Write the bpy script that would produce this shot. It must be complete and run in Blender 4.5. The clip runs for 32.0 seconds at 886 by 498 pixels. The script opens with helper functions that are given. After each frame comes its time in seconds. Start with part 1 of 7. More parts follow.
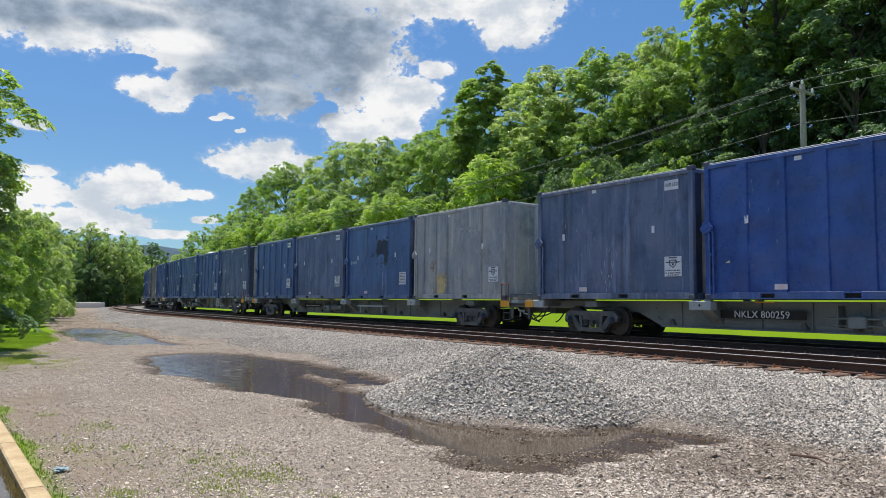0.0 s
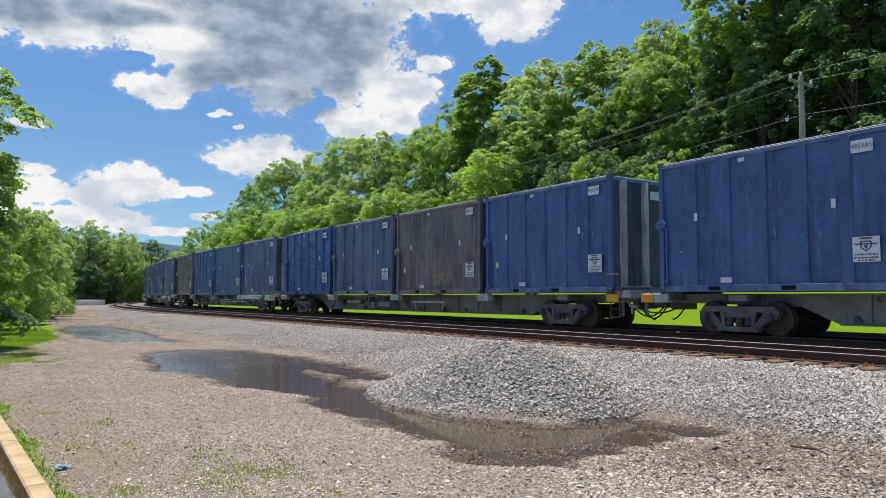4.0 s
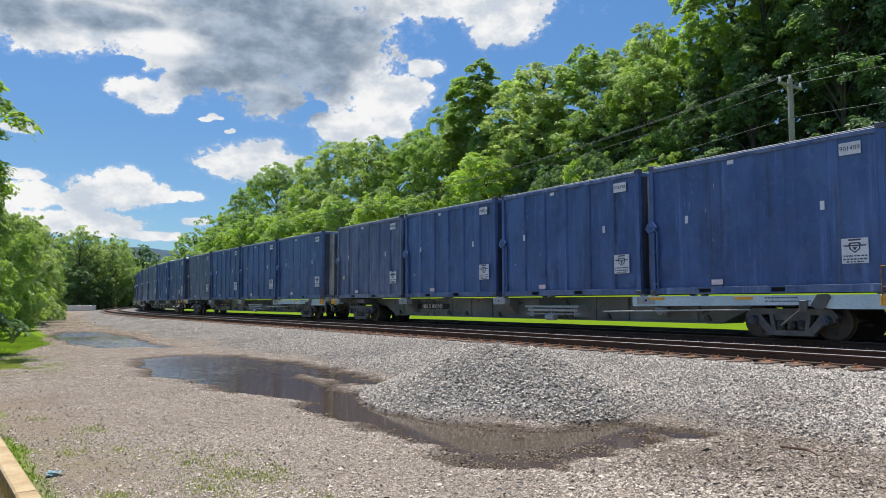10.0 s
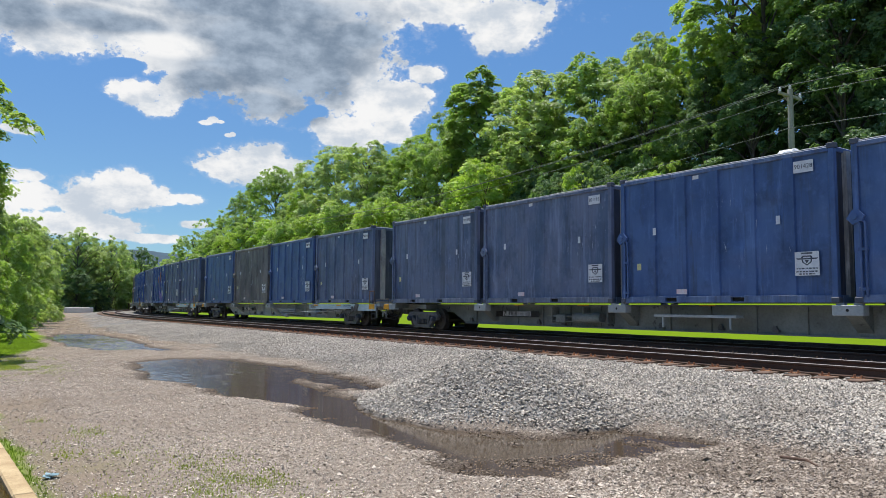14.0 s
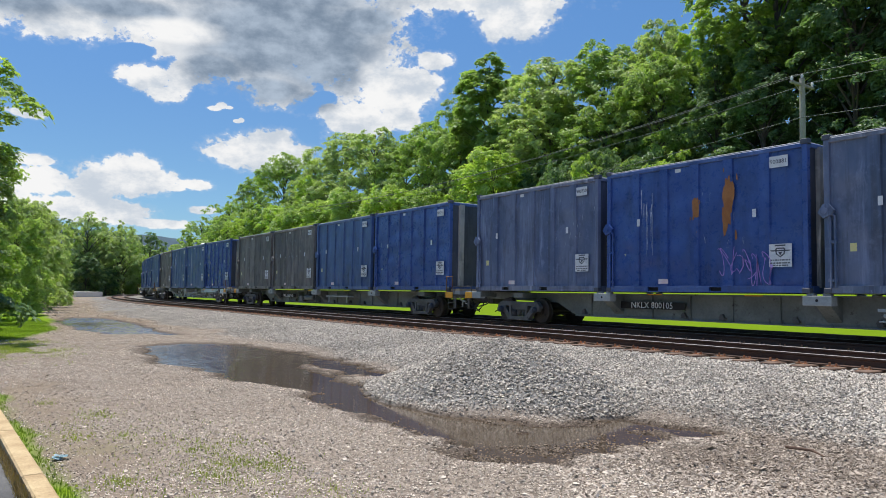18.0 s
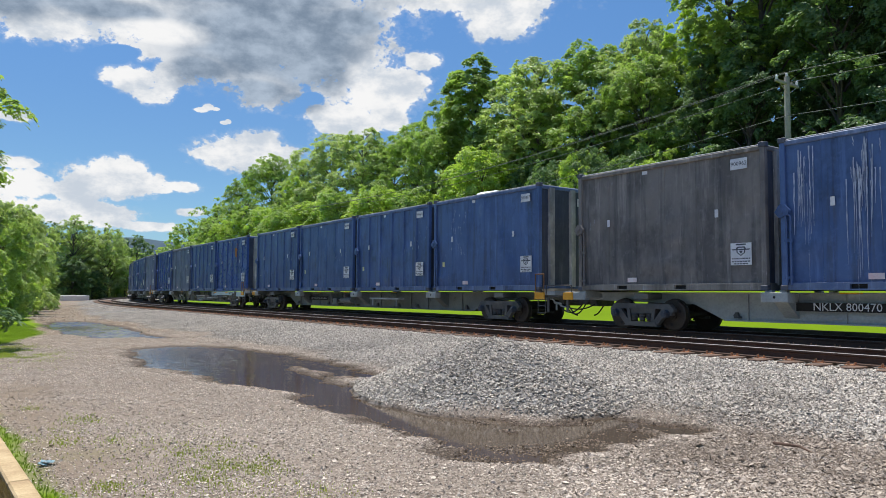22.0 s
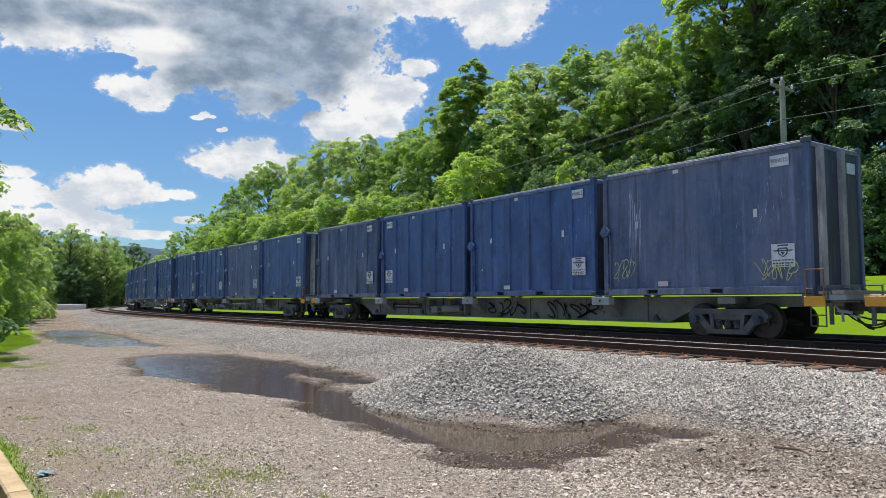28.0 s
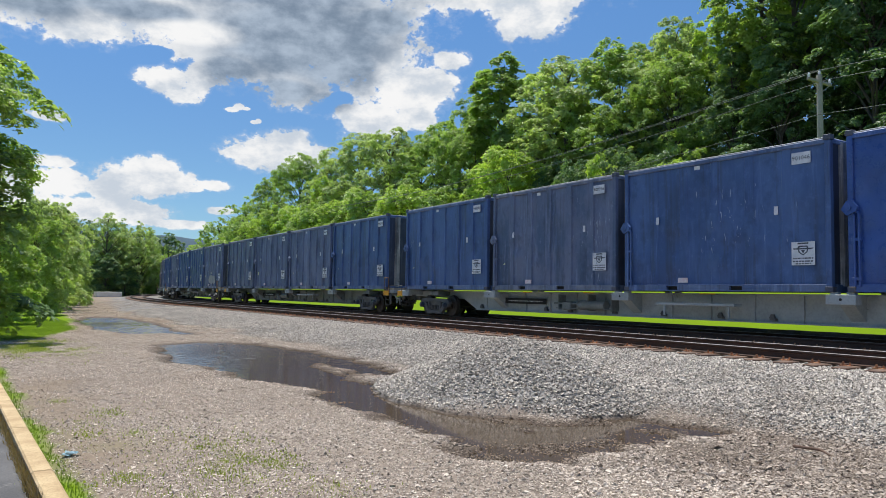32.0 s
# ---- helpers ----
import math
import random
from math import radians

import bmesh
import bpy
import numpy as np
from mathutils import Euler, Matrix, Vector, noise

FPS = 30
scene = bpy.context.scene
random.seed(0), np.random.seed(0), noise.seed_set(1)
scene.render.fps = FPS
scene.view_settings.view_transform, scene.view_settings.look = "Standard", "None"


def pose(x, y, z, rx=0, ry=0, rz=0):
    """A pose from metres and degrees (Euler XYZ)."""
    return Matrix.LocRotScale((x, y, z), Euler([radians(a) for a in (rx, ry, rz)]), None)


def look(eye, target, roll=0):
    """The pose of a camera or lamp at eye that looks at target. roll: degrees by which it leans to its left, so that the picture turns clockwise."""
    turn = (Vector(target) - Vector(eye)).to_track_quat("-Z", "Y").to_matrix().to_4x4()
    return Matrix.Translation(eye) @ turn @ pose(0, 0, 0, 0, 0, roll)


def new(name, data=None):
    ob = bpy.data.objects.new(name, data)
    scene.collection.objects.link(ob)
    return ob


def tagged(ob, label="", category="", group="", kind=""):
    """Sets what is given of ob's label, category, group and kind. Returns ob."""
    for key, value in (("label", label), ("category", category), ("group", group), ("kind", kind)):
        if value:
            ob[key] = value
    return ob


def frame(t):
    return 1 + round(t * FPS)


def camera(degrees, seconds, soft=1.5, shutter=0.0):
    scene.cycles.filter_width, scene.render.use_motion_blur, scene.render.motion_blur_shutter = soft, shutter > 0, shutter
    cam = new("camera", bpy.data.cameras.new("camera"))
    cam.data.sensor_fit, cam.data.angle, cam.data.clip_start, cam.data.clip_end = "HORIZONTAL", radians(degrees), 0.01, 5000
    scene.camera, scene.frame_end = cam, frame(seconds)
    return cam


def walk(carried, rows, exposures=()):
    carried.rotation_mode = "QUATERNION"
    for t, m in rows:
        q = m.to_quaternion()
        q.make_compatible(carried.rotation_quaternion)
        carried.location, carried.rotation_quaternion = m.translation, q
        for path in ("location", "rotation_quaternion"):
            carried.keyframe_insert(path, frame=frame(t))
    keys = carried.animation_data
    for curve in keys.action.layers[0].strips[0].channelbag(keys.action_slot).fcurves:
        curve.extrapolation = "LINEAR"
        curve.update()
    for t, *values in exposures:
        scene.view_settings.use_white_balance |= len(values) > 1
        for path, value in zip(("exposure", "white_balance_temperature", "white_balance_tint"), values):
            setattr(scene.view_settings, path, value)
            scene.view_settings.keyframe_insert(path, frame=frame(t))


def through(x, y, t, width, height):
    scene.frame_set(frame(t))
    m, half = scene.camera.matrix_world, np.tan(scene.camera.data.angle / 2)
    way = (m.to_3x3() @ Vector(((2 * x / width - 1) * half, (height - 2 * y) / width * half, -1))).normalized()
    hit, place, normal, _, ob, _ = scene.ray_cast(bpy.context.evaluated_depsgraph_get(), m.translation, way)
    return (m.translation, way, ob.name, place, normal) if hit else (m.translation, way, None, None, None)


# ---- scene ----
cam = camera(63.03, 32.0, soft=0.9)

def aim(x, y, z, yaw, pitch, roll):
    """A camera pose from the eye and its yaw (left of +y), pitch and roll in degrees."""
    a, b = radians(yaw), radians(pitch)
    ahead = Vector((-math.sin(a) * math.cos(b), math.cos(a) * math.cos(b), math.sin(b)))
    return look((x, y, z), Vector((x, y, z)) + ahead * 10, roll)


walk(cam, [
    (0, aim(-0.009, -0.001, 1.518, 56.21, 4.26, 0.60)),
    (0.5, aim(-0.014, -0.006, 1.522, 56.27, 4.02, 0.50)),
    (1, aim(-0.017, -0.009, 1.524, 56.32, 3.78, 0.32)),
    (1.5, aim(-0.013, -0.007, 1.521, 56.68, 3.90, 0.22)),
    (2, aim(-0.004, -0.006, 1.520, 56.64, 3.89, 0.20)),
    (2.5, aim(-0.000, -0.006, 1.520, 56.58, 3.87, 0.36)),
    (3, aim(-0.002, -0.001, 1.518, 56.47, 3.88, 0.18)),
    (3.5, aim(-0.003, 0.000, 1.516, 56.16, 3.89, 0.25)),
    (5.5, aim(-0.032, -0.011, 1.521, 56.42, 3.70, -0.25)),
    (6, aim(-0.033, -0.001, 1.518, 56.52, 3.84, 0.05)),
    (6.5, aim(-0.030, 0.012, 1.518, 57.15, 4.15, -0.04)),
    (7, aim(-0.010, 0.004, 1.514, 57.33, 4.17, -0.10)),
    (7.5, aim(-0.006, -0.003, 1.512, 57.00, 4.11, -0.36)),
    (8, aim(-0.009, 0.000, 1.514, 56.51, 4.21, -0.33)),
    (8.5, aim(-0.005, 0.003, 1.513, 56.04, 4.34, -0.43)),
    (9, aim(-0.002, 0.004, 1.512, 55.72, 4.43, 0.06)),
    (9.5, aim(0.008, 0.001, 1.515, 55.58, 4.31, -0.10)),
    (10, aim(0.015, 0.001, 1.517, 55.58, 4.13, -0.19)),
    (10.5, aim(0.013, 0.009, 1.517, 55.57, 4.10, -0.35)),
    (11, aim(0.003, 0.017, 1.517, 55.33, 4.20, -0.34)),
    (11.5, aim(-0.002, 0.016, 1.515, 54.83, 4.41, -0.05)),
    (12, aim(0.002, 0.011, 1.515, 54.57, 4.26, 0.21)),
    (12.5, aim(-0.002, 0.005, 1.518, 54.19, 3.98, -0.43)),
    (13, aim(-0.007, -0.008, 1.520, 54.85, 4.31, -0.27)),
    (13.5, aim(-0.003, -0.015, 1.520, 55.35, 4.60, -0.08)),
    (14, aim(-0.002, -0.019, 1.518, 55.47, 4.60, 0.47)),
    (14.5, aim(-0.008, -0.014, 1.515, 55.39, 4.47, 0.58)),
    (16.5, aim(-0.006, -0.012, 1.513, 56.06, 3.88, 0.89)),
    (17, aim(-0.005, -0.014, 1.516, 56.16, 3.82, 0.84)),
    (17.5, aim(-0.001, -0.012, 1.513, 56.18, 3.67, 0.85)),
    (18, aim(-0.003, -0.011, 1.512, 56.06, 3.61, 0.99)),
    (18.5, aim(-0.005, -0.012, 1.512, 55.92, 3.53, 0.77)),
    (19, aim(0.001, -0.007, 1.509, 55.88, 3.51, 0.55)),
    (19.5, aim(0.003, -0.003, 1.508, 55.49, 3.66, 0.39)),
    (20, aim(0.005, -0.007, 1.511, 55.31, 3.71, 0.15)),
    (20.5, aim(0.007, -0.012, 1.515, 55.30, 3.69, 0.09)),
    (21, aim(0.002, -0.013, 1.517, 55.30, 3.66, 0.23)),
    (21.5, aim(-0.001, -0.008, 1.516, 55.20, 3.63, 0.44)),
    (22, aim(-0.001, -0.003, 1.514, 55.18, 3.64, 0.44)),
    (22.5, aim(-0.004, 0.000, 1.512, 55.08, 3.57, 0.12)),
    (23, aim(-0.010, 0.001, 1.512, 54.89, 3.57, 0.34)),
    (23.5, aim(-0.009, -0.008, 1.514, 55.03, 3.54, 0.11)),
    (24, aim(-0.006, -0.011, 1.512, 54.90, 3.64, -0.15)),
    (24.5, aim(-0.000, -0.008, 1.512, 54.94, 3.80, -0.15)),
    (25, aim(0.011, -0.004, 1.513, 54.96, 3.90, -0.17)),
    (25.5, aim(0.015, -0.003, 1.514, 54.88, 3.92, -0.06)),
    (27.5, aim(-0.012, -0.009, 1.516, 55.04, 4.04, 0.08)),
    (28, aim(-0.013, -0.016, 1.516, 54.97, 4.11, -0.01)),
    (28.5, aim(-0.008, -0.026, 1.517, 55.08, 4.13, 0.31)),
    (29, aim(-0.005, -0.034, 1.517, 55.21, 4.02, 0.44)),
    (29.5, aim(-0.008, -0.050, 1.512, 56.11, 3.94, 0.55)),
    (30, aim(-0.003, -0.055, 1.511, 56.30, 3.78, 0.59)),
    (30.5, aim(0.004, -0.059, 1.512, 57.21, 3.70, 0.29)),
    (31, aim(0.018, -0.035, 1.512, 56.64, 2.88, 0.90)),
    (31.5, aim(0.048, 0.028, 1.510, 56.83, 3.41, 1.07)),
    (32, aim(0.086, 0.069, 1.506, 57.36, 3.56, 0.90)),
])


# ---- world, sun ----
SUN_EL, SUN_AZ = radians(72), radians(-90)    # height, and turn from +y towards +x
SUN_DIR = Vector((math.sin(SUN_AZ) * math.cos(SUN_EL), math.cos(SUN_AZ) * math.cos(SUN_EL), math.sin(SUN_EL)))

world = bpy.data.worlds.new("sky")
scene.world = world
world.use_nodes = True
wt = world.node_tree
wt.nodes.clear()


def wmath(op, a, b=None, c=None, clamp=False):
    n = wt.nodes.new("ShaderNodeMath")
    n.operation, n.use_clamp = op, clamp
    for i, v in enumerate((a, b, c)):
        if v is None:
            continue
        if isinstance(v, (int, float)):
            n.inputs[i].default_value = v
        else:
            wt.links.new(v, n.inputs[i])
    return n.outputs[0]


sky = wt.nodes.new("ShaderNodeTexSky")
sky.sky_type, sky.sun_disc = "NISHITA", False
sky.sun_elevation, sky.sun_rotation = SUN_EL, SUN_AZ
sky.air_density, sky.dust_density, sky.ozone_density = 1.0, 0.3, 2.5
texco = wt.nodes.new("ShaderNodeTexCoord")
sep = wt.nodes.new("ShaderNodeSeparateXYZ")
wt.links.new(texco.outputs["Generated"], sep.inputs[0])
dx, dy, dz = sep.outputs
# bearing left of +y and height, in degrees
bearing = wmath("MULTIPLY", wmath("ARCTAN2", wmath("MULTIPLY", dx, -1.0), dy), 57.2958)
height = wmath("MULTIPLY", wmath("ARCSINE", wmath("MAXIMUM", wmath("MINIMUM", dz, 1.0), -1.0)), 57.2958)
# cumulus: bearing, height, half width, half height
CLOUDS = ((90.0, 20.3, 6.0, 3.0), (84.5, 18.6, 3.6, 1.9), (80.0, 20.6, 6.5, 2.6), (76.0, 18.6, 3.4, 2.0), (72.0, 17.6, 4.6, 2.3), (69.0, 15.8, 2.8, 1.6),
          (70.0, 20.5, 9.5, 3.6), (64.0, 19.0, 5.6, 4.2), (60.6, 16.0, 3.0, 2.2), (63.4, 13.6, 3.4, 1.5), (58.6, 16.2, 2.2, 1.7), (57.2, 18.2, 1.5, 0.8),
          (59.6, 14.2, 2.0, 1.6), (54.5, 22.8, 4.2, 1.0), (50.6, 21.9, 3.4, 2.2), (69.0, 24.0, 20.0, 2.6))
PUFFS = ((78.9, 15.4, 1.9, 0.9), (76.6, 15.6, 1.0, 1.4), (77.6, 14.3, 1.2, 0.6), (74.0, 13.65, 0.55, 0.2), (73.5, 13.9, 0.45, 0.28), (73.0, 13.8, 0.35, 0.14), (72.3, 12.85, 0.3, 0.13), (72.0, 12.95, 0.2, 0.16), (70.6, 10.6, 4.3, 1.2), (69.6, 11.5, 2.2, 1.1), (73.4, 10.5, 1.6, 0.6),
         (80.0, 7.9, 3.4, 1.3), (79.6, 8.7, 2.2, 1.1), (82.2, 7.2, 2.0, 0.8), (75.2, 7.9, 1.4, 0.42), (76.6, 7.6, 1.0, 0.3), (85.6, 7.4, 2.1, 1.1), (86.2, 8.8, 1.7, 0.42), (86.4, 11.9, 1.3, 0.42),
         (82.8, 5.6, 4.8, 0.95), (86.5, 5.6, 2.6, 1.0), (77.4, 4.9, 2.4, 0.35), (74.5, 6.0, 1.1, 0.30), (89.5, 7.5, 2.5, 1.3))
HOLES = ((65.7, 15.1, 0.8, 0.4), (66.4, 14.8, 0.5, 0.3), (79.6, 17.2, 1.2, 0.4), (80.6, 16.9, 0.8, 0.4))
BEYOND = ((20, 35, 14, 5), (-30, 30, 16, 5), (130, 28, 14, 5), (-140, 20, 20, 4), (63, 31, 26, 5))      # unseen clouds, added outside the view; they raise the fill light
SHADED = ((70.6, 19.0, 5.6, 2.9), (66.0, 17.6, 4.6, 2.6), (70.0, 15.4, 3.2, 1.2), (66.8, 14.8, 2.2, 0.9), (88.5, 19.6, 5.0, 1.5), (81.0, 19.9, 5.0, 0.9), (74.0, 16.6, 2.6, 1.2), (62.6, 20.8, 3.4, 1.4),
          (72.0, 22.4, 12.0, 1.5), (68.5, 19.2, 9.0, 4.0))      # thick grey bases
GLARE = ((76.8, 18.9, 4.2, 0.85), (82.9, 17.2, 3.0, 0.9), (60.5, 16.4, 2.6, 2.2), (79.4, 22.0, 3.0, 0.7))      # sunlit folds


def wnoise(scale, detail, rough, squash):
    mp = wt.nodes.new("ShaderNodeMapping")
    mp.inputs["Scale"].default_value = (1, 1, squash)
    wt.links.new(texco.outputs["Generated"], mp.inputs[0])
    n = wt.nodes.new("ShaderNodeTexNoise")
    n.inputs["Scale"].default_value, n.inputs["Detail"].default_value, n.inputs["Roughness"].default_value = scale, detail, rough
    wt.links.new(mp.outputs[0], n.inputs["Vector"])
    return wmath("SUBTRACT", n.outputs[0], 0.5)


def blobs(rows):
    total = None
    for cb, ch, rb, rh in rows:
        u = wmath("DIVIDE", wmath("SUBTRACT", bearing, cb), rb)
        v = wmath("DIVIDE", wmath("SUBTRACT", height, ch), rh)
        q = wmath("SUBTRACT", 1.0, wmath("SQRT", wmath("ADD", wmath("MULTIPLY", u, u), wmath("MULTIPLY", v, v))))
        total = q if total is None else wmath("MAXIMUM", total, q)
    return total


def smooth_step(value, lo, hi, to=1.0):
    n = wt.nodes.new("ShaderNodeMapRange")
    n.interpolation_type = "SMOOTHSTEP"
    n.inputs["From Min"].default_value, n.inputs["From Max"].default_value, n.inputs["To Max"].default_value = lo, hi, to
    wt.links.new(value, n.inputs["Value"])
    return n.outputs[0]


def wmix(fac, a, b):
    n = wt.nodes.new("ShaderNodeMix")
    n.data_type = "RGBA"
    if isinstance(fac, float):
        n.inputs[0].default_value = fac
    else:
        wt.links.new(fac, n.inputs[0])
    for key, v in (("A", a), ("B", b)):
        if isinstance(v, tuple):
            n.inputs[key].default_value = (*v, 1)
        else:
            wt.links.new(v, n.inputs[key])
    return n


puff, swell, wisp = wnoise(15.0, 9.0, 0.58, 1.5), wnoise(5.0, 4.0, 0.5, 1.6), wnoise(44.0, 8.0, 0.6, 1.4)
billow = wmath("ADD", wmath("ADD", wmath("MULTIPLY", puff, 2.3), wmath("MULTIPLY", swell, 0.5)), wmath("ADD", wmath("MULTIPLY", wisp, 1.9), wmath("MULTIPLY", wnoise(120.0, 6.0, 0.6, 1.4), 1.1)))
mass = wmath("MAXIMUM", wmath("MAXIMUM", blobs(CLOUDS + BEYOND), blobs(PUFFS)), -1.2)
mass = wmath("SUBTRACT", mass, wmath("MULTIPLY", wmath("MAXIMUM", wmath("ADD", blobs(HOLES), 0.25), 0.0), 1.3))
dens = wmath("ADD", wmath("MULTIPLY", wmath("ADD", mass, 0.06), 1.7), billow)
cover = wmath("MAXIMUM", smooth_step(dens, -0.05, 0.34), smooth_step(dens, -0.45, 0.5, 0.30))
glare = blobs(GLARE)
shade = wmath("ADD", wmath("MULTIPLY", blobs(SHADED), 1.5), wmath("ADD", wmath("MULTIPLY", swell, 1.1), wmath("MULTIPLY", puff, 1.1)))
shade = wmath("SUBTRACT", shade, wmath("MULTIPLY", wmath("MAXIMUM", wmath("ADD", glare, 0.2), 0.0), 1.1))
relief = wmath("ADD", wnoise(19.0, 7.0, 0.6, 1.7), wmath("MULTIPLY", swell, 0.4))
CLOUD_LEVEL, SKY_LEVEL = 8.8, 0.105
white, grey, soft = (CLOUD_LEVEL,) * 3, (CLOUD_LEVEL * 0.205, CLOUD_LEVEL * 0.275, CLOUD_LEVEL * 0.375), (CLOUD_LEVEL * 0.48, CLOUD_LEVEL * 0.575, CLOUD_LEVEL * 0.70)
tone = wmix(smooth_step(relief, -0.13, 0.17, 0.72), white, soft)
dim = wmix(smooth_step(relief, -0.26, 0.20), soft, grey)
tone = wmix(smooth_step(shade, -0.75, 0.70), tone.outputs["Result"], dim.outputs["Result"])
deep = wmix(1.0, sky.outputs[0], (0.62, 0.84, 1.02))
deep.blend_type = "MULTIPLY"
upper = wmix(smooth_step(height, 7.0, 24.0), deep.outputs["Result"], (0.10, 0.42, 1.10))
upper.blend_type = "ADD"
skymix = wmix(cover, upper.outputs["Result"], tone.outputs["Result"])
bg = wt.nodes.new("ShaderNodeBackground")
bg.inputs["Strength"].default_value = SKY_LEVEL
wt.links.new(skymix.outputs["Result"], bg.inputs["Color"])
wo = wt.nodes.new("ShaderNodeOutputWorld")
wt.links.new(bg.outputs[0], wo.inputs["Surface"])

sun_data = bpy.data.lights.new("sun", "SUN")
sun_data.energy, sun_data.angle, sun_data.color = 5.6, radians(0.53), (1.0, 0.95, 0.88)
sun = new("sun", sun_data)
sun.matrix_world = look(SUN_DIR * 100, (0, 0, 0))
scene.view_settings.exposure = 0.0


# ---- materials ----
def ramp(nt, fac, a, b):
    n = nt.nodes.new("ShaderNodeMix")
    n.data_type = "RGBA"
    for key, v in (("A", a), ("B", b)):
        if isinstance(v, tuple):
            n.inputs[key].default_value = (*v[:3], 1)
        else:
            nt.links.new(v, n.inputs[key])
    if isinstance(fac, (int, float)):
        n.inputs[0].default_value = fac
    else:
        nt.links.new(fac, n.inputs[0])
    return n.outputs["Result"]


def noise_out(nt, vec, scale, detail=4.0, rough=0.55, stretch=None):
    if stretch:
        mp = nt.nodes.new("ShaderNodeMapping")
        mp.inputs["Scale"].default_value = stretch
        nt.links.new(vec, mp.inputs[0])
        vec = mp.outputs[0]
    n = nt.nodes.new("ShaderNodeTexNoise")
    n.inputs["Scale"].default_value, n.inputs["Detail"].default_value, n.inputs["Roughness"].default_value = scale, detail, rough
    nt.links.new(vec, n.inputs["Vector"])
    return n.outputs[0]


def sharpen(nt, val, lo, hi, to=1.0):
    n = nt.nodes.new("ShaderNodeMapRange")
    n.interpolation_type = "SMOOTHSTEP"
    n.inputs["From Min"].default_value, n.inputs["From Max"].default_value, n.inputs["To Max"].default_value = lo, hi, to
    nt.links.new(val, n.inputs["Value"])
    return n.outputs[0]


def start(name, per_object=True):
    """A fresh material: its tree, principled node, output and coordinates shifted by the object's random number."""
    m = bpy.data.materials.new(name)
    m.use_nodes = True
    nt = m.node_tree
    pr = nt.nodes["Principled BSDF"]
    tc = nt.nodes.new("ShaderNodeTexCoord")
    vec = tc.outputs["Object"]
    if per_object:
        oi = nt.nodes.new("ShaderNodeObjectInfo")
        mul = nt.nodes.new("ShaderNodeVectorMath")
        mul.operation = "SCALE"
        mul.inputs[0].default_value = (37.0, 91.0, 53.0)
        nt.links.new(oi.outputs["Random"], mul.inputs["Scale"])
        add = nt.nodes.new("ShaderNodeVectorMath")
        nt.links.new(vec, add.inputs[0])
        nt.links.new(mul.outputs[0], add.inputs[1])
        vec = add.outputs[0]
    return m, nt, pr, vec


def add_bump(nt, pr, h, strength, dist=0.01):
    b = nt.nodes.new("ShaderNodeBump")
    b.inputs["Strength"].default_value, b.inputs["Distance"].default_value = strength, dist
    nt.links.new(h, b.inputs["Height"])
    nt.links.new(b.outputs[0], pr.inputs["Normal"])


def surf(name, c1, c2, big=1.5, fine=25.0, rough=0.6, metal=0.0, bump=0.2, dist=0.01, c3=None, spot=0.62, coat=0.0, per_object=True, spec=0.5):
    """A surface of two tones with large and fine variation, a third tone in spots, grain and relief."""
    m, nt, pr, vec = start(name, per_object)
    a = noise_out(nt, vec, big)
    f = noise_out(nt, vec, fine, 3.0)
    col = ramp(nt, sharpen(nt, a, 0.3, 0.7), c1, c2)
    col = ramp(nt, sharpen(nt, f, 0.35, 0.8, 0.35), col, tuple(v * 0.55 for v in c1))
    if c3:
        col = ramp(nt, sharpen(nt, noise_out(nt, vec, big * 3.1, 6.0, 0.7), spot, spot + 0.12), col, c3)
    nt.links.new(col, pr.inputs["Base Color"])
    r = nt.nodes.new("ShaderNodeMapRange")
    r.inputs["To Min"].default_value, r.inputs["To Max"].default_value = max(rough - 0.12, 0.02), min(rough + 0.12, 1)
    nt.links.new(f, r.inputs["Value"])
    nt.links.new(r.outputs[0], pr.inputs["Roughness"])
    pr.inputs["Metallic"].default_value, pr.inputs["Coat Weight"].default_value = metal, coat
    pr.inputs["Specular IOR Level"].default_value = spec
    if bump:
        add_bump(nt, pr, f, bump, dist)
    return m


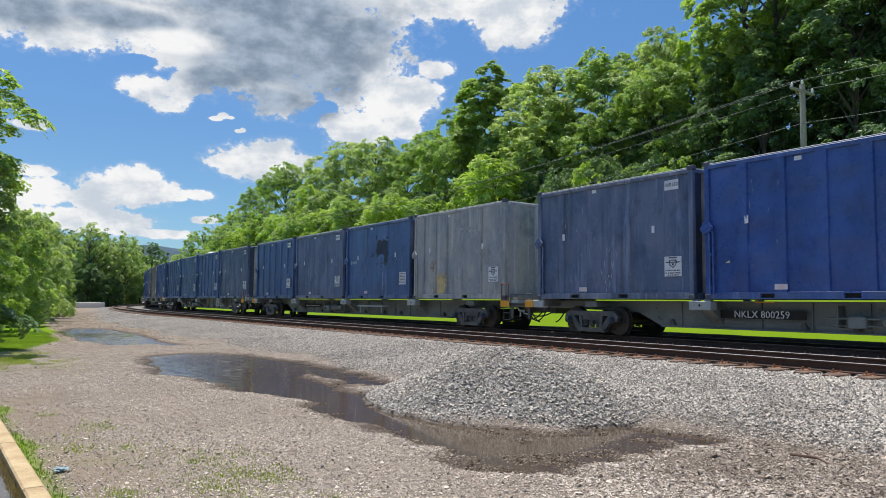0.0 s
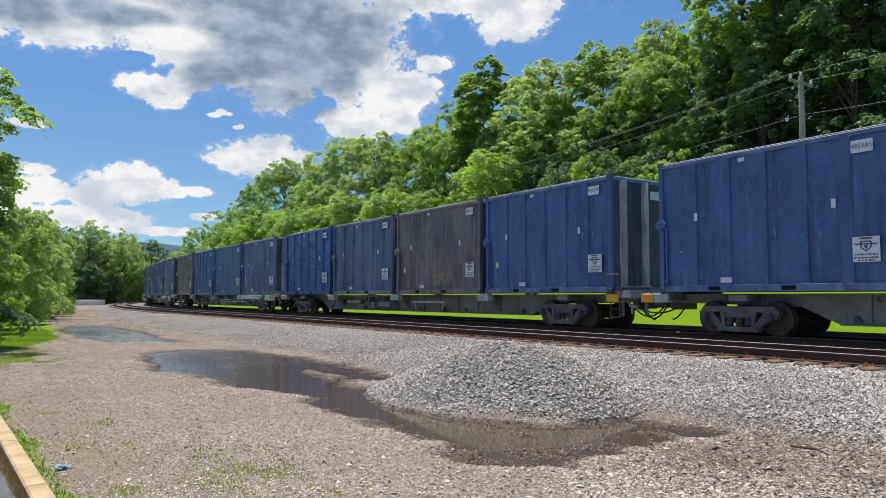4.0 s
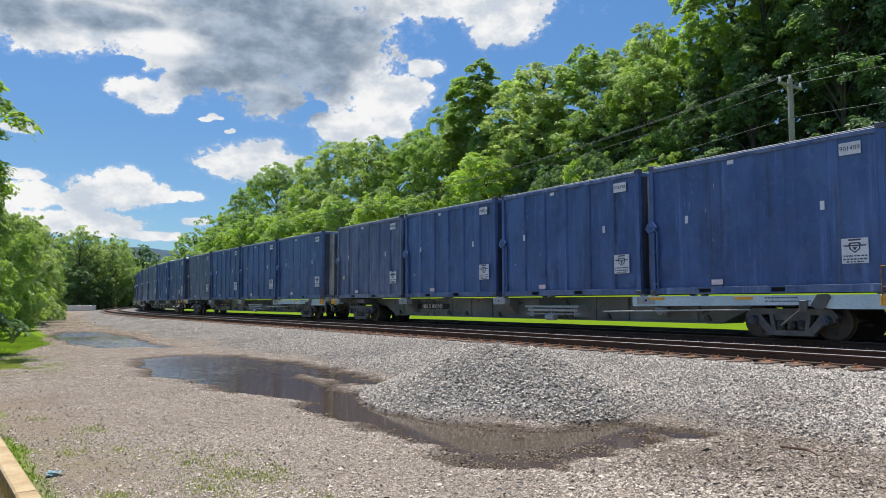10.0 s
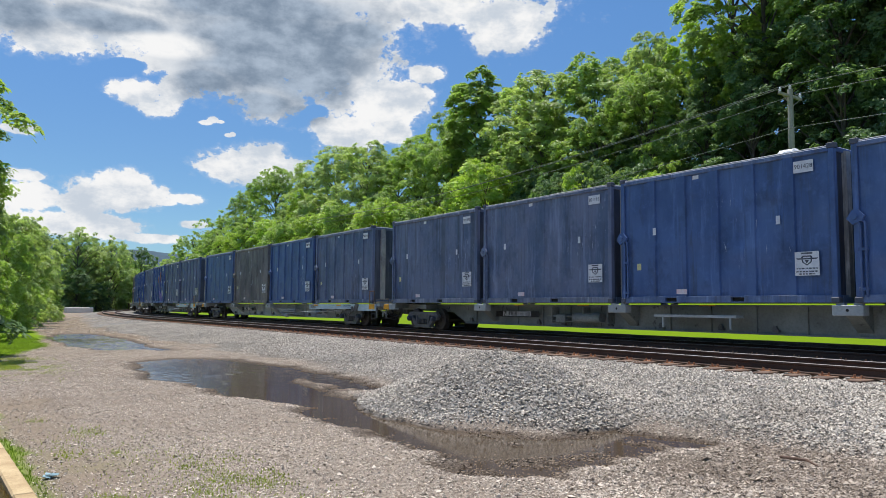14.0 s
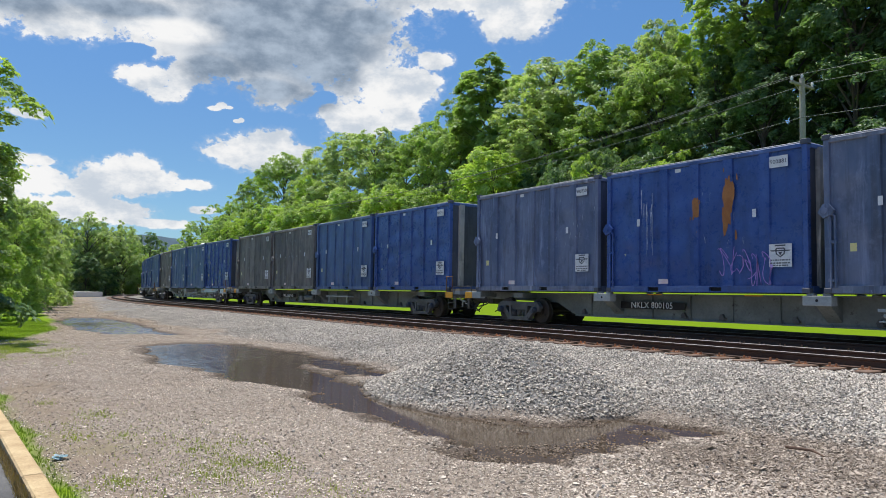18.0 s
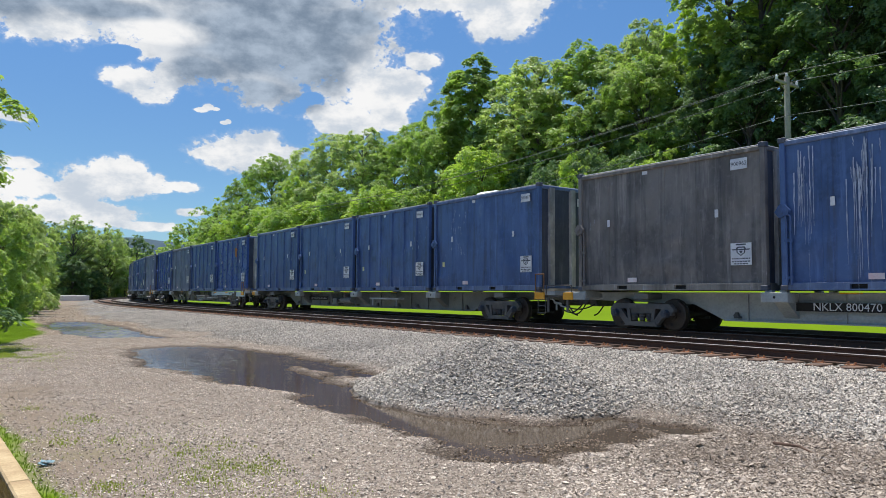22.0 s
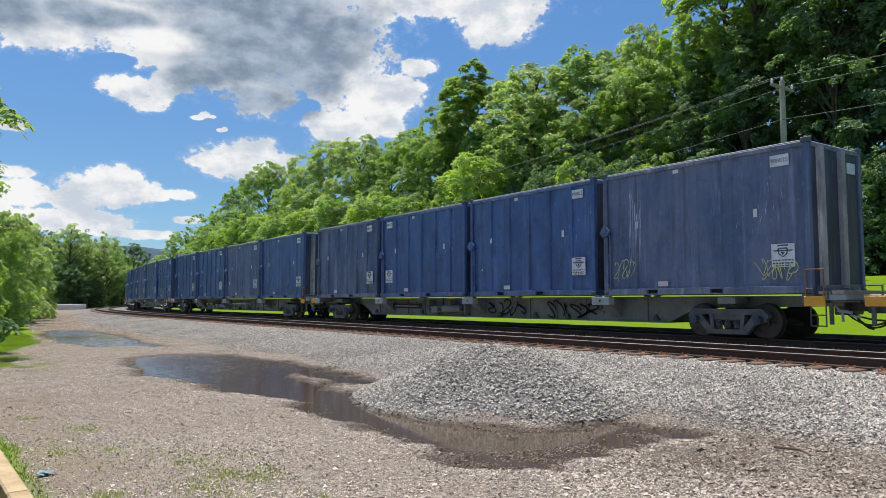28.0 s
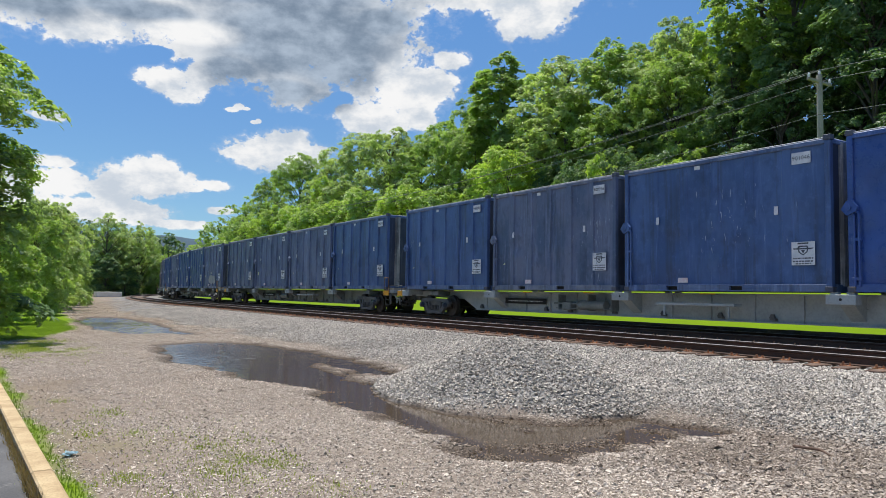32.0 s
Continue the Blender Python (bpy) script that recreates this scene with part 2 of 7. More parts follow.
def paint(name, base, faded, streak=0.5, scuff=0.62, rust=0.70, rough=0.45, soot=0.5, dent=0.5):
    """Weathered container paint: fading in tall patches, rain streaks, soot runs, chalky scrapes and rust."""
    m, nt, pr, vec = start(name)
    pale = tuple(min(1, v * 1.9 + 0.04) for v in faded)
    big = noise_out(nt, vec, 0.8, 4.0, 0.6, stretch=(1.3, 1, 0.55))
    col = ramp(nt, sharpen(nt, big, 0.36, 0.62), base, faded)
    patch = noise_out(nt, vec, 1.7, 6.0, 0.65, stretch=(1.0, 1, 0.7))
    col = ramp(nt, sharpen(nt, patch, 0.50, 0.72, 0.5), col, tuple(v * 0.42 for v in base))
    run = noise_out(nt, vec, 2.3, 8.0, 0.7, stretch=(1.6, 1.6, 0.13))
    col = ramp(nt, sharpen(nt, run, 0.52, 0.70, streak), col, pale)
    run2 = noise_out(nt, vec, 1.9, 6.0, 0.66, stretch=(1.8, 1.8, 0.10))
    col = ramp(nt, sharpen(nt, run2, 0.51, 0.68, soot), col, (0.045, 0.047, 0.053))
    mott = noise_out(nt, vec, 5.0, 9.0, 0.72)
    col = ramp(nt, sharpen(nt, mott, 0.50, 0.74, 0.22), col, pale)
    # scrapes come in groups
    where = sharpen(nt, noise_out(nt, vec, 0.8, 2.0), 0.50, 0.66)
    scr = noise_out(nt, vec, 7.0, 5.0, 0.62, stretch=(2.4, 1.0, 0.40))
    n = nt.nodes.new("ShaderNodeMath")
    n.operation = "MULTIPLY"
    nt.links.new(sharpen(nt, scr, scuff + 0.02, scuff + 0.10, 0.7), n.inputs[0])
    nt.links.new(where, n.inputs[1])
    col = ramp(nt, n.outputs[0], col, ramp(nt, 0.55, (0.30, 0.34, 0.40), pale))
    rs = noise_out(nt, vec, 2.2, 7.0, 0.72)
    col = ramp(nt, sharpen(nt, rs, rust, rust + 0.07, 0.8), col, (0.10, 0.045, 0.02))
    nt.links.new(col, pr.inputs["Base Color"])
    r = nt.nodes.new("ShaderNodeMapRange")
    r.inputs["To Min"].default_value, r.inputs["To Max"].default_value = rough - 0.15, rough + 0.25
    nt.links.new(mott, r.inputs["Value"])
    nt.links.new(r.outputs[0], pr.inputs["Roughness"])
    dents = noise_out(nt, vec, 1.1, 0.0, stretch=(1, 1, 1.5))
    add_bump(nt, pr, dents, dent, 0.10)
    return m


PAINT = {
    "bright": paint("bright_blue_paint", (0.036, 0.081, 0.272), (0.050, 0.106, 0.335), 0.10, 0.70, 0.80, 0.25, 0.22, 0.9),
    "navy": paint("navy_paint", (0.054, 0.103, 0.248), (0.082, 0.146, 0.322), 0.38, 0.64, 0.76, 0.36, 0.45),
    "dark": paint("faded_blue_paint", (0.082, 0.122, 0.212), (0.162, 0.192, 0.288), 0.45, 0.61, 0.73, 0.50, 0.5),
    "slate": paint("slate_paint", (0.100, 0.135, 0.235), (0.175, 0.212, 0.320), 0.5, 0.62, 0.73, 0.58, 0.45),
    "charcoal": paint("charcoal_paint", (0.116, 0.108, 0.106), (0.226, 0.206, 0.190), 0.5, 0.63, 0.74, 0.6, 0.5),
    "gray": paint("gray_paint", (0.300, 0.315, 0.335), (0.440, 0.430, 0.405), 0.35, 0.66, 0.66, 0.6, 0.35),
    "rusty": paint("rust_stained_blue_paint", (0.094, 0.129, 0.200), (0.193, 0.169, 0.134), 0.5, 0.60, 0.56, 0.62, 0.4),
}
# frames and rails: the same paint, rubbed and chalky
WORN = {
    "bright": paint("rubbed_bright_blue_paint", (0.042, 0.095, 0.290), (0.085, 0.145, 0.340), 0.45, 0.58, 0.72, 0.4, 0.35),
    "navy": paint("rubbed_navy_paint", (0.070, 0.122, 0.262), (0.140, 0.195, 0.325), 0.60, 0.56, 0.70, 0.5, 0.45),
    "dark": paint("rubbed_faded_blue_paint", (0.105, 0.142, 0.225), (0.215, 0.238, 0.300), 0.65, 0.56, 0.68, 0.58, 0.5),
    "slate": paint("rubbed_slate_paint", (0.130, 0.160, 0.245), (0.235, 0.255, 0.330), 0.60, 0.56, 0.68, 0.6, 0.45),
    "charcoal": paint("rubbed_charcoal_paint", (0.150, 0.138, 0.122), (0.270, 0.248, 0.218), 0.60, 0.56, 0.68, 0.62, 0.5),
    "gray": PAINT["gray"],
    "rusty": paint("rubbed_rusty_paint", (0.130, 0.140, 0.170), (0.240, 0.205, 0.160), 0.60, 0.56, 0.56, 0.65, 0.4),
}
# front end panels: darker than the sides, with dark runs and pale streaks
M_END = paint("dark_streaked_end_paint", (0.040, 0.052, 0.085), (0.075, 0.083, 0.105), 0.55, 0.66, 0.70, 0.6, 0.8)
M_RIB = paint("chalky_end_rib_paint", (0.240, 0.240, 0.235), (0.480, 0.460, 0.420), 0.9, 0.60, 0.66, 0.7, 0.7)
M_TRIM = surf("sooty_steel_trim", (0.062, 0.073, 0.107), (0.111, 0.119, 0.143), 1.2, 30, 0.6, 0.0, 0.3, c3=(0.199, 0.102, 0.054))
M_CAP = surf("grey_roof_cover", (0.34, 0.35, 0.36), (0.48, 0.49, 0.50), 0.8, 12, 0.75, 0, 0.3, c3=(0.12, 0.11, 0.10))
# flat black for boards and scrawls, and for the shade inside holes
M_BLACK = surf("black_paint_and_hole_shade", (0.010, 0.010, 0.010), (0.018, 0.017, 0.016), 3, 30, 0.7, 0, 0.2)
M_WHITE = surf("white_decal", (0.860, 0.860, 0.860), (0.676, 0.692, 0.724), 5, 60, 0.55, 0, 0.05, c3=(0.354, 0.370, 0.419), spot=0.70)
M_INK = surf("dark_ink", (0.06, 0.065, 0.085), (0.11, 0.115, 0.14), 5, 60, 0.6, 0, 0)
M_YELLOW = surf("yellow_label", (0.770, 0.700, 0.308), (0.820, 0.812, 0.420), 5, 60, 0.55, 0, 0)
M_LIME = surf("lime_spray_paint", (0.765, 0.800, 0.272), (0.800, 0.800, 0.408), 6, 50, 0.6, 0, 0)
M_RED = surf("red_spray_paint", (0.714, 0.119, 0.102), (0.800, 0.204, 0.170), 6, 50, 0.6, 0, 0)
M_PURPLE = surf("purple_spray_paint", (0.408, 0.238, 0.714), (0.578, 0.374, 0.800), 6, 50, 0.6, 0, 0)
M_CHALK = surf("white_scratched_paint", (0.578, 0.629, 0.714), (0.340, 0.391, 0.510), 6, 50, 0.7, 0, 0)
M_STAIN = surf("orange_rust_stain", (0.340, 0.128, 0.037), (0.476, 0.204, 0.068), 4, 40, 0.8, 0, 0.2, c3=(0.170, 0.085, 0.051))
M_OCHRE = surf("ochre_stain", (0.646, 0.459, 0.170), (0.782, 0.612, 0.306), 4, 40, 0.8, 0, 0.1, c3=(0.408, 0.340, 0.221), spot=0.5)
M_SOOT = surf("sooty_stain", (0.030, 0.040, 0.070), (0.055, 0.062, 0.085), 3, 30, 0.75, 0, 0.1, c3=(0.045, 0.075, 0.170), spot=0.55)
M_PINK = surf("red_white_label", (0.820, 0.588, 0.588), (0.820, 0.770, 0.770), 5, 60, 0.55, 0, 0)
M_CAR_DARK = surf("dark_grey_car_paint", (0.145, 0.155, 0.143), (0.240, 0.255, 0.238), 0.9, 18, 0.62, 0, 0.3, c3=(0.051, 0.048, 0.044), spot=0.58)
M_CAR_LIGHT = surf("light_grey_car_paint", (0.330, 0.352, 0.348), (0.455, 0.480, 0.472), 0.9, 18, 0.55, 0, 0.3, c3=(0.102, 0.102, 0.099), spot=0.64)
M_CAR_PALE = surf("pale_blue_grey_paint", (0.476, 0.595, 0.629), (0.612, 0.731, 0.765), 1.1, 18, 0.5, 0, 0.2, c3=(0.170, 0.170, 0.153), spot=0.68)
M_ORANGE = surf("orange_reflector", (0.85, 0.36, 0.02), (0.85, 0.43, 0.05), 4, 30, 0.4, 0, 0.1, c3=(0.36, 0.19, 0.05), spot=0.68)
M_IRON = surf("oily_cast_iron", (0.075, 0.075, 0.075), (0.145, 0.138, 0.128), 3, 35, 0.6, 0.1, 0.4, c3=(0.112, 0.080, 0.056), spot=0.64)
M_WHEEL = surf("brown_wheel_steel", (0.048, 0.038, 0.032), (0.080, 0.061, 0.048), 3, 30, 0.55, 0.4, 0.2)
M_CAP_BLUE = surf("blue_bearing_cap", (0.045, 0.055, 0.075), (0.07, 0.08, 0.10), 6, 40, 0.5, 0.1, 0.2)
M_HOSE = surf("black_rubber", (0.012, 0.012, 0.012), (0.02, 0.02, 0.02), 6, 40, 0.6, 0, 0.1)
M_PLANK = surf("weathered_plank", (0.390, 0.312, 0.216), (0.494, 0.413, 0.300), 3, 30, 0.8, 0, 0.4)
M_RUST_ROD = surf("rusty_rod", (0.20, 0.09, 0.03), (0.30, 0.15, 0.05), 5, 40, 0.7, 0.1, 0.3)
M_RAIL = surf("rusty_rail_side", (0.054, 0.028, 0.018), (0.090, 0.046, 0.029), 1.5, 30, 0.7, 0.2, 0.3, per_object=False)
M_RAILHEAD = surf("polished_rail_head", (0.20, 0.18, 0.17), (0.28, 0.26, 0.25), 0.6, 20, 0.60, 0.4, 0.02, per_object=False)
M_TIE = surf("creosoted_tie", (0.110, 0.070, 0.050), (0.240, 0.150, 0.100), 2.5, 40, 0.85, 0, 0.5, c3=(0.448, 0.210, 0.098), spot=0.60)
# dark ballast colour that stands for the shade under the train
M_SHADE_BALLAST = surf("shade_dark_ballast", (0.050, 0.042, 0.036), (0.110, 0.094, 0.080), 2.0, 14, 0.9, 0, 0.8, 0.03, per_object=False)
M_SPIKE = surf("rusty_spike", (0.338, 0.150, 0.072), (0.520, 0.250, 0.120), 3, 40, 0.75, 0.1, 0.3)
M_CONC = surf("white_concrete", (0.744, 0.744, 0.720), (0.850, 0.850, 0.840), 0.8, 9, 0.8, 0, 0.2, c3=(0.480, 0.480, 0.456))
M_KERB = surf("tan_kerb_concrete", (0.40, 0.275, 0.140), (0.58, 0.44, 0.245), 4.0, 45, 0.85, 0, 0.5, 0.01, c3=(0.30, 0.22, 0.13), spot=0.64)
M_ASPHALT = surf("worn_asphalt", (0.105, 0.104, 0.104), (0.16, 0.158, 0.155), 1.5, 60, 0.9, 0, 0.5, c3=(0.22, 0.215, 0.20), spot=0.6, spec=0.12)
M_POLE = surf("grey_pole_wood", (0.312, 0.288, 0.252), (0.442, 0.400, 0.360), 1.0, 20, 0.85, 0, 0.3)
M_WIRE = surf("weathered_wire", (0.10, 0.11, 0.11), (0.14, 0.15, 0.15), 1, 10, 0.6, 0.0, 0)
M_INSUL = surf("glazed_insulator", (0.770, 0.784, 0.784), (0.820, 0.820, 0.820), 3, 30, 0.3, 0, 0)
M_BARK = surf("bark", (0.075, 0.062, 0.05), (0.13, 0.11, 0.09), 2, 18, 0.9, 0, 0.7, 0.03)
M_STICK = surf("dead_stick", (0.10, 0.06, 0.04), (0.16, 0.10, 0.07), 4, 40, 0.9, 0, 0.4)
M_LITTER = surf("pale_blue_litter", (0.35, 0.55, 0.62), (0.50, 0.66, 0.70), 8, 60, 0.5, 0, 0.1)


def leafy(name, c1, c2, through=0.35, gloss=0.55):
    """Leaves: tone by leaf and by clump, partly lit through."""
    m, nt, pr, vec = start(name)
    geo = nt.nodes.new("ShaderNodeNewGeometry")
    col = ramp(nt, geo.outputs["Random Per Island"], c1, c2)
    col = ramp(nt, sharpen(nt, noise_out(nt, vec, 0.45, 3.0), 0.3, 0.7, 0.55), col, tuple(v * 0.62 for v in c1))
    nt.links.new(col, pr.inputs["Base Color"])
    pr.inputs["Roughness"].default_value = 0.45
    pr.inputs["Specular IOR Level"].default_value = gloss
    tr = nt.nodes.new("ShaderNodeBsdfTranslucent")
    hue = nt.nodes.new("ShaderNodeMix")
    hue.data_type, hue.blend_type = "RGBA", "MULTIPLY"
    hue.inputs[0].default_value = 1.0
    nt.links.new(col, hue.inputs["A"])
    hue.inputs["B"].default_value = (1.25, 1.40, 0.60, 1)
    nt.links.new(hue.outputs["Result"], tr.inputs["Color"])
    mx = nt.nodes.new("ShaderNodeMixShader")
    mx.inputs[0].default_value = through
    nt.links.new(pr.outputs[0], mx.inputs[1])
    nt.links.new(tr.outputs[0], mx.inputs[2])
    nt.links.new(mx.outputs[0], nt.nodes["Material Output"].inputs["Surface"])
    return m


# the dark set also puts shade into the leaf colour, besides dark conifers
LEAF = {
    "mid": leafy("green_leaves", (0.290, 0.405, 0.130), (0.470, 0.580, 0.215), 0.50),
    "bright": leafy("bright_green_leaves", (0.390, 0.510, 0.125), (0.540, 0.640, 0.200), 0.50),
    "dark": leafy("dark_and_shaded_leaves", (0.145, 0.235, 0.115), (0.245, 0.355, 0.170), 0.42, 0.3),
    "olive": leafy("olive_green_leaves", (0.390, 0.475, 0.225), (0.580, 0.650, 0.350), 0.50),
}
M_GRASS = leafy("grass_blades", (0.20, 0.29, 0.035), (0.28, 0.37, 0.06), 0.35)
M_STRAW = leafy("dry_grass_blades", (0.22, 0.15, 0.07), (0.40, 0.29, 0.14), 0.2)
M_WEED = leafy("yellow_green_weeds", (0.32, 0.40, 0.06), (0.42, 0.44, 0.11), 0.35)


# ---- small mesh tools ----
def mesh_np(name, verts, faces, mats, smooth=False, index=None):
    me = bpy.data.meshes.new(name)
    verts, faces = np.asarray(verts, np.float32), np.asarray(faces, np.int32)
    k = faces.shape[1]
    me.vertices.add(len(verts))
    me.vertices.foreach_set("co", verts.ravel())
    me.loops.add(faces.size)
    me.loops.foreach_set("vertex_index", faces.ravel())
    me.polygons.add(len(faces))
    me.polygons.foreach_set("loop_start", np.arange(0, faces.size, k, dtype=np.int32))
    me.polygons.foreach_set("loop_total", np.full(len(faces), k, np.int32))
    for m in mats:
        me.materials.append(m)
    if index is not None:
        me.polygons.foreach_set("material_index", np.asarray(index, np.int32))
    me.polygons.foreach_set("use_smooth", np.full(len(faces), smooth))
    me.update(calc_edges=True)
    me.validate()
    return me


def to_mesh(name, bm, mats, smooth=False):
    me = bpy.data.meshes.new(name)
    bmesh.ops.recalc_face_normals(bm, faces=bm.faces)
    bm.to_mesh(me)
    bm.free()
    for m in (mats if isinstance(mats, (list, tuple)) else [mats]):
        me.materials.append(m)
    if smooth:
        me.polygons.foreach_set("use_smooth", np.full(len(me.polygons), True))
    return me


def part(name, bm, material, parent, label="", smooth=False):
    """Links a bmesh, or a ready mesh, as one mesh object under a thing or a part."""
    me = bm if isinstance(bm, bpy.types.Mesh) else to_mesh(name, bm, material, smooth)
    ob = new(name, me)
    ob.parent = parent
    if label:
        tagged(ob, label)
    return ob


def box(bm, x0, x1, y0, y1, z0, z1, bevel=0.0, mat=0):
    r = bmesh.ops.create_cube(bm, size=1.0, matrix=Matrix.LocRotScale(((x0 + x1) / 2, (y0 + y1) / 2, (z0 + z1) / 2), None, (x1 - x0, y1 - y0, z1 - z0)))
    faces = {f for v in r["verts"] for f in v.link_faces}
    for f in faces:
        f.material_index = mat
    if bevel:
        edges = list({e for v in r["verts"] for e in v.link_edges})
        bmesh.ops.bevel(bm, geom=edges, offset=bevel, segments=1, affect="EDGES", profile=0.5)
    return bm


def rod(bm, a, b, r1, r2=None, seg=10, mat=0):
    a, b = Vector(a), Vector(b)
    d = b - a
    m = Matrix.Translation((a + b) / 2) @ d.to_track_quat("Z", "Y").to_matrix().to_4x4()
    r = bmesh.ops.create_cone(bm, cap_ends=True, segments=seg, radius1=r1, radius2=r1 if r2 is None else r2, depth=d.length, matrix=m)
    for f in {f for v in r["verts"] for f in v.link_faces}:
        f.material_index = mat
    return bm


def tube(name, pts, r, mat, seg=6):
    """One smooth tube along pts, closed at both ends."""
    pts = [Vector(p) for p in pts]
    vs, fs = [], []
    for i, p in enumerate(pts):
        d = (pts[min(i + 1, len(pts) - 1)] - pts[max(i - 1, 0)]).normalized()
        a = d.cross(Vector((0.13, 0.2, 0.97))).normalized()
        b = d.cross(a)
        vs += [tuple(p + a * (r * math.cos(k * 6.2832 / seg)) + b * (r * math.sin(k * 6.2832 / seg))) for k in range(seg)]
    for i in range(len(pts) - 1):
        fs += [(i * seg + k, i * seg + (k + 1) % seg, (i + 1) * seg + (k + 1) % seg, (i + 1) * seg + k) for k in range(seg)]
    return mesh_np(name, vs, fs, [mat], True)


def slab(bm, pts, y0, y1, mat=0):
    """A plate with the outline pts in x and z, from y0 to y1."""
    lo = [bm.verts.new((x, y0, z)) for x, z in pts]
    hi = [bm.verts.new((x, y1, z)) for x, z in pts]
    fs = [bm.faces.new(lo), bm.faces.new(hi[::-1])]
    n = len(pts)
    for i in range(n):
        fs.append(bm.faces.new((lo[i], hi[i], hi[(i + 1) % n], lo[(i + 1) % n])))
    for f in fs:
        f.material_index = mat
    return bm


# ---- the plan: track line, ground ----
CURVE_X, CURVE_R = -51.1, 284.0            # straight to the right of CURVE_X, then an arc away from the lot
NEAR_Y, FAR_Y = 13.12, 17.18               # centre lines of the two tracks
RAIL_Z = 0.60


CURVE_END = 0.75                           # radians of arc, then straight again


def on_line(s, y):
    """Place and heading (degrees) at s metres along the line that runs at y on the straight."""
    if s >= CURVE_X:
        return s, y, 0.0
    th = min((CURVE_X - s) / CURVE_R, CURVE_END)
    r, rest = CURVE_R + FAR_Y - y, CURVE_X - s - th * CURVE_R
    return CURVE_X - r * math.sin(th) - rest * math.cos(th), FAR_Y + CURVE_R - r * math.cos(th) + rest * math.sin(th), -math.degrees(th)


def line_coords(x, y):
    """s along the line and distance d across it, as y on the straight; arrays."""
    cx, cy = CURVE_X, FAR_Y + CURVE_R
    rx, ry = x - cx, y - cy
    r = np.hypot(rx, ry)
    th = np.arctan2(-rx, -ry)
    c, n = math.cos(CURVE_END), math.sin(CURVE_END)
    rest = -(rx + CURVE_R * n) * c + (ry + CURVE_R * c) * n
    across = cy - ((-rx) * n + (-ry) * c)
    arc, tail = (x < cx) & (th < CURVE_END), (x < cx) & (th >= CURVE_END)
    s = np.where(arc, cx - th * CURVE_R, np.where(tail, cx - CURVE_END * CURVE_R - rest, x))
    d = np.where(arc, cy - r, np.where(tail, across, y))
    return s, d


def ramp_np(v, a, b):
    t = np.clip((v - a) / (b - a), 0, 1)
    return t * t * (3 - 2 * t)


def wavy(x, y, scale, seed):
    """Cheap smooth noise from -1 to 1."""
    rng = np.random.RandomState(seed)
    out = np.zeros_like(x)
    for k in range(5):
        a, p, f = rng.uniform(0, 6.28), rng.uniform(0, 6.28), scale * (0.7 + 0.55 * k)
        out += np.sin(f * (x * math.cos(a) + y * math.sin(a)) + p + 1.3 * np.sin(f * 0.6 * (y * math.cos(a) - x * math.sin(a)) + p)) / (1 + 0.5 * k)
    return out / 2.6


# hollows that hold water: courses of centre x, y and half width
HOLLOWS = (((-20.2, 5.6, 1.35), (-18.4, 5.5, 1.6), (-16.2, 5.45, 1.7), (-14.4, 5.05, 1.05), (-12.2, 4.98, 0.84), (-10.8, 5.15, 0.48), (-9.4, 4.82, 0.33), (-8.4, 5.0, 0.52), (-7.2, 5.12, 0.66), (-6.0, 5.0, 0.68)),
           ((-17.0, 6.4, 0.70), (-15.4, 6.7, 0.60), (-14.2, 6.8, 0.48), (-12.9, 6.6, 0.28), (-11.7, 6.75, 0.10)),
           ((-6.0, 5.0, 0.72), (-5.95, 6.2, 0.55), (-6.1, 6.8, 0.30)), ((-6.7, 7.0, 0.12), (-5.5, 7.1, 0.12)), ((-6.0, 4.7, 0.40), (-5.5, 4.5, 0.28)),
           ((-41.0, 5.5, 0.9), (-36.0, 5.3, 1.35), (-30.0, 5.2, 1.25), (-27.2, 5.1, 0.75)), ((-29.0, 5.8, 0.5), (-25.6, 6.2, 0.12)), ((-58.5, 5.4, 0.4), (-54.0, 6.6, 0.4)))
BARS = (((-14.2, 6.08), (-12.6, 5.92), (-11.2, 5.72)), ((-7.7, 5.56), (-6.4, 5.42)))      # ridges of gravel in the water
WATER_Z = -0.045


def hollow(x, y):
    """Metres inside the edge of the nearest hollow; less than zero outside."""
    best = np.full_like(x, -9.0)
    for course in HOLLOWS:
        for (ax, ay, aw), (bx, by, bw) in zip(course, course[1:]):
            t = np.clip(((x - ax) * (bx - ax) + (y - ay) * (by - ay)) / ((bx - ax) ** 2 + (by - ay) ** 2), 0, 1)
            best = np.maximum(best, aw + (bw - aw) * t - np.hypot(x - ax - (bx - ax) * t, y - ay - (by - ay) * t))
    return best


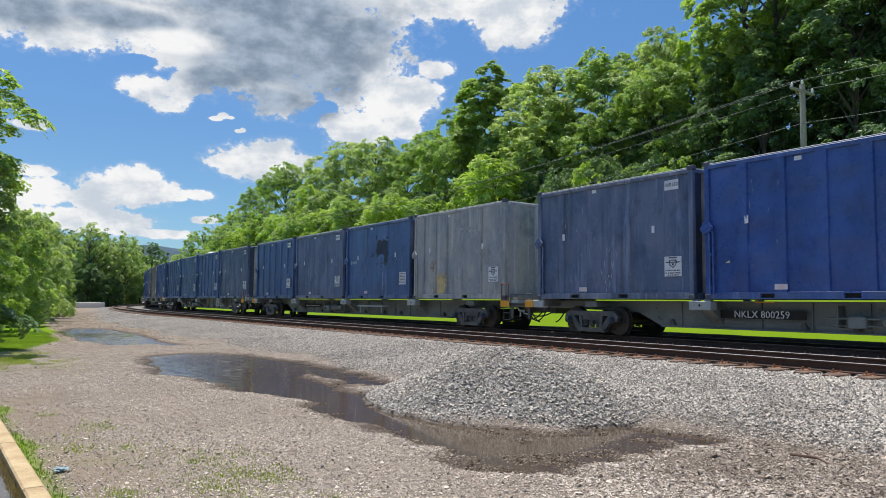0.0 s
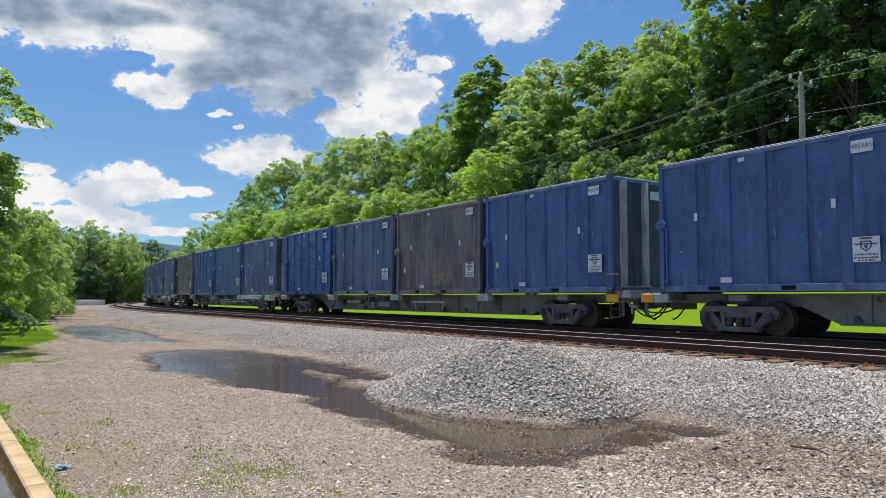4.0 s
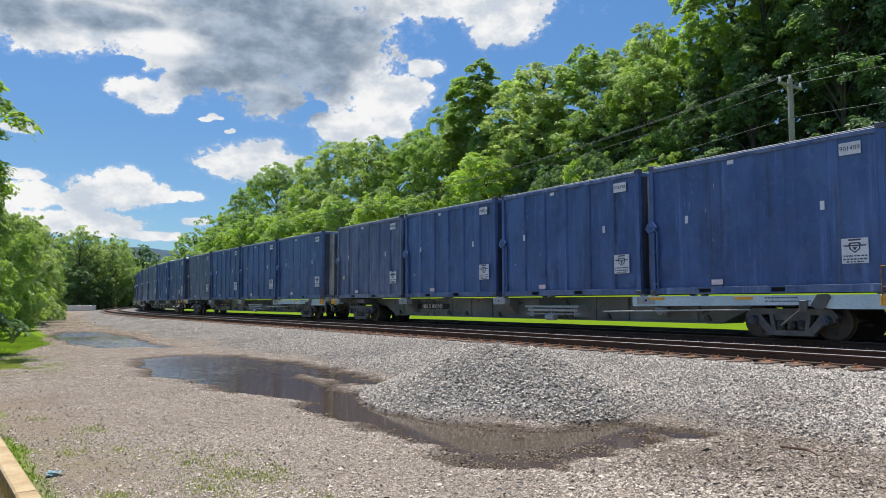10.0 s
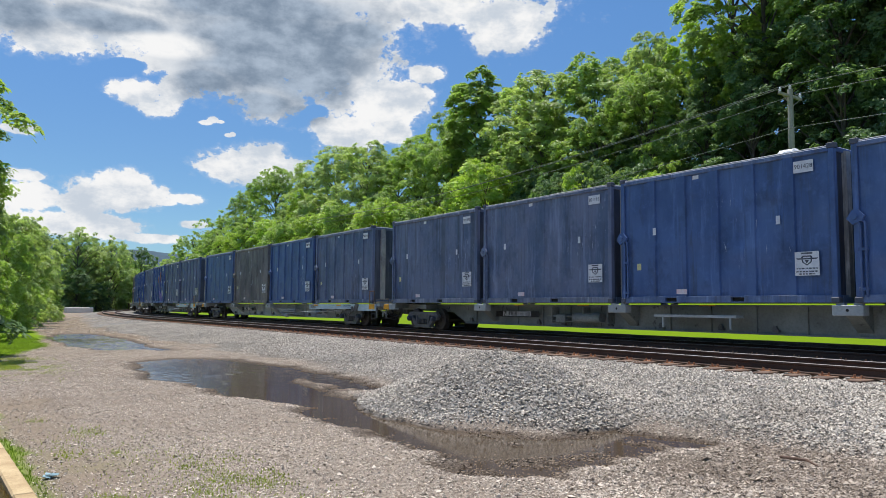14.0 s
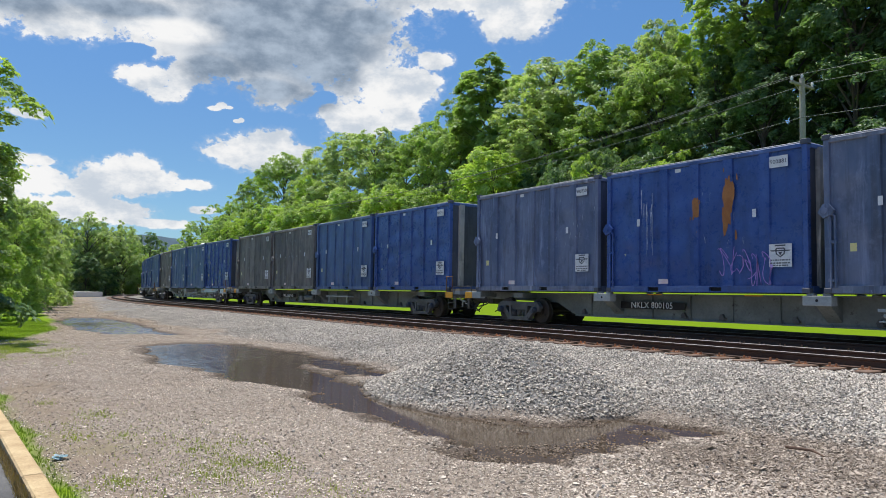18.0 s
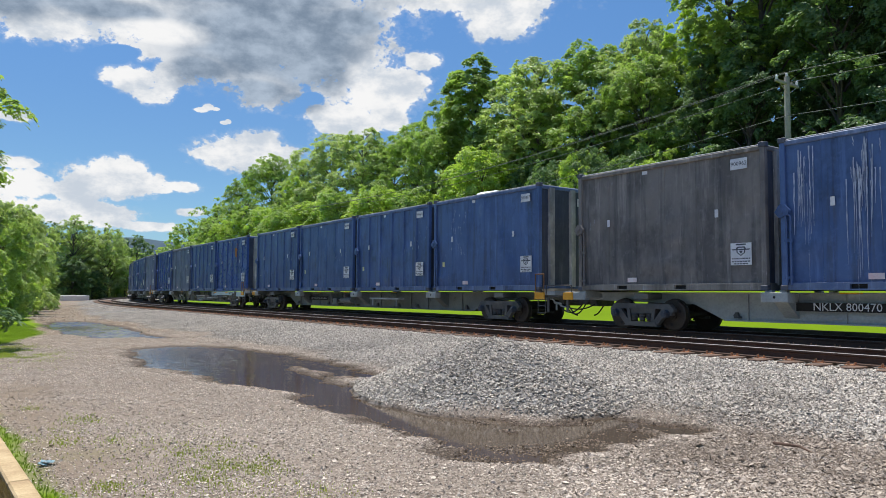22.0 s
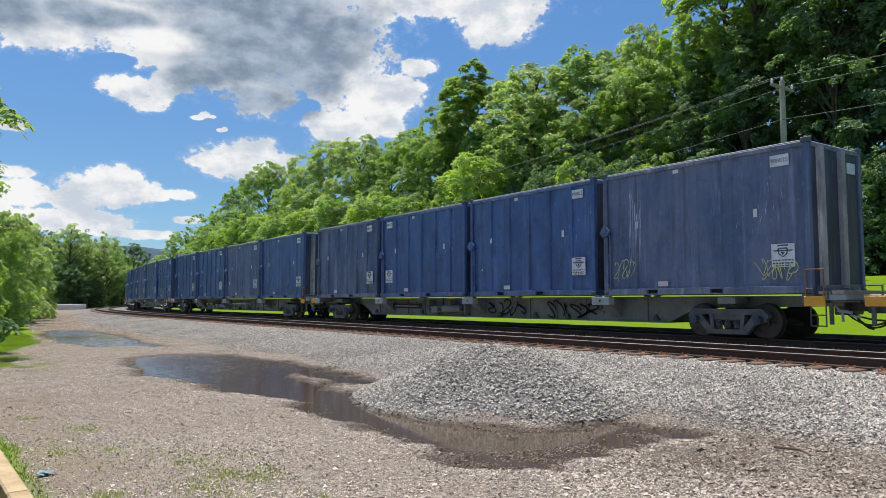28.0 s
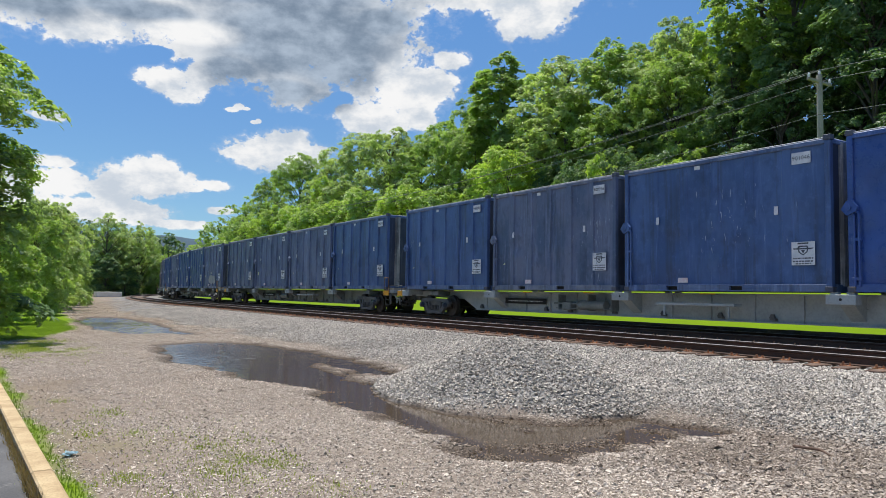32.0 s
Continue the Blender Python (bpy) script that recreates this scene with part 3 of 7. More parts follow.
def ground_z(x, y):
    x, y = np.asarray(x, float), np.asarray(y, float)
    s, d = line_coords(x, y)
    near = np.exp(-((np.hypot(x, y) / 60) ** 2))
    z = 0.018 * wavy(x, y, 1.1, 1) + 0.012 * wavy(x, y, 3.7, 2) + 0.02
    z = z - 0.12 * np.clip(1.05 * hollow(x, y) + 0.17 * wavy(x, y, 2.2, 3) + 0.16 * wavy(x, y, 5.5, 6) + 0.10 * wavy(x, y, 11.0, 25) + 0.60, 0, 0.85 - 0.20 * ramp_np(x, -9.6, -7.4) * (x > -24))
    for course in BARS:
        for (ax, ay), (bx, by) in zip(course, course[1:]):
            t = np.clip(((x - ax) * (bx - ax) + (y - ay) * (by - ay)) / ((bx - ax) ** 2 + (by - ay) ** 2), 0, 1)
            z = np.maximum(z, -0.10 + 0.075 * (0.8 + 0.4 * wavy(x, y, 6.0, 27)) * np.exp(-(((x - ax - (bx - ax) * t) ** 2 + (y - ay - (by - ay) * t) ** 2) / 0.016)))
    toe = 7.75 + 0.30 * wavy(x, y, 0.5, 4)
    bank = np.clip((d - toe) / (11.35 - toe), 0, 1)
    z = z * (1 - bank) + 0.372 * bank ** 0.85 + 0.025 * wavy(x, y, 2.0, 5) * np.clip(bank * 4, 0, 1) * (d < 11.2)
    # heap of ballast dumped on the bank
    r = np.hypot((x + 9.15) / 2.6, (y - 7.38) / 2.2) * (1 + 0.10 * wavy(x, y, 1.3, 15))
    z = np.where(r < 1, np.maximum(z, 0.94 * (1 - r) - 0.10 * np.exp(-((r / 0.22) ** 2)) + z * 0.35), z)
    # the far side: shoulder, ditch, mown bank, wooded hillside
    z = np.where(d > 19.2, 0.41 - 0.33 * ramp_np(d, 19.2, 21.5) + 2.6 * ramp_np(d, 20.5, 36) ** 1.0, z)
    z = z + 9.0 * ramp_np(d, 36, 110) + 40 * ramp_np(d, 80, 420) * (d > 36)
    z = np.where((d > 11.35) & (d <= 19.2), 0.372 + 0.03 * ramp_np(d, 12.2, 12.6), z)
    # kerb strip and paved yard behind the camera's left
    z = np.where(y < 0.45, np.minimum(z, 0.02), z)
    return z


def ticks(lo, hi, fine_lo, fine_hi, step, grow=1.13):
    mid = list(np.arange(fine_lo, fine_hi + step / 2, step))
    out, w, v = [], step, fine_hi
    while v < hi:
        w *= grow
        v += w
        out.append(min(v, hi))
    back, w, v = [], step, fine_lo
    while v > lo:
        w *= grow
        v -= w
        back.append(max(v, lo))
    return np.array(back[::-1] + mid + out)


gx, gy = ticks(-3200, 3200, -22, -3.5, 0.09, 1.035), ticks(-3200, 3200, 1.5, 11.5, 0.09, 1.045)
GX, GY = np.meshgrid(gx, gy, indexing="ij")
GZ = ground_z(GX, GY)
nx, ny = len(gx), len(gy)
idx = np.arange(nx * ny).reshape(nx, ny)
quads = np.stack([idx[:-1, :-1], idx[1:, :-1], idx[1:, 1:], idx[:-1, 1:]], -1).reshape(-1, 4)
ground_me = mesh_np("ground", np.stack([GX, GY, GZ], -1).reshape(-1, 3), quads, [], True)


def verge(x, y):
    """Where grass grows on the lot: along the kerb and at the foot of the bushes."""
    edge = 0.75 + (x + 5.86) * 0.0345 + 0.07 * wavy(x, y, 2.5, 8) + 0.05 * wavy(x, y, 7.0, 17)
    kerbside = ramp_np(-y, -edge - 0.08, -edge) * (x > -24) * (y > 0.60 + (x + 5.86) * 0.0345) * np.clip(0.75 + 0.55 * wavy(x, y, 3.2, 22), 0, 1)
    line = np.interp(-x, (22, 31, 85, 140), (0.8, 3.0, 6.6, 10.5)) + 0.35 * wavy(x, y, 0.7, 9)
    foot = ramp_np(-y, -line - 0.5, -line) * ramp_np(-x, 22, 25)
    tuft = 0.75 * np.exp(-(((x + 20.5) / 2.4) ** 2 + ((y - 1.4) / 0.75) ** 2) * 1.4) * (0.6 + 0.6 * wavy(x, y, 2.8, 10))
    weeds = 0.25 * np.clip(wavy(x, y, 1.7, 11) - 0.30, 0, 1) * np.exp(-(((x + 6.6) / 2.6) ** 2 + ((y - 1.9) / 1.2) ** 2)) * 2.2
    return np.clip(np.maximum.reduce([kerbside, foot, tuft, weeds]), 0, 1)


def zones(x, y, z):
    s, d = line_coords(x, y)
    grass = verge(x, y)
    grass = np.maximum(grass, ramp_np(d, 20.0, 20.9) * (d > 19))
    rim = 7.3 + 2.4 * ramp_np(-s, 40, 85) + 0.5 * wavy(x, y, 0.8, 12)
    ballast = ramp_np(d, rim, rim + 0.9) * (1 - ramp_np(d, 19.6, 20.3))
    r = np.hypot((x + 9.15) / 2.6, (y - 7.38) / 2.2)
    ballast = np.maximum(ballast, 1 - ramp_np(r + 0.08 * wavy(x, y, 3.0, 16), 0.92, 1.12))
    wet = (1 - ramp_np(z, WATER_Z, WATER_Z + 0.045)) * (d < 12)
    wet = np.maximum(wet, 0.75 * np.exp(-((x + 3.7) / 2.0) ** 2 - ((y - 7.3) / 0.8) ** 2) * (0.7 + 0.5 * wavy(x, y, 3.0, 18)))
    damp = ramp_np(x, -8.0, -4.5) * (1 - ramp_np(d, 9.6, 11.0)) * ramp_np(y, 4.2, 6.0)
    wet = np.maximum(wet, np.clip(damp * (0.32 + 0.55 * wavy(x, y, 1.3, 20) + 0.2 * wavy(x, y, 4.0, 21)), 0, 0.8))
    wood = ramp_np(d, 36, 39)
    return grass, ballast, np.clip(wet, 0, 1), wood


def soil(x, y):
    """Bare brown earth between the gravel and the kerb, and the worn track far along the lot."""
    near = np.exp(-((x + 9.5) / 5.0) ** 2 - ((y - 1.0) / 0.9) ** 2) * (0.75 + 0.6 * wavy(x, y, 2.4, 19))
    far = 1.0 * ramp_np(-x, 22, 36) * (1 - ramp_np(y, 8.0 + (-x - 40) * 0.05, 10 + (-x - 40) * 0.05))
    return np.clip(np.maximum(near, far), 0, 1)


zone = zones(GX, GY, GZ) + (soil(GX, GY),)
for key, values in zip(("grass", "ballast", "wet", "wood", "soil"), zone):
    at = ground_me.attributes.new(key, "FLOAT", "POINT")
    at.data.foreach_set("value", values.astype(np.float32).ravel())

M_GROUND, nt, pr, vec = start("gravel_lot_and_grass", False)


def zone_out(key):
    n = nt.nodes.new("ShaderNodeAttribute")
    n.attribute_name = key
    return n.outputs["Fac"]


def cells(scale, rnd=1.0):
    n = nt.nodes.new("ShaderNodeTexVoronoi")
    n.inputs["Scale"].default_value, n.inputs["Randomness"].default_value = scale, rnd
    nt.links.new(vec, n.inputs["Vector"])
    return n


chip, lump = cells(38), cells(19)
chipval = nt.nodes.new("ShaderNodeSeparateColor")
nt.links.new(chip.outputs["Color"], chipval.inputs[0])
lumpval = nt.nodes.new("ShaderNodeSeparateColor")
nt.links.new(lump.outputs["Color"], lumpval.inputs[0])
stain = noise_out(nt, vec, 0.35, 5.0)
grit = ramp(nt, chipval.outputs[0], (0.140, 0.110, 0.084), (0.40, 0.338, 0.276))
grit = ramp(nt, sharpen(nt, stain, 0.40, 0.66, 0.55), grit, (0.23, 0.18, 0.14))
grit = ramp(nt, sharpen(nt, chip.outputs["Distance"], 0.55, 0.9, 0.6), grit, (0.12, 0.095, 0.08))
rock = ramp(nt, lumpval.outputs[0], (0.13, 0.122, 0.11), (0.36, 0.34, 0.315))
rock = ramp(nt, sharpen(nt, lump.outputs["Distance"], 0.45, 0.85, 0.85), rock, (0.07, 0.065, 0.06))
earth = ramp(nt, noise_out(nt, vec, 9.0, 6.0, 0.7), (0.135, 0.098, 0.066), (0.300, 0.240, 0.175))
earth = ramp(nt, sharpen(nt, noise_out(nt, vec, 0.5, 6.0, 0.7, stretch=(0.35, 2.2, 1)), 0.50, 0.66, 0.6), earth, (0.105, 0.078, 0.056))
grit = ramp(nt, sharpen(nt, zone_out("soil"), 0.15, 0.85, 0.78), grit, earth)
col = ramp(nt, zone_out("ballast"), grit, rock)
lawn = ramp(nt, noise_out(nt, vec, 0.8, 4.0), (0.130, 0.220, 0.004), (0.172, 0.268, 0.006))
lawn = ramp(nt, sharpen(nt, noise_out(nt, vec, 30, 3.0), 0.4, 0.75, 0.4), lawn, (0.09, 0.17, 0.015))
col = ramp(nt, zone_out("grass"), col, lawn)
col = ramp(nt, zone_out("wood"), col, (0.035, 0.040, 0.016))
damp = nt.nodes.new("ShaderNodeMix")
damp.data_type, damp.blend_type = "RGBA", "MULTIPLY"
nt.links.new(zone_out("wet"), damp.inputs[0])
nt.links.new(col, damp.inputs["A"])
damp.inputs["B"].default_value = (0.30, 0.26, 0.23, 1)
nt.links.new(damp.outputs["Result"], pr.inputs["Base Color"])
rough = nt.nodes.new("ShaderNodeMapRange")
rough.inputs["To Min"].default_value, rough.inputs["To Max"].default_value = 0.92, 0.45
nt.links.new(zone_out("wet"), rough.inputs["Value"])
nt.links.new(rough.outputs[0], pr.inputs["Roughness"])
pr.inputs["Specular IOR Level"].default_value = 0.08
add_bump(nt, pr, chip.outputs["Distance"], -0.5, 0.02)
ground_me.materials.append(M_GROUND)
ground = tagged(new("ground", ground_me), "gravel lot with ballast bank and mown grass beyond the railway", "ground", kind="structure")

# ---- puddles ----
def water(name):
    """Muddy water: wind-ruffled towards the far end, calm near by."""
    m, nt, pr, vec = start(name, False)
    nt.links.new(ramp(nt, noise_out(nt, vec, 0.8, 3.0), (0.066, 0.048, 0.032), (0.100, 0.074, 0.050)), pr.inputs["Base Color"])
    pr.inputs["IOR"].default_value, pr.inputs["Roughness"].default_value = 1.33, 0.07
    along = nt.nodes.new("ShaderNodeSeparateXYZ")
    nt.links.new(vec, along.inputs[0])
    calm = nt.nodes.new("ShaderNodeMapRange")
    for key, v in (("From Min", -19.0), ("From Max", -11.0), ("To Min", 1.0), ("To Max", 0.06)):
        calm.inputs[key].default_value = v
    nt.links.new(along.outputs[0], calm.inputs["Value"])
    chop = nt.nodes.new("ShaderNodeMath")
    chop.operation = "MULTIPLY"
    nt.links.new(noise_out(nt, vec, 26.0, 3.0, 0.6), chop.inputs[0])
    nt.links.new(calm.outputs[0], chop.inputs[1])
    add_bump(nt, pr, chop.outputs[0], 1.0, 0.0025)
    return m


M_WATER = water("muddy_water")


def puddle(label, cx, cy, rx, ry, step, wave, calm):
    """A sheet of water ruffled by the wind up to x = calm, its edge drawn by the ground."""
    X, Y = np.meshgrid(np.arange(cx - rx, cx + rx, step), np.arange(cy - ry, cy + ry, step), indexing="ij")
    chop = np.random.RandomState(31).normal(0, 1, X.shape)
    for axis in (0, 1):
        chop = (np.roll(chop, 1, axis) + 2 * chop + np.roll(chop, -1, axis)) / 4
    Z = WATER_Z + wave * (0.8 + 0.5 * wavy(X, Y, 0.9, 32)) * (1 - 0.97 * ramp_np(X, calm - 6, calm)) * chop / chop.std()
    i = np.arange(X.size).reshape(X.shape)
    q = np.stack([i[:-1, :-1], i[1:, :-1], i[1:, 1:], i[:-1, 1:]], -1).reshape(-1, 4)
    me = mesh_np("puddle", np.stack([X, Y, Z], -1).reshape(-1, 3), q, [M_WATER], True)
    return tagged(new("puddle", me), label, "puddle", "puddles on the lot", "structure")


puddle("long brown puddle winding across the gravel lot", -13.4, 5.75, 9.8, 2.35, 0.045, 0.0026, -11.5)
puddle("shallow puddle reflecting the sky on the gravel lot", -34.5, 5.1, 10.5, 2.3, 0.07, 0.0064, 0.0)
puddle("thin far puddle on the gravel lot", -56.0, 6.0, 5.0, 1.6, 0.12, 0.0040, 0.0)


# ---- the two tracks ----
def rail_mesh(y, s0, s1):
    """A rail swept along the line: foot, web and head, the running surface polished."""
    prof = [(-0.070, 0), (0.070, 0), (0.070, 0.014), (0.012, 0.034), (0.010, 0.120), (0.036, 0.136), (0.036, 0.166), (0.026, 0.172), (-0.026, 0.172), (-0.036, 0.166), (-0.036, 0.136), (-0.010, 0.120), (-0.012, 0.034), (-0.070, 0.014)]
    ss = list(np.arange(s0, CURVE_X, 3.0)) + [CURVE_X, -20.0, s1]
    vs, fs, mi = [], [], []
    for s in ss:
        x, yy, h = on_line(s, y)
        c, n = math.cos(radians(h)), math.sin(radians(h))
        for a, z in prof:
            vs.append((x - a * n, yy + a * c, RAIL_Z - 0.172 + z))
    k = len(prof)
    for i in range(len(ss) - 1):
        for j in range(k):
            fs.append((i * k + j, (i + 1) * k + j, (i + 1) * k + (j + 1) % k, i * k + (j + 1) % k))
            mi.append(1 if j in (6, 7, 8) else 0)
    return mesh_np("rail", vs, fs, [M_RAIL, M_RAILHEAD], False, mi)


tie_bm = box(bmesh.new(), -0.115, 0.115, -1.3, 1.3, -0.17, 0, 0.012)
tie_me = to_mesh("tie", tie_bm, M_TIE)


def plates_mesh(y, s0, s1):
    """Tie plates, spikes and anchors of one track, joined."""
    bm = bmesh.new()
    for s in np.arange(s0, s1, 0.53):
        x, yy, h = on_line(s, y)
        for off in (-0.7525, 0.7525):
            m = Matrix.Translation((x, yy, RAIL_Z - 0.172)) @ Matrix.Rotation(radians(h), 4, "Z") @ Matrix.Translation((0, off, 0))
            tmp = [(-0.09, 0.09, -0.17, 0.17, -0.012, 0.004)]
            for sx, sy in ((-0.06, -0.10), (0.06, -0.10), (0.05, 0.10), (-0.03, -0.145)):
                tmp.append((sx - 0.011, sx + 0.011, sy - 0.016, sy + 0.016, 0.0, 0.045 if sy > -0.12 else 0.06))
            for b in tmp:
                r = bmesh.ops.create_cube(bm, size=1.0, matrix=m @ Matrix.LocRotScale(((b[0] + b[1]) / 2, (b[2] + b[3]) / 2, (b[4] + b[5]) / 2), None, (b[1] - b[0], b[3] - b[2], b[5] - b[4])))
    return to_mesh("tie_plates", bm, M_SPIKE)


def shoulder_mesh(y, s0, s1):
    """An added windrow of ballast swept along the line, coloured dark for shade."""
    prof = [(-0.26, -0.03), (-0.05, 0.26), (0.08, 0.27), (0.50, -0.03)]
    ss = list(np.arange(s0, CURVE_X, 2.0)) + list(np.arange(CURVE_X, s1, 0.5))
    rnd, vs, fs = random.Random(12), [], []
    for s in ss:
        x, yy, h = on_line(s, y)
        c, n = math.cos(radians(h)), math.sin(radians(h))
        lift = rnd.uniform(-0.006, 0.006)
        vs += [(x - a * n, yy + a * c, 0.42 + z + lift * (z > 0)) for a, z in prof]
    for i in range(len(ss) - 1):
        fs += [(i * 4 + j, (i + 1) * 4 + j, (i + 1) * 4 + j + 1, i * 4 + j + 1) for j in range(3)]
    return mesh_np("ballast_shoulder", vs, fs, [M_SHADE_BALLAST], False)


def track(label, y, first):
    base = tagged(new("railway_track"), label, "railway track", kind="structure")
    for off in (-0.7525, 0.7525):
        part("rail", rail_mesh(y + off, -235, 60), None, base)
    for s in np.arange(first, 6, 0.53):
        x, yy, h = on_line(s + 0.04 * math.sin(s * 7.1), y + 0.02 * math.sin(s * 3.3))
        ob = part("tie", tie_me, None, base)
        ob.matrix_basis = pose(x, yy, RAIL_Z - 0.178, 0, 0, h + 1.2 * math.sin(s * 5.7))
    tagged(part("tie_plates", plates_mesh(y, -60 if y < 15 else -40, 4), None, base, "rusty tie plates and spikes"), kind="stuff")
    return base


track("empty near track with rusty rails and worn wooden ties", NEAR_Y, -115)
far_track = track("far track carrying the container train", FAR_Y, -70)
# added windrow hides lawn behind the rails; its dark colour is the train's shade
part("ballast_shoulder", shoulder_mesh(FAR_Y + 1.12, -120, 30), None, far_track, "ballast shoulder coloured dark for the shade under the train")


# ---- loose stone ----
def stones(name, label, x, y, size, c1, c2, seed, sink=0.25, flat=0.75):
    """Angular stones, one mesh: squashed octahedra lying on the ground."""
    rng = np.random.RandomState(seed)
    n = len(x)
    z = ground_z(x, y)
    shape = np.array([(1, 0, 0), (0, 1, 0), (-1, 0, 0), (0, -1, 0), (0, 0, 1), (0, 0, -1)], float)
    tri = np.array([(0, 1, 4), (1, 2, 4), (2, 3, 4), (3, 0, 4), (0, 3, 5), (1, 0, 5)])
    v = shape[None] * rng.uniform(0.55, 1.15, (n, 6, 1)) * 0.5
    v += rng.normal(0, 0.09, v.shape)
    v *= rng.uniform(0.6, 1.2, (n, 1, 3)) * size[:, None, None]
    v[..., 2] *= flat
    a, b = rng.uniform(0, 6.28, n), rng.normal(0, 0.5, n)
    ca, sa, cb, sb = np.cos(a)[:, None], np.sin(a)[:, None], np.cos(b)[:, None], np.sin(b)[:, None]
    vx, vz = v[..., 0] * cb - v[..., 2] * sb, v[..., 0] * sb + v[..., 2] * cb
    vx, vy = vx * ca - v[..., 1] * sa, vx * sa + v[..., 1] * ca
    out = np.stack([vx + x[:, None], vy + y[:, None], vz + (z + size * sink)[:, None]], -1)
    faces = (tri[None] + (np.arange(n) * 6)[:, None, None]).reshape(-1, 3)
    m, nt, pr, vec = start(name + "_stone", False)
    geo = nt.nodes.new("ShaderNodeNewGeometry")
    col = ramp(nt, geo.outputs["Random Per Island"], c1, c2)
    at = nt.nodes.new("ShaderNodeAttribute")
    at.attribute_name = "wet"
    soaked = nt.nodes.new("ShaderNodeMix")
    soaked.data_type, soaked.blend_type = "RGBA", "MULTIPLY"
    nt.links.new(at.outputs["Fac"], soaked.inputs[0])
    nt.links.new(col, soaked.inputs["A"])
    soaked.inputs["B"].default_value = (0.36, 0.32, 0.28, 1)
    col = soaked.outputs["Result"]
    col = ramp(nt, sharpen(nt, noise_out(nt, vec, 0.5, 4.0), 0.4, 0.7, 0.22), col, tuple(k * 0.62 for k in c1))
    nt.links.new(col, pr.inputs["Base Color"])
    pr.inputs["Roughness"].default_value = 0.85
    me = mesh_np(name, out.reshape(-1, 3), faces, [m])
    damp = me.attributes.new("wet", "FLOAT", "POINT")
    damp.data.foreach_set("value", np.repeat(zones(x, y, z)[2], 6).astype(np.float32))
    return tagged(new(name, me), label, "gravel", kind="stuff")


rng = np.random.RandomState(7)
n = 380000
bx, by = -2.5 - 48 * rng.uniform(0, 1, n) ** 1.6, rng.uniform(4.6, 12.2, n)
_, bal, wet, _ = zones(bx, by, ground_z(bx, by))
keep = (wet < rng.uniform(0.3, 1.6, n)) & (bal > rng.uniform(0.15, 1.0, n)) & (ground_z(bx, by) > WATER_Z - 0.01)
keep &= (by < 11.80) | (np.abs((bx + 115.265) % 0.53 - 0.265) > 0.14) | (rng.uniform(0, 1, n) < 0.12)      # little of it lies on the tie ends
bx, by = bx[keep][:165000], by[keep][:165000]
stones("ballast_stones", "grey crushed stone ballast on the track bank and heap", bx, by, rng.uniform(0.026, 0.058, len(bx)), (0.215, 0.185, 0.152), (0.84, 0.755, 0.640), 8, 0.32)
n = 330000
lx, ly = -2.6 - 26 * rng.uniform(0, 1, n) ** 1.7, rng.uniform(0.5, 8.2, n)
gr, bal, wet, _ = zones(lx, ly, ground_z(lx, ly))
keep = (bal < 0.97) & (gr < rng.uniform(0.1, 0.9, n)) & (ground_z(lx, ly) > WATER_Z - 0.016) & (wet < rng.uniform(0.3, 1.25, n)) & (soil(lx, ly) * 0.5 < rng.uniform(0, 1, n))
lx, ly = lx[keep][:170000], ly[keep][:170000]
size = rng.uniform(0.010, 0.027, len(lx)) * (1 + 0.40 * ramp_np(lx, -7.0, -4.2) * ramp_np(ly, 3.2, 5.2)) * (1 + 0.9 * (rng.uniform(0, 1, len(lx)) > 0.94))
# stones standing in the shallows and along the water's edge
m = 90000
sx, sy = rng.uniform(-21, -4, m), rng.uniform(3.4, 8.0, m)
sz = ground_z(sx, sy)
edge = (sz < WATER_Z + 0.045) & (sz > WATER_Z - 0.022) & (rng.uniform(0, 1, m) < np.where(sz < WATER_Z - 0.006, 0.14, 0.75))
shoal = (sz < WATER_Z - 0.022) & (sz > WATER_Z - 0.037) & (rng.uniform(0, 1, m) < 0.5) & (wavy(sx, sy, 2.7, 24) > 0.0) & (sx > -9.5)
keep = edge | shoal
lx, ly, size = np.concatenate([lx, sx[keep]]), np.concatenate([ly, sy[keep]]), np.concatenate([size, rng.uniform(0.014, 0.044, keep.sum()) * np.where(shoal[keep], 1.35, 1.0)])
# coarse stones scattered far along the lot
fx, fy = -27 - 55 * rng.uniform(0, 1, 34000), rng.uniform(1.5, 13.0, 34000)
fz = ground_z(fx, fy)
gr, bal, wet, _ = zones(fx, fy, fz)
keep = (gr < 0.3) & (fz > WATER_Z) & (line_coords(fx, fy)[1] < 11.6) & (wavy(fx, fy, 0.8, 29) > rng.uniform(-0.9, 0.6, 34000))
lx, ly, size = np.concatenate([lx, fx[keep]]), np.concatenate([ly, fy[keep]]), np.concatenate([size, rng.uniform(0.03, 0.085, keep.sum())])
stones("lot_gravel", "loose pinkish grey gravel strewn over the lot", lx, ly, size, (0.255, 0.204, 0.156), (0.90, 0.775, 0.640), 9, 0.20, 0.55)


# ---- the train ----
C_LEN, C_WIDE, C_TALL, C_GAP = 6.1, 1.234, 3.52, 0.367     # container length, half width, height, gap
CAR_PITCH, CAR_HALF = 27.27, 13.635
DECK_Z = 1.085
CACHE = {}


def shared(key, build, mats, smooth=False):
    """The mesh under key, built the first time it is asked for."""
    if key not in CACHE:
        CACHE[key] = to_mesh(key, build(), mats, smooth)
    return CACHE[key]


def recolour(ob, material):
    ob.material_slots[0].link = "OBJECT"
    ob.material_slots[0].material = material
    return ob


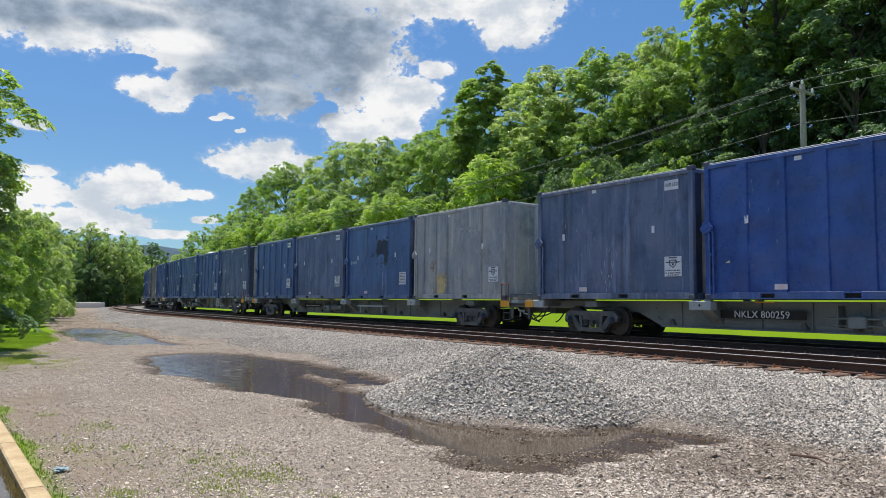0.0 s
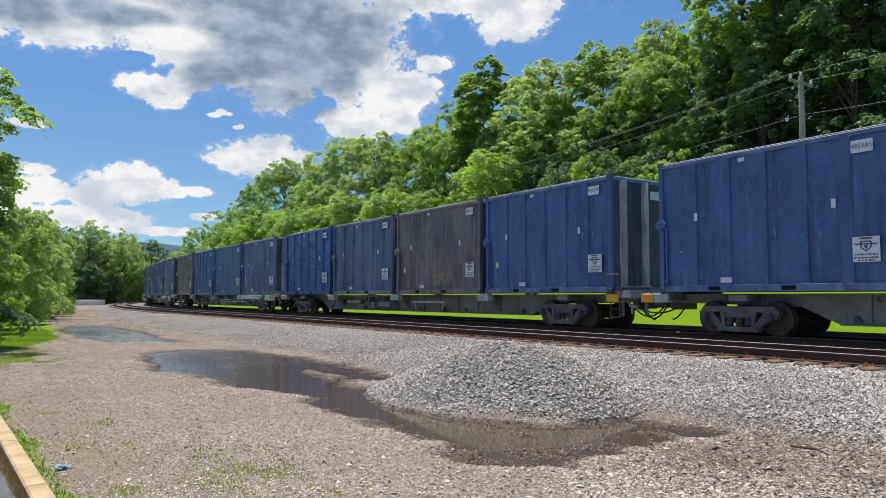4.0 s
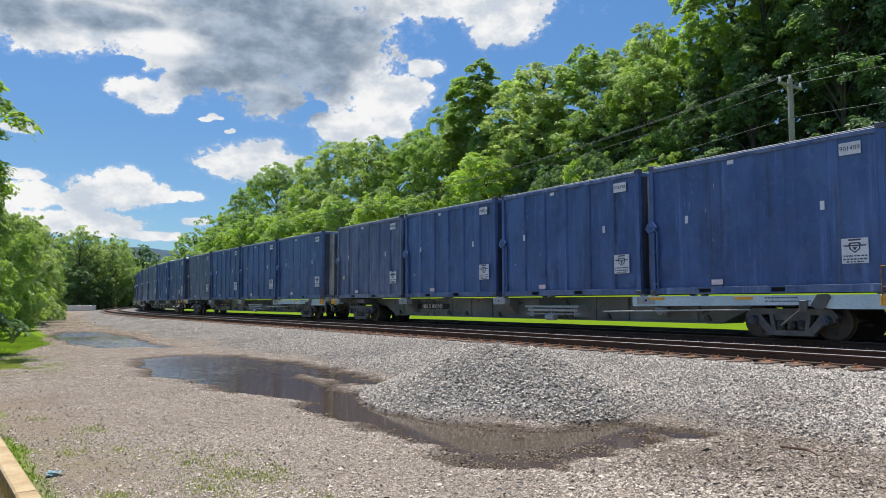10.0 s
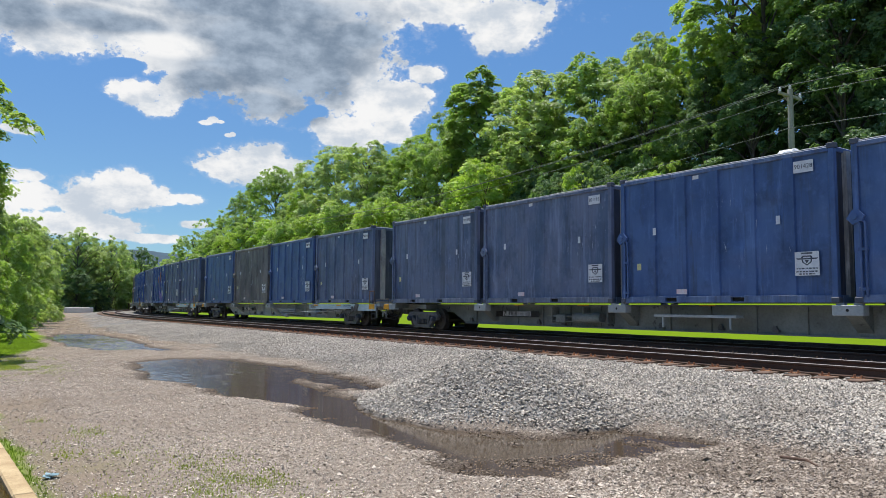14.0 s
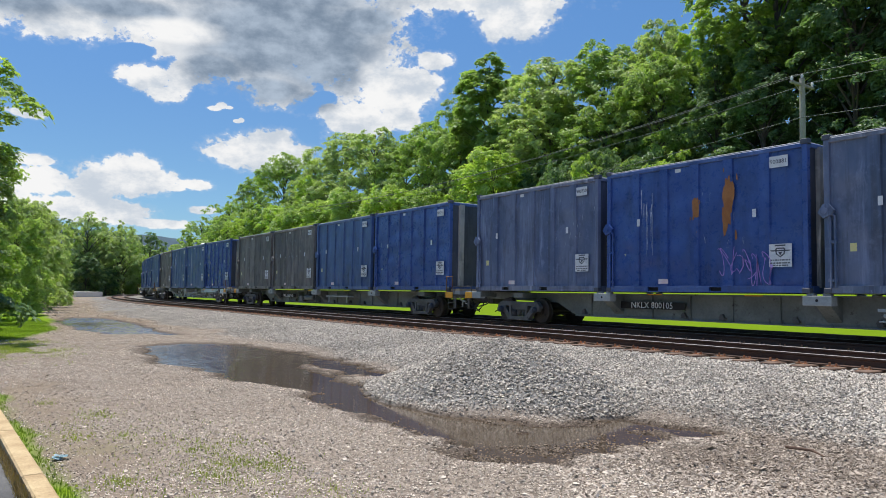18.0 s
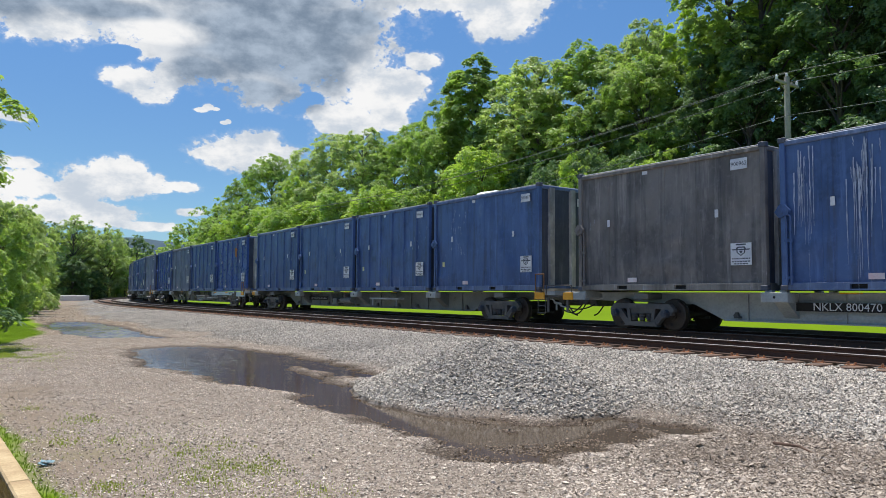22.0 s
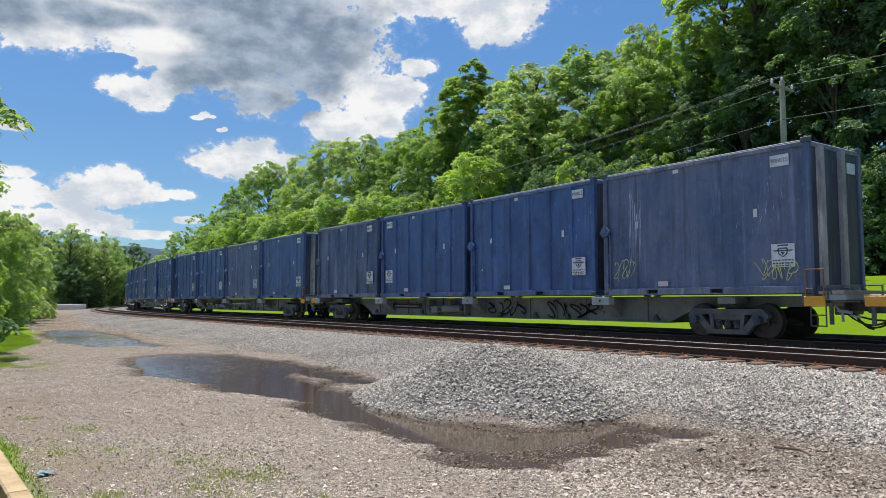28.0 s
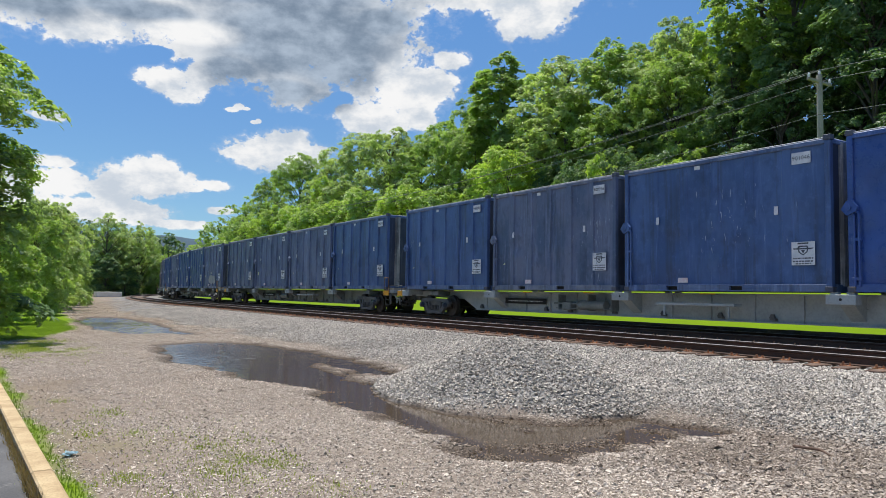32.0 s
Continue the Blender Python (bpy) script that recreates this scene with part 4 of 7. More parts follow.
def letters(text, size):
    key = "text_" + text + str(size)
    if key not in CACHE:
        cu = bpy.data.curves.new("lettering", "FONT")
        cu.body, cu.size, cu.align_x, cu.align_y, cu.extrude = text, size, "CENTER", "CENTER", 0.0015
        cu.resolution_u = 2
        ob = bpy.data.objects.new("lettering", cu)
        me = bpy.data.meshes.new_from_object(ob)
        bpy.data.objects.remove(ob)
        me.transform(Matrix.Rotation(radians(90), 4, "X"))
        me.materials.append(M_INK)
        CACHE[key] = me
    return CACHE[key]


RIBS = (-1.98, -0.99, 0.0, 0.99, 1.98)


def body_bm(kind, seed):
    """The steel shell, one skin: its plan outline with the ribs pressed out, drawn up to the top rail, the panels between them dented."""
    deep = {"ribbed": 0.058, "soft": 0.022, "flat": 0.010, "gray": 0.050}[kind]
    wide = {"ribbed": 0.13, "soft": 0.11, "flat": 0.04, "gray": 0.0}[kind]
    if kind == "gray":
        spans = [(-2.9, -2.3), (-2.2, -1.42), (-1.32, -0.62), (0.35, 1.65), (1.75, 2.9)]
    else:
        spans = [(x - wide, x + wide) for x in (RIBS if kind != "flat" else (-1.0, 1.0))]
    side, last = [], -3.0
    for a, b in spans + [(3.0, 3.0)]:
        cuts = max(1, round((a - 0.02 - last) / 0.14))
        side += [(last + (a - 0.02 - last) * i / cuts, 1.168) for i in range(1, cuts)]
        if a < 3.0:
            side += [(a - 0.02, 1.168), (a, 1.168 + deep), (b, 1.168 + deep), (b + 0.02, 1.168)]
            last = b + 0.02
    ends = []
    for y in (-0.66, 0.30):
        ends += [(3.0, y - 0.13), (3.085, y - 0.10), (3.085, y + 0.10), (3.0, y + 0.13)]
    plan = [(-3.0, -1.168)] + [(x, -y) for x, y in side] + [(3.0, -1.168)] + ends + [(3.0, 1.168)] + [(x, y) for x, y in reversed(side)] + [(-3.0, 1.168)]
    rnd = random.Random(seed * 11 + len(kind))
    dents = [(rnd.uniform(-2.8, 2.8), rnd.uniform(0.4, 3.1), rnd.uniform(0.18, 0.42), rnd.uniform(0.08, 0.26), rnd.uniform(-0.055, 0.02), rnd.uniform(-0.25, 0.25)) for i in range(28)]

    def press(x, y, z):
        """How far the side is pushed out at x, z; the rims and ribs stay stiff."""
        stiff = 0.25 if abs(y) > 1.17 else 1.0
        rim = min(1.0, (3.40 - z) / 0.25, (z - 0.13) / 0.25, (3.0 - abs(x)) / 0.15)
        bulge = sum(h * math.exp(-((x - cx + lean * (z - cz)) / rx) ** 2 - ((z - cz) / rz) ** 2) for cx, cz, rx, rz, h, lean in dents)
        return max(-0.06, min(bulge, 0.02)) * stiff * max(rim, 0)

    bm = bmesh.new()
    levels = [0.13 + 3.27 * i / 20 for i in range(21)]
    rows = [[bm.verts.new((x, y + math.copysign(press(x, y, z), y) if abs(y) > 1.1 and abs(x) < 2.999 else y, z)) for x, y in plan] for z in levels]
    bm.faces.new(rows[0][::-1])
    bm.faces.new(rows[-1])
    for lo, hi in zip(rows, rows[1:]):
        for i in range(len(plan)):
            j = (i + 1) % len(plan)
            f = bm.faces.new((lo[i], lo[j], hi[j], hi[i]))
            f.smooth = True
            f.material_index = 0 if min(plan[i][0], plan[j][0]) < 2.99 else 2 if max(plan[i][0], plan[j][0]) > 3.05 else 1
    return bm


def body_mesh(kind, seed, mats):
    key = "body_%s_%d" % (kind, seed)
    if key not in CACHE:
        CACHE[key] = to_mesh("body", body_bm(kind, seed), mats)
        CACHE[key].set_sharp_from_angle(angle=radians(28))
    return CACHE[key]


def hatch_bm():
    return box(box(bmesh.new(), 0.40, 1.60, -1.236, -1.22, 0.2, 2.5, 0.006), 0.30, 1.35, -1.245, -1.19, 2.62, 2.70)


POCKETS = (-1.35, 0.62)


def rail_bm():
    """Bottom frame with the fork pockets left open on the long sides."""
    bm = bmesh.new()
    cuts = [-2.93]
    for p in POCKETS:
        cuts += [p - 0.18, p + 0.18]
    cuts.append(2.93)
    for sgn in (-1, 1):
        y0, y1 = sorted((sgn * 1.02, sgn * C_WIDE))
        for a, b in zip(cuts[::2], cuts[1::2]):
            box(bm, a, b, y0, y1, 0.0, 0.17, 0.006)
        for p in POCKETS:
            box(bm, p - 0.18, p + 0.18, y0, y1, 0.135, 0.17)
            box(bm, p - 0.18, p + 0.18, y0, y1, 0.0, 0.03)
    for x in (-3.045, 2.905):
        box(bm, x, x + 0.14, -1.02, 1.02, 0.0, 0.17, 0.006)
    return bm


def top_bm():
    bm = bmesh.new()
    for sgn in (-1, 1):
        y0, y1 = sorted((sgn * 1.13, sgn * C_WIDE))
        box(bm, -2.93, 2.93, y0, y1, 3.35, 3.455, 0.012)
    for x in (-3.045, 2.925):
        box(bm, x, x + 0.12, -1.13, 1.13, 3.35, 3.455, 0.012)
    return bm


def cover_bm():
    """The sheet over the open top, sagging a little between its bows."""
    bm = bmesh.new()
    box(bm, -2.98, 2.98, -1.222, 1.222, 3.455, 3.492, 0.012)
    return bm


def latch_bm():
    """Door lock on the rear edge of the long side: a broad knob at half height and two bars down to the sill."""
    bm = bmesh.new()
    for x, top in ((-2.90, 1.62), (-2.80, 1.70)):
        rod(bm, (x, -1.25, 0.12), (x, -1.25, top), 0.026, seg=8)
        rod(bm, (x, -1.25, top), (-2.98, -1.265, 1.84), 0.026, seg=8)
    slab(bm, [(-3.16, 1.80), (-3.04, 1.98), (-2.92, 1.98), (-2.80, 1.84), (-2.84, 1.74), (-3.04, 1.66)], -1.30, -1.22)
    rod(bm, (-3.0, -1.33, 1.83), (-3.0, -1.29, 1.83), 0.07, seg=10)
    for z in (0.25, 1.1):
        box(bm, -2.96, -2.76, -1.265, -1.22, z, z + 0.07, 0.006)
    return bm


def shield_bm():
    """A ring in the outline of a shield, with a bar across it and wings."""
    bm = bmesh.new()
    rim = [(-0.13, 0.09), (-0.10, 0.13), (0.10, 0.13), (0.13, 0.09), (0.11, -0.02), (0.0, -0.10), (-0.11, -0.02)]
    for i in range(7):
        (xa, za), (xb, zb) = rim[i], rim[(i + 1) % 7]
        slab(bm, [(xa, za), (xb, zb), (xb * 0.74, 0.02 + (zb - 0.02) * 0.74), (xa * 0.74, 0.02 + (za - 0.02) * 0.74)], -0.002, 0)
    slab(bm, [(-0.25, 0.075), (0.25, 0.075), (0.22, 0.045), (-0.22, 0.045)], -0.0025, 0)
    slab(bm, [(-0.13, 0.20), (0.13, 0.20), (0.13, 0.165), (-0.13, 0.165)], -0.002, 0)
    slab(bm, [(-0.05, 0.03), (0.05, 0.03), (0.0, -0.05)], -0.002, 0)
    return bm


def bars_bm(rows, seed=3, half=0.015):
    """Lines of writing too small to read."""
    rnd, bm = random.Random(seed), bmesh.new()
    for z, x0, x1 in rows:
        x = x0
        while x < x1:
            w = rnd.uniform(0.02, 0.07)
            box(bm, x, min(x + w, x1), -0.002, 0, z - half, z + half)
            x += w + rnd.uniform(0.012, 0.03)
    return bm


def plate_bm(w, h):
    return box(bmesh.new(), -w / 2, w / 2, -0.003, 0.003, -h / 2, h / 2)


def scribble_bm(seed, w, h, n=9, thick=0.022):
    """A spray-painted tag: looped and crossed strokes that spell nothing."""
    rnd, bm = random.Random(seed), bmesh.new()
    for i in range(n):
        cx = -w / 2 + w * (i + 0.5) / n
        a, b, turn, k, lean = w / n * rnd.uniform(0.45, 0.75), h / 2 * rnd.uniform(0.6, 1.05), rnd.uniform(0, 6.28), rnd.choice((1.0, 1.5, 2.0)), rnd.uniform(-0.3, 0.5)
        span, cz, fine = rnd.uniform(3.6, 6.6), rnd.uniform(-0.12, 0.12) * h, []
        for j in range(15):
            t = span * j / 14
            z = cz + b * math.sin(t + turn * 0.3)
            fine.append((cx + a * math.cos(k * t + turn) + lean * z, z))
        if rnd.random() < 0.6:
            fine.append((fine[-1][0] + rnd.uniform(-0.6, 1.2) * w / n, cz + b * rnd.uniform(-1.2, 1.2)))
        for (xa, za), (xb, zb) in zip(fine, fine[1:]):
            d = Vector((xb - xa, 0, zb - za))
            if d.length < 1e-4:
                continue
            m = Matrix.Translation(((xa + xb) / 2, 0, (za + zb) / 2)) @ d.to_track_quat("X", "Z").to_matrix().to_4x4()
            bmesh.ops.create_cube(bm, size=1.0, matrix=m @ Matrix.Diagonal((d.length + thick * 0.6, 0.003, thick * rnd.uniform(0.7, 1.3), 1)))
    return bm


def streak_bm(seed, w, h, n, thick=0.02, slant=0.0):
    """Scrapes and runs of paint: thin upright slivers of uneven length."""
    rnd, bm = random.Random(seed), bmesh.new()
    for i in range(n):
        x, top, long = rnd.gauss(0, w / 4), rnd.uniform(-h / 2, h / 2), rnd.uniform(0.02, 0.16) * h
        t, lean = thick * rnd.uniform(0.3, 1.2), slant + rnd.uniform(-0.25, 0.25)
        slab(bm, [(x, top), (x + t * 0.7, top - long * 0.15), (x + t + lean * long * 0.6, top - long * 0.6), (x + t * 0.4 + lean * long, top - long), (x - t * 0.2 + lean * long * 0.5, top - long * 0.5)], -0.002, 0)
        for j in range(2):
            u, v, q = x + rnd.gauss(0, 0.06), top - rnd.uniform(0, 0.25), thick * rnd.uniform(0.15, 0.45)
            slab(bm, [(u - q, v), (u, v + q * 1.4), (u + q, v + q * 0.2), (u + q * 0.3, v - q)], -0.002, 0)
    return bm


def drip_bm(seed, w, h, n):
    """Runs of paint from the top rail: long ragged slivers lying over one another."""
    rnd, bm = random.Random(seed), bmesh.new()
    for i in range(n):
        x, top = rnd.gauss(0, w / 4), h / 2 * rnd.uniform(0.3, 1.0)
        long, t, side, pts, drift = h * rnd.uniform(0.12, 0.95) ** 1.3, rnd.uniform(0.003, 0.016), [], [], 0.0
        for j in range(15):
            drift += rnd.gauss(0, 0.004)
            z, u = top - long * j / 14, x + drift
            k = t * (1 - 0.75 * j / 14) * rnd.uniform(0.5, 1.3)
            pts.append((u - k, z))
            side.append((u + k, z))
        slab(bm, pts + side[::-1], -0.002 - 0.0002 * i, 0)
    return bm


def blotch_bm(seed, w, h):
    """A stain with a wavering outline and a few spots round it."""
    rnd, bm = random.Random(seed), bmesh.new()
    for blob in range(10):
        k0 = 1.0 if blob == 0 else rnd.uniform(0.04, 0.22)
        cx, cz = (0, 0) if blob == 0 else (rnd.gauss(0, w * 0.40), rnd.gauss(0, h * 0.42))
        waves = [(m, rnd.uniform(0.03, 0.16) / (0.6 + 0.2 * m), rnd.uniform(0, 6.28)) for m in (2, 3, 5, 8, 11)]
        pts = []
        for i in range(36):
            a = i / 36 * 6.2832
            k = k0 * (0.85 + sum(g * math.sin(m * a + p) for m, g, p in waves))
            ca, sa = math.cos(a), math.sin(a)
            square = (abs(ca) ** 3 + abs(sa) ** 3) ** (-1 / 3)
            pts.append((cx + w / 2 * k * ca * square, cz + h / 2 * k * sa * square))
        slab(bm, pts, -0.002 - 0.0003 * blob, 0)
    return bm


# what sets single containers apart: car, place on it, then shape, seed, x, z, width, height, strokes, paint
MARKS = (
    (16, 0, "tag", 3, -2.3, 0.68, 0.75, 0.55, 5, "lime"), (16, 0, "tag", 4, 2.2, 0.58, 1.0, 0.5, 7, "lime"), (16, 0, "drip", 5, -1.9, 1.9, 0.6, 2.2, 14, "chalk"), (16, 0, "run", 6, 1.9, 2.5, 0.7, 1.2, 7, "chalk"),
    (8, 0, "tag", 8, 1.35, 0.62, 0.62, 0.42, 6, "white"), (8, 0, "tag", 9, 2.35, 0.45, 0.5, 0.22, 6, "white"), (8, 0, "blotch", 10, -0.2, 2.15, 0.22, 0.34, 0, "rust"),
    (5, 0, "drip", 11, 0.55, 2.1, 0.25, 2.6, 9, "red"), (5, 0, "blotch", 12, 1.05, 0.75, 0.16, 0.9, 0, "red"), (5, 0, "run", 13, 1.0, 2.2, 0.5, 1.8, 10, "chalk"),
    (10, 2, "tag", 14, 1.25, 0.72, 1.1, 0.75, 6, "purple"), (10, 2, "tag", 44, 1.9, 0.6, 0.5, 0.9, 4, "purple"), (10, 2, "blotch", 15, 1.0, 2.25, 0.34, 1.5, 0, "rust"), (10, 2, "blotch", 45, 0.05, 2.2, 0.24, 0.6, 0, "rust"), (10, 2, "drip", 16, -1.6, 1.9, 0.5, 2.0, 12, "chalk"),
    (12, 1, "drip", 17, -1.25, 1.8, 0.18, 3.0, 16, "chalk"), (12, 2, "drip", 18, -1.2, 1.8, 0.5, 3.0, 30, "chalk"), (12, 2, "drip", 19, -2.5, 1.8, 0.4, 3.0, 14, "chalk"),
    (14, 0, "blotch", 20, 0.95, 2.55, 0.55, 0.62, 0, "rust"), (18, 1, "run", 21, 0.2, 1.9, 1.2, 1.6, 16, "chalk"), (18, 2, "run", 22, 2.3, 1.4, 0.5, 1.8, 14, "chalk"),
    (13, 0, "run", 23, -1.5, 2.3, 0.9, 1.6, 18, "chalk"), (9, 1, "run", 24, 1.7, 1.9, 0.7, 1.6, 12, "chalk"), (9, 2, "run", 25, 0.3, 2.1, 0.4, 1.9, 8, "chalk"), (9, 2, "run", 26, -0.9, 0.5, 0.5, 0.7, 8, "chalk"),
    (1, 0, "blotch", 27, -1.0, 0.55, 0.75, 0.75, 0, "ochre"), (1, 0, "tag", 28, -1.6, 1.3, 0.3, 0.5, 3, "rust"), (15, 1, "tag", 29, 0.4, 0.62, 0.5, 0.5, 5, "lime"), (0, 3, "run", 30, 0.1, 1.1, 0.6, 1.6, 16, "chalk"),
    (1, 1, "blotch", 51, 0.55, 2.15, 1.25, 1.25, 0, "soot"), (1, 1, "drip", 52, 0.62, 0.95, 0.05, 1.6, 5, "chalk"), (1, 1, "run", 53, 0.8, 2.7, 0.7, 0.5, 6, "chalk"), (1, 0, "tag", 54, -0.95, 0.85, 0.95, 0.4, 7, "ochre"),
    (2, 1, "tag", 55, 0.55, 0.60, 0.5, 0.45, 4, "mist"), (5, 2, "blotch", 56, 1.3, 1.7, 0.55, 2.4, 0, "soot"), (5, 2, "run", 57, -0.9, 1.3, 2.2, 2.0, 30, "chalk"), (3, 2, "tag", 58, -2.2, 2.1, 0.8, 0.25, 2, "red"), (3, 2, "tag", 59, -2.3, 0.75, 0.9, 0.35, 3, "red"), (3, 2, "drip", 60, -1.6, 1.7, 0.4, 0.6, 7, "chalk"),
    (2, 0, "run", 31, -0.2, 1.5, 1.4, 2.0, 14, "chalk"), (4, 0, "run", 32, -1.4, 2.2, 0.2, 1.8, 9, "chalk"), (7, 0, "run", 33, -1.6, 1.6, 1.6, 1.6, 18, "chalk"), (5, 3, "blotch", 34, -0.4, 2.6, 0.9, 0.8, 0, "rust"), (5, 3, "blotch", 35, 0.6, 1.3, 0.6, 1.5, 0, "rust"),
    (5, 2, "run", 36, -1.4, 1.2, 1.8, 1.8, 22, "chalk"), (18, 0, "run", 37, -1.2, 0.9, 1.5, 1.2, 24, "chalk"), (3, 1, "tag", 38, 0.4, 0.6, 1.2, 0.5, 7, "ochre"), (20, 0, "blotch", 39, 0.0, 0.7, 2.4, 0.8, 0, "mist"), (11, 2, "run", 40, 0.0, 2.4, 2.2, 1.2, 16, "chalk"),
)
SPRAY = {"lime": M_LIME, "white": M_WHITE, "red": M_RED, "purple": M_PURPLE, "chalk": M_CHALK, "rust": M_STAIN, "ochre": M_OCHRE, "mist": PAINT["gray"], "soot": M_SOOT}
MARK_LABEL = {"tag": "spray-painted scrawl", "run": "pale scrapes and chips", "drip": "long runs of spilt paint", "blotch": "stained patch"}


def mark_up(ob, n, k, kind):
    y = {"ribbed": -1.232, "soft": -1.208, "flat": -1.184, "gray": -1.224}[kind]
    for cn, ck, shape, seed, x, z, w, h, strokes, spray in MARKS:
        if (cn, ck) == (n, k):
            bm = scribble_bm(seed, w, h, strokes, 0.017) if shape == "tag" else drip_bm(seed, w, h, strokes) if shape == "drip" else streak_bm(seed, w, h, strokes) if shape == "run" else blotch_bm(seed, w, h)
            p = part({"tag": "graffiti", "run": "scrapes", "drip": "paint_run", "blotch": "stain"}[shape], bm, SPRAY[spray], ob, MARK_LABEL[shape])
            tagged(p, kind="stuff").matrix_basis = pose(x, y, z)


LOOKS = {
    "bright": "bright blue ribbed steel waste container on a flat car",
    "navy": "navy blue steel waste container on a flat car",
    "dark": "faded, scuffed dark blue steel waste container on a flat car",
    "slate": "weathered grey-blue steel waste container on a flat car",
    "charcoal": "weathered charcoal black steel waste container on a flat car",
    "gray": "light grey patched steel container with a small side door",
    "rusty": "rust-stained blue-brown steel waste container on a flat car",
}


def sticker(name, key, build, mat, ob, x, z, y=-1.232, label=""):
    p = part(name, shared(key, build, mat), None, ob, label)
    p.matrix_basis = pose(x, y, z)
    return p


def container(paint_key, number="", kind="ribbed", flipped=False, plain=False, notice=False):
    ob = tagged(new("waste_container"), LOOKS[paint_key], "container", "containers on the train")
    col = PAINT[paint_key]
    plain_end = kind == "gray"
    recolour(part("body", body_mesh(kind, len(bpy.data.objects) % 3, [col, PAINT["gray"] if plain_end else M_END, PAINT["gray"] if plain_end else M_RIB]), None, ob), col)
    recolour(part("bottom_frame", shared("bottom_frame", rail_bm, col), None, ob), WORN[paint_key])
    recolour(part("top_frame", shared("top_frame", top_bm, col), None, ob), WORN[paint_key])
    part("roof_cover", shared("roof_cover", cover_bm, M_CAP), None, ob, "grey roof sheet")
    for x in (-2.985, 2.985):
        for y in (-1.165, 1.165):
            p = part("corner_post", shared("corner_post", lambda: box(bmesh.new(), -0.065, 0.065, -0.07, 0.07, 0.11, 3.42, 0.012), col), None, ob)
            p.matrix_basis = pose(x, y, 0)
            recolour(p, col)
            for z in (-0.004, 3.42):
                c = part("corner_casting", shared("corner_casting", lambda: box(bmesh.new(), -0.09, 0.09, -0.082, 0.082, 0, 0.12, 0.01), M_TRIM), None, ob)
                c.matrix_basis = pose(x, y, z)
    for p in POCKETS:
        # a black block fills each pocket, standing for the shade inside
        q = part("fork_pocket", shared("fork_pocket", lambda: box(bmesh.new(), -0.18, 0.18, -0.1, 0.9, 0.03, 0.135), M_BLACK), None, ob, "fork pocket filled black for its inner shade")
        q.matrix_basis = pose(p, -1.05, 0)
    if kind == "gray":
        part("side_door", shared("side_door", hatch_bm, col), None, ob, "small grey side door")
    recolour(part("door_latch", shared("door_latch", latch_bm, col), None, ob, "locking bar with a broad knob"), col)
    if plain:
        return ob
    f = -1 if flipped else 1
    face = {"ribbed": -1.230, "soft": -1.206, "flat": -1.182, "gray": -1.222}[kind]
    if number:
        pl = sticker("number_board", "number_board", lambda: plate_bm(0.46, 0.27), M_WHITE, ob, 2.36 * f, 3.10, face, "white number board")
        if number == "bars":
            t = tagged(part("small_print", shared("number_bars", lambda: bars_bm(((0.055, -0.17, 0.17), (-0.055, -0.19, 0.19)), 5, 0.042), M_INK), None, pl), kind="stuff")
        else:
            t = part("lettering", letters(number, 0.145), None, pl)
        t.matrix_basis = pose(0, -0.005, 0)
        q = part("number_board", shared("end_board", lambda: box(bmesh.new(), -0.003, 0.003, -0.2, 0.2, -0.13, 0.13), M_WHITE), None, ob)
        q.matrix_basis = pose(3.05, 0.72, 3.0)
    board = sticker("company_board", "company_board", lambda: plate_bm(0.56, 0.54), M_WHITE, ob, 2.38 * f, 0.88, face, "white square sign with lines of dark print" if notice else "white square sign with a dark shield")
    if notice:
        w = part("small_print", shared("notice_print", lambda: bars_bm(tuple((0.2 - 0.065 * i, -0.24, 0.24 - 0.05 * (i % 3 == 2)) for i in range(7)), 9), M_INK), None, board)
    else:
        part("shield", shared("shield", shield_bm, M_INK), None, board).matrix_basis = pose(0, -0.004, 0.05)
        w = part("small_print", shared("small_print", lambda: bars_bm(((-0.11, -0.24, 0.24), (-0.18, -0.25, 0.25), (-0.235, -0.18, 0.18))), M_INK), None, board)
    tagged(w, kind="stuff").matrix_basis = pose(0, -0.004, 0)
    if kind != "gray":
        v = len(bpy.data.objects) % 4
        p = part("scrapes", shared("flakes_%d" % v, lambda: streak_bm(60 + v, 1.0 + v * 0.5, 1.6, 5 + 2 * v, 0.012), M_CHALK), None, ob, "chips of missing paint")
        tagged(p, kind="stuff").matrix_basis = pose((-2.3, -1.2, 0.9, 1.9)[v], face, (2.5, 2.2, 1.9, 2.3)[v])
    for x, z in ((-1.86, 1.95), (1.72, 1.93)):
        sticker("placard", "placard", lambda: plate_bm(0.10, 0.20), M_WHITE, ob, x, z, face)
    sticker("caution_label", "caution_label", lambda: plate_bm(0.14, 0.18), M_YELLOW, ob, -2.45, 1.0, -1.173, "yellow and white label")
    sticker("data_label", "data_label", lambda: plate_bm(0.32, 0.13), M_PINK, ob, -1.0, 0.29, face, "red and white data label")
    sticker("top_label", "top_label", lambda: plate_bm(0.18, 0.10), M_WHITE, ob, -0.55, 3.27, -1.173)
    return ob


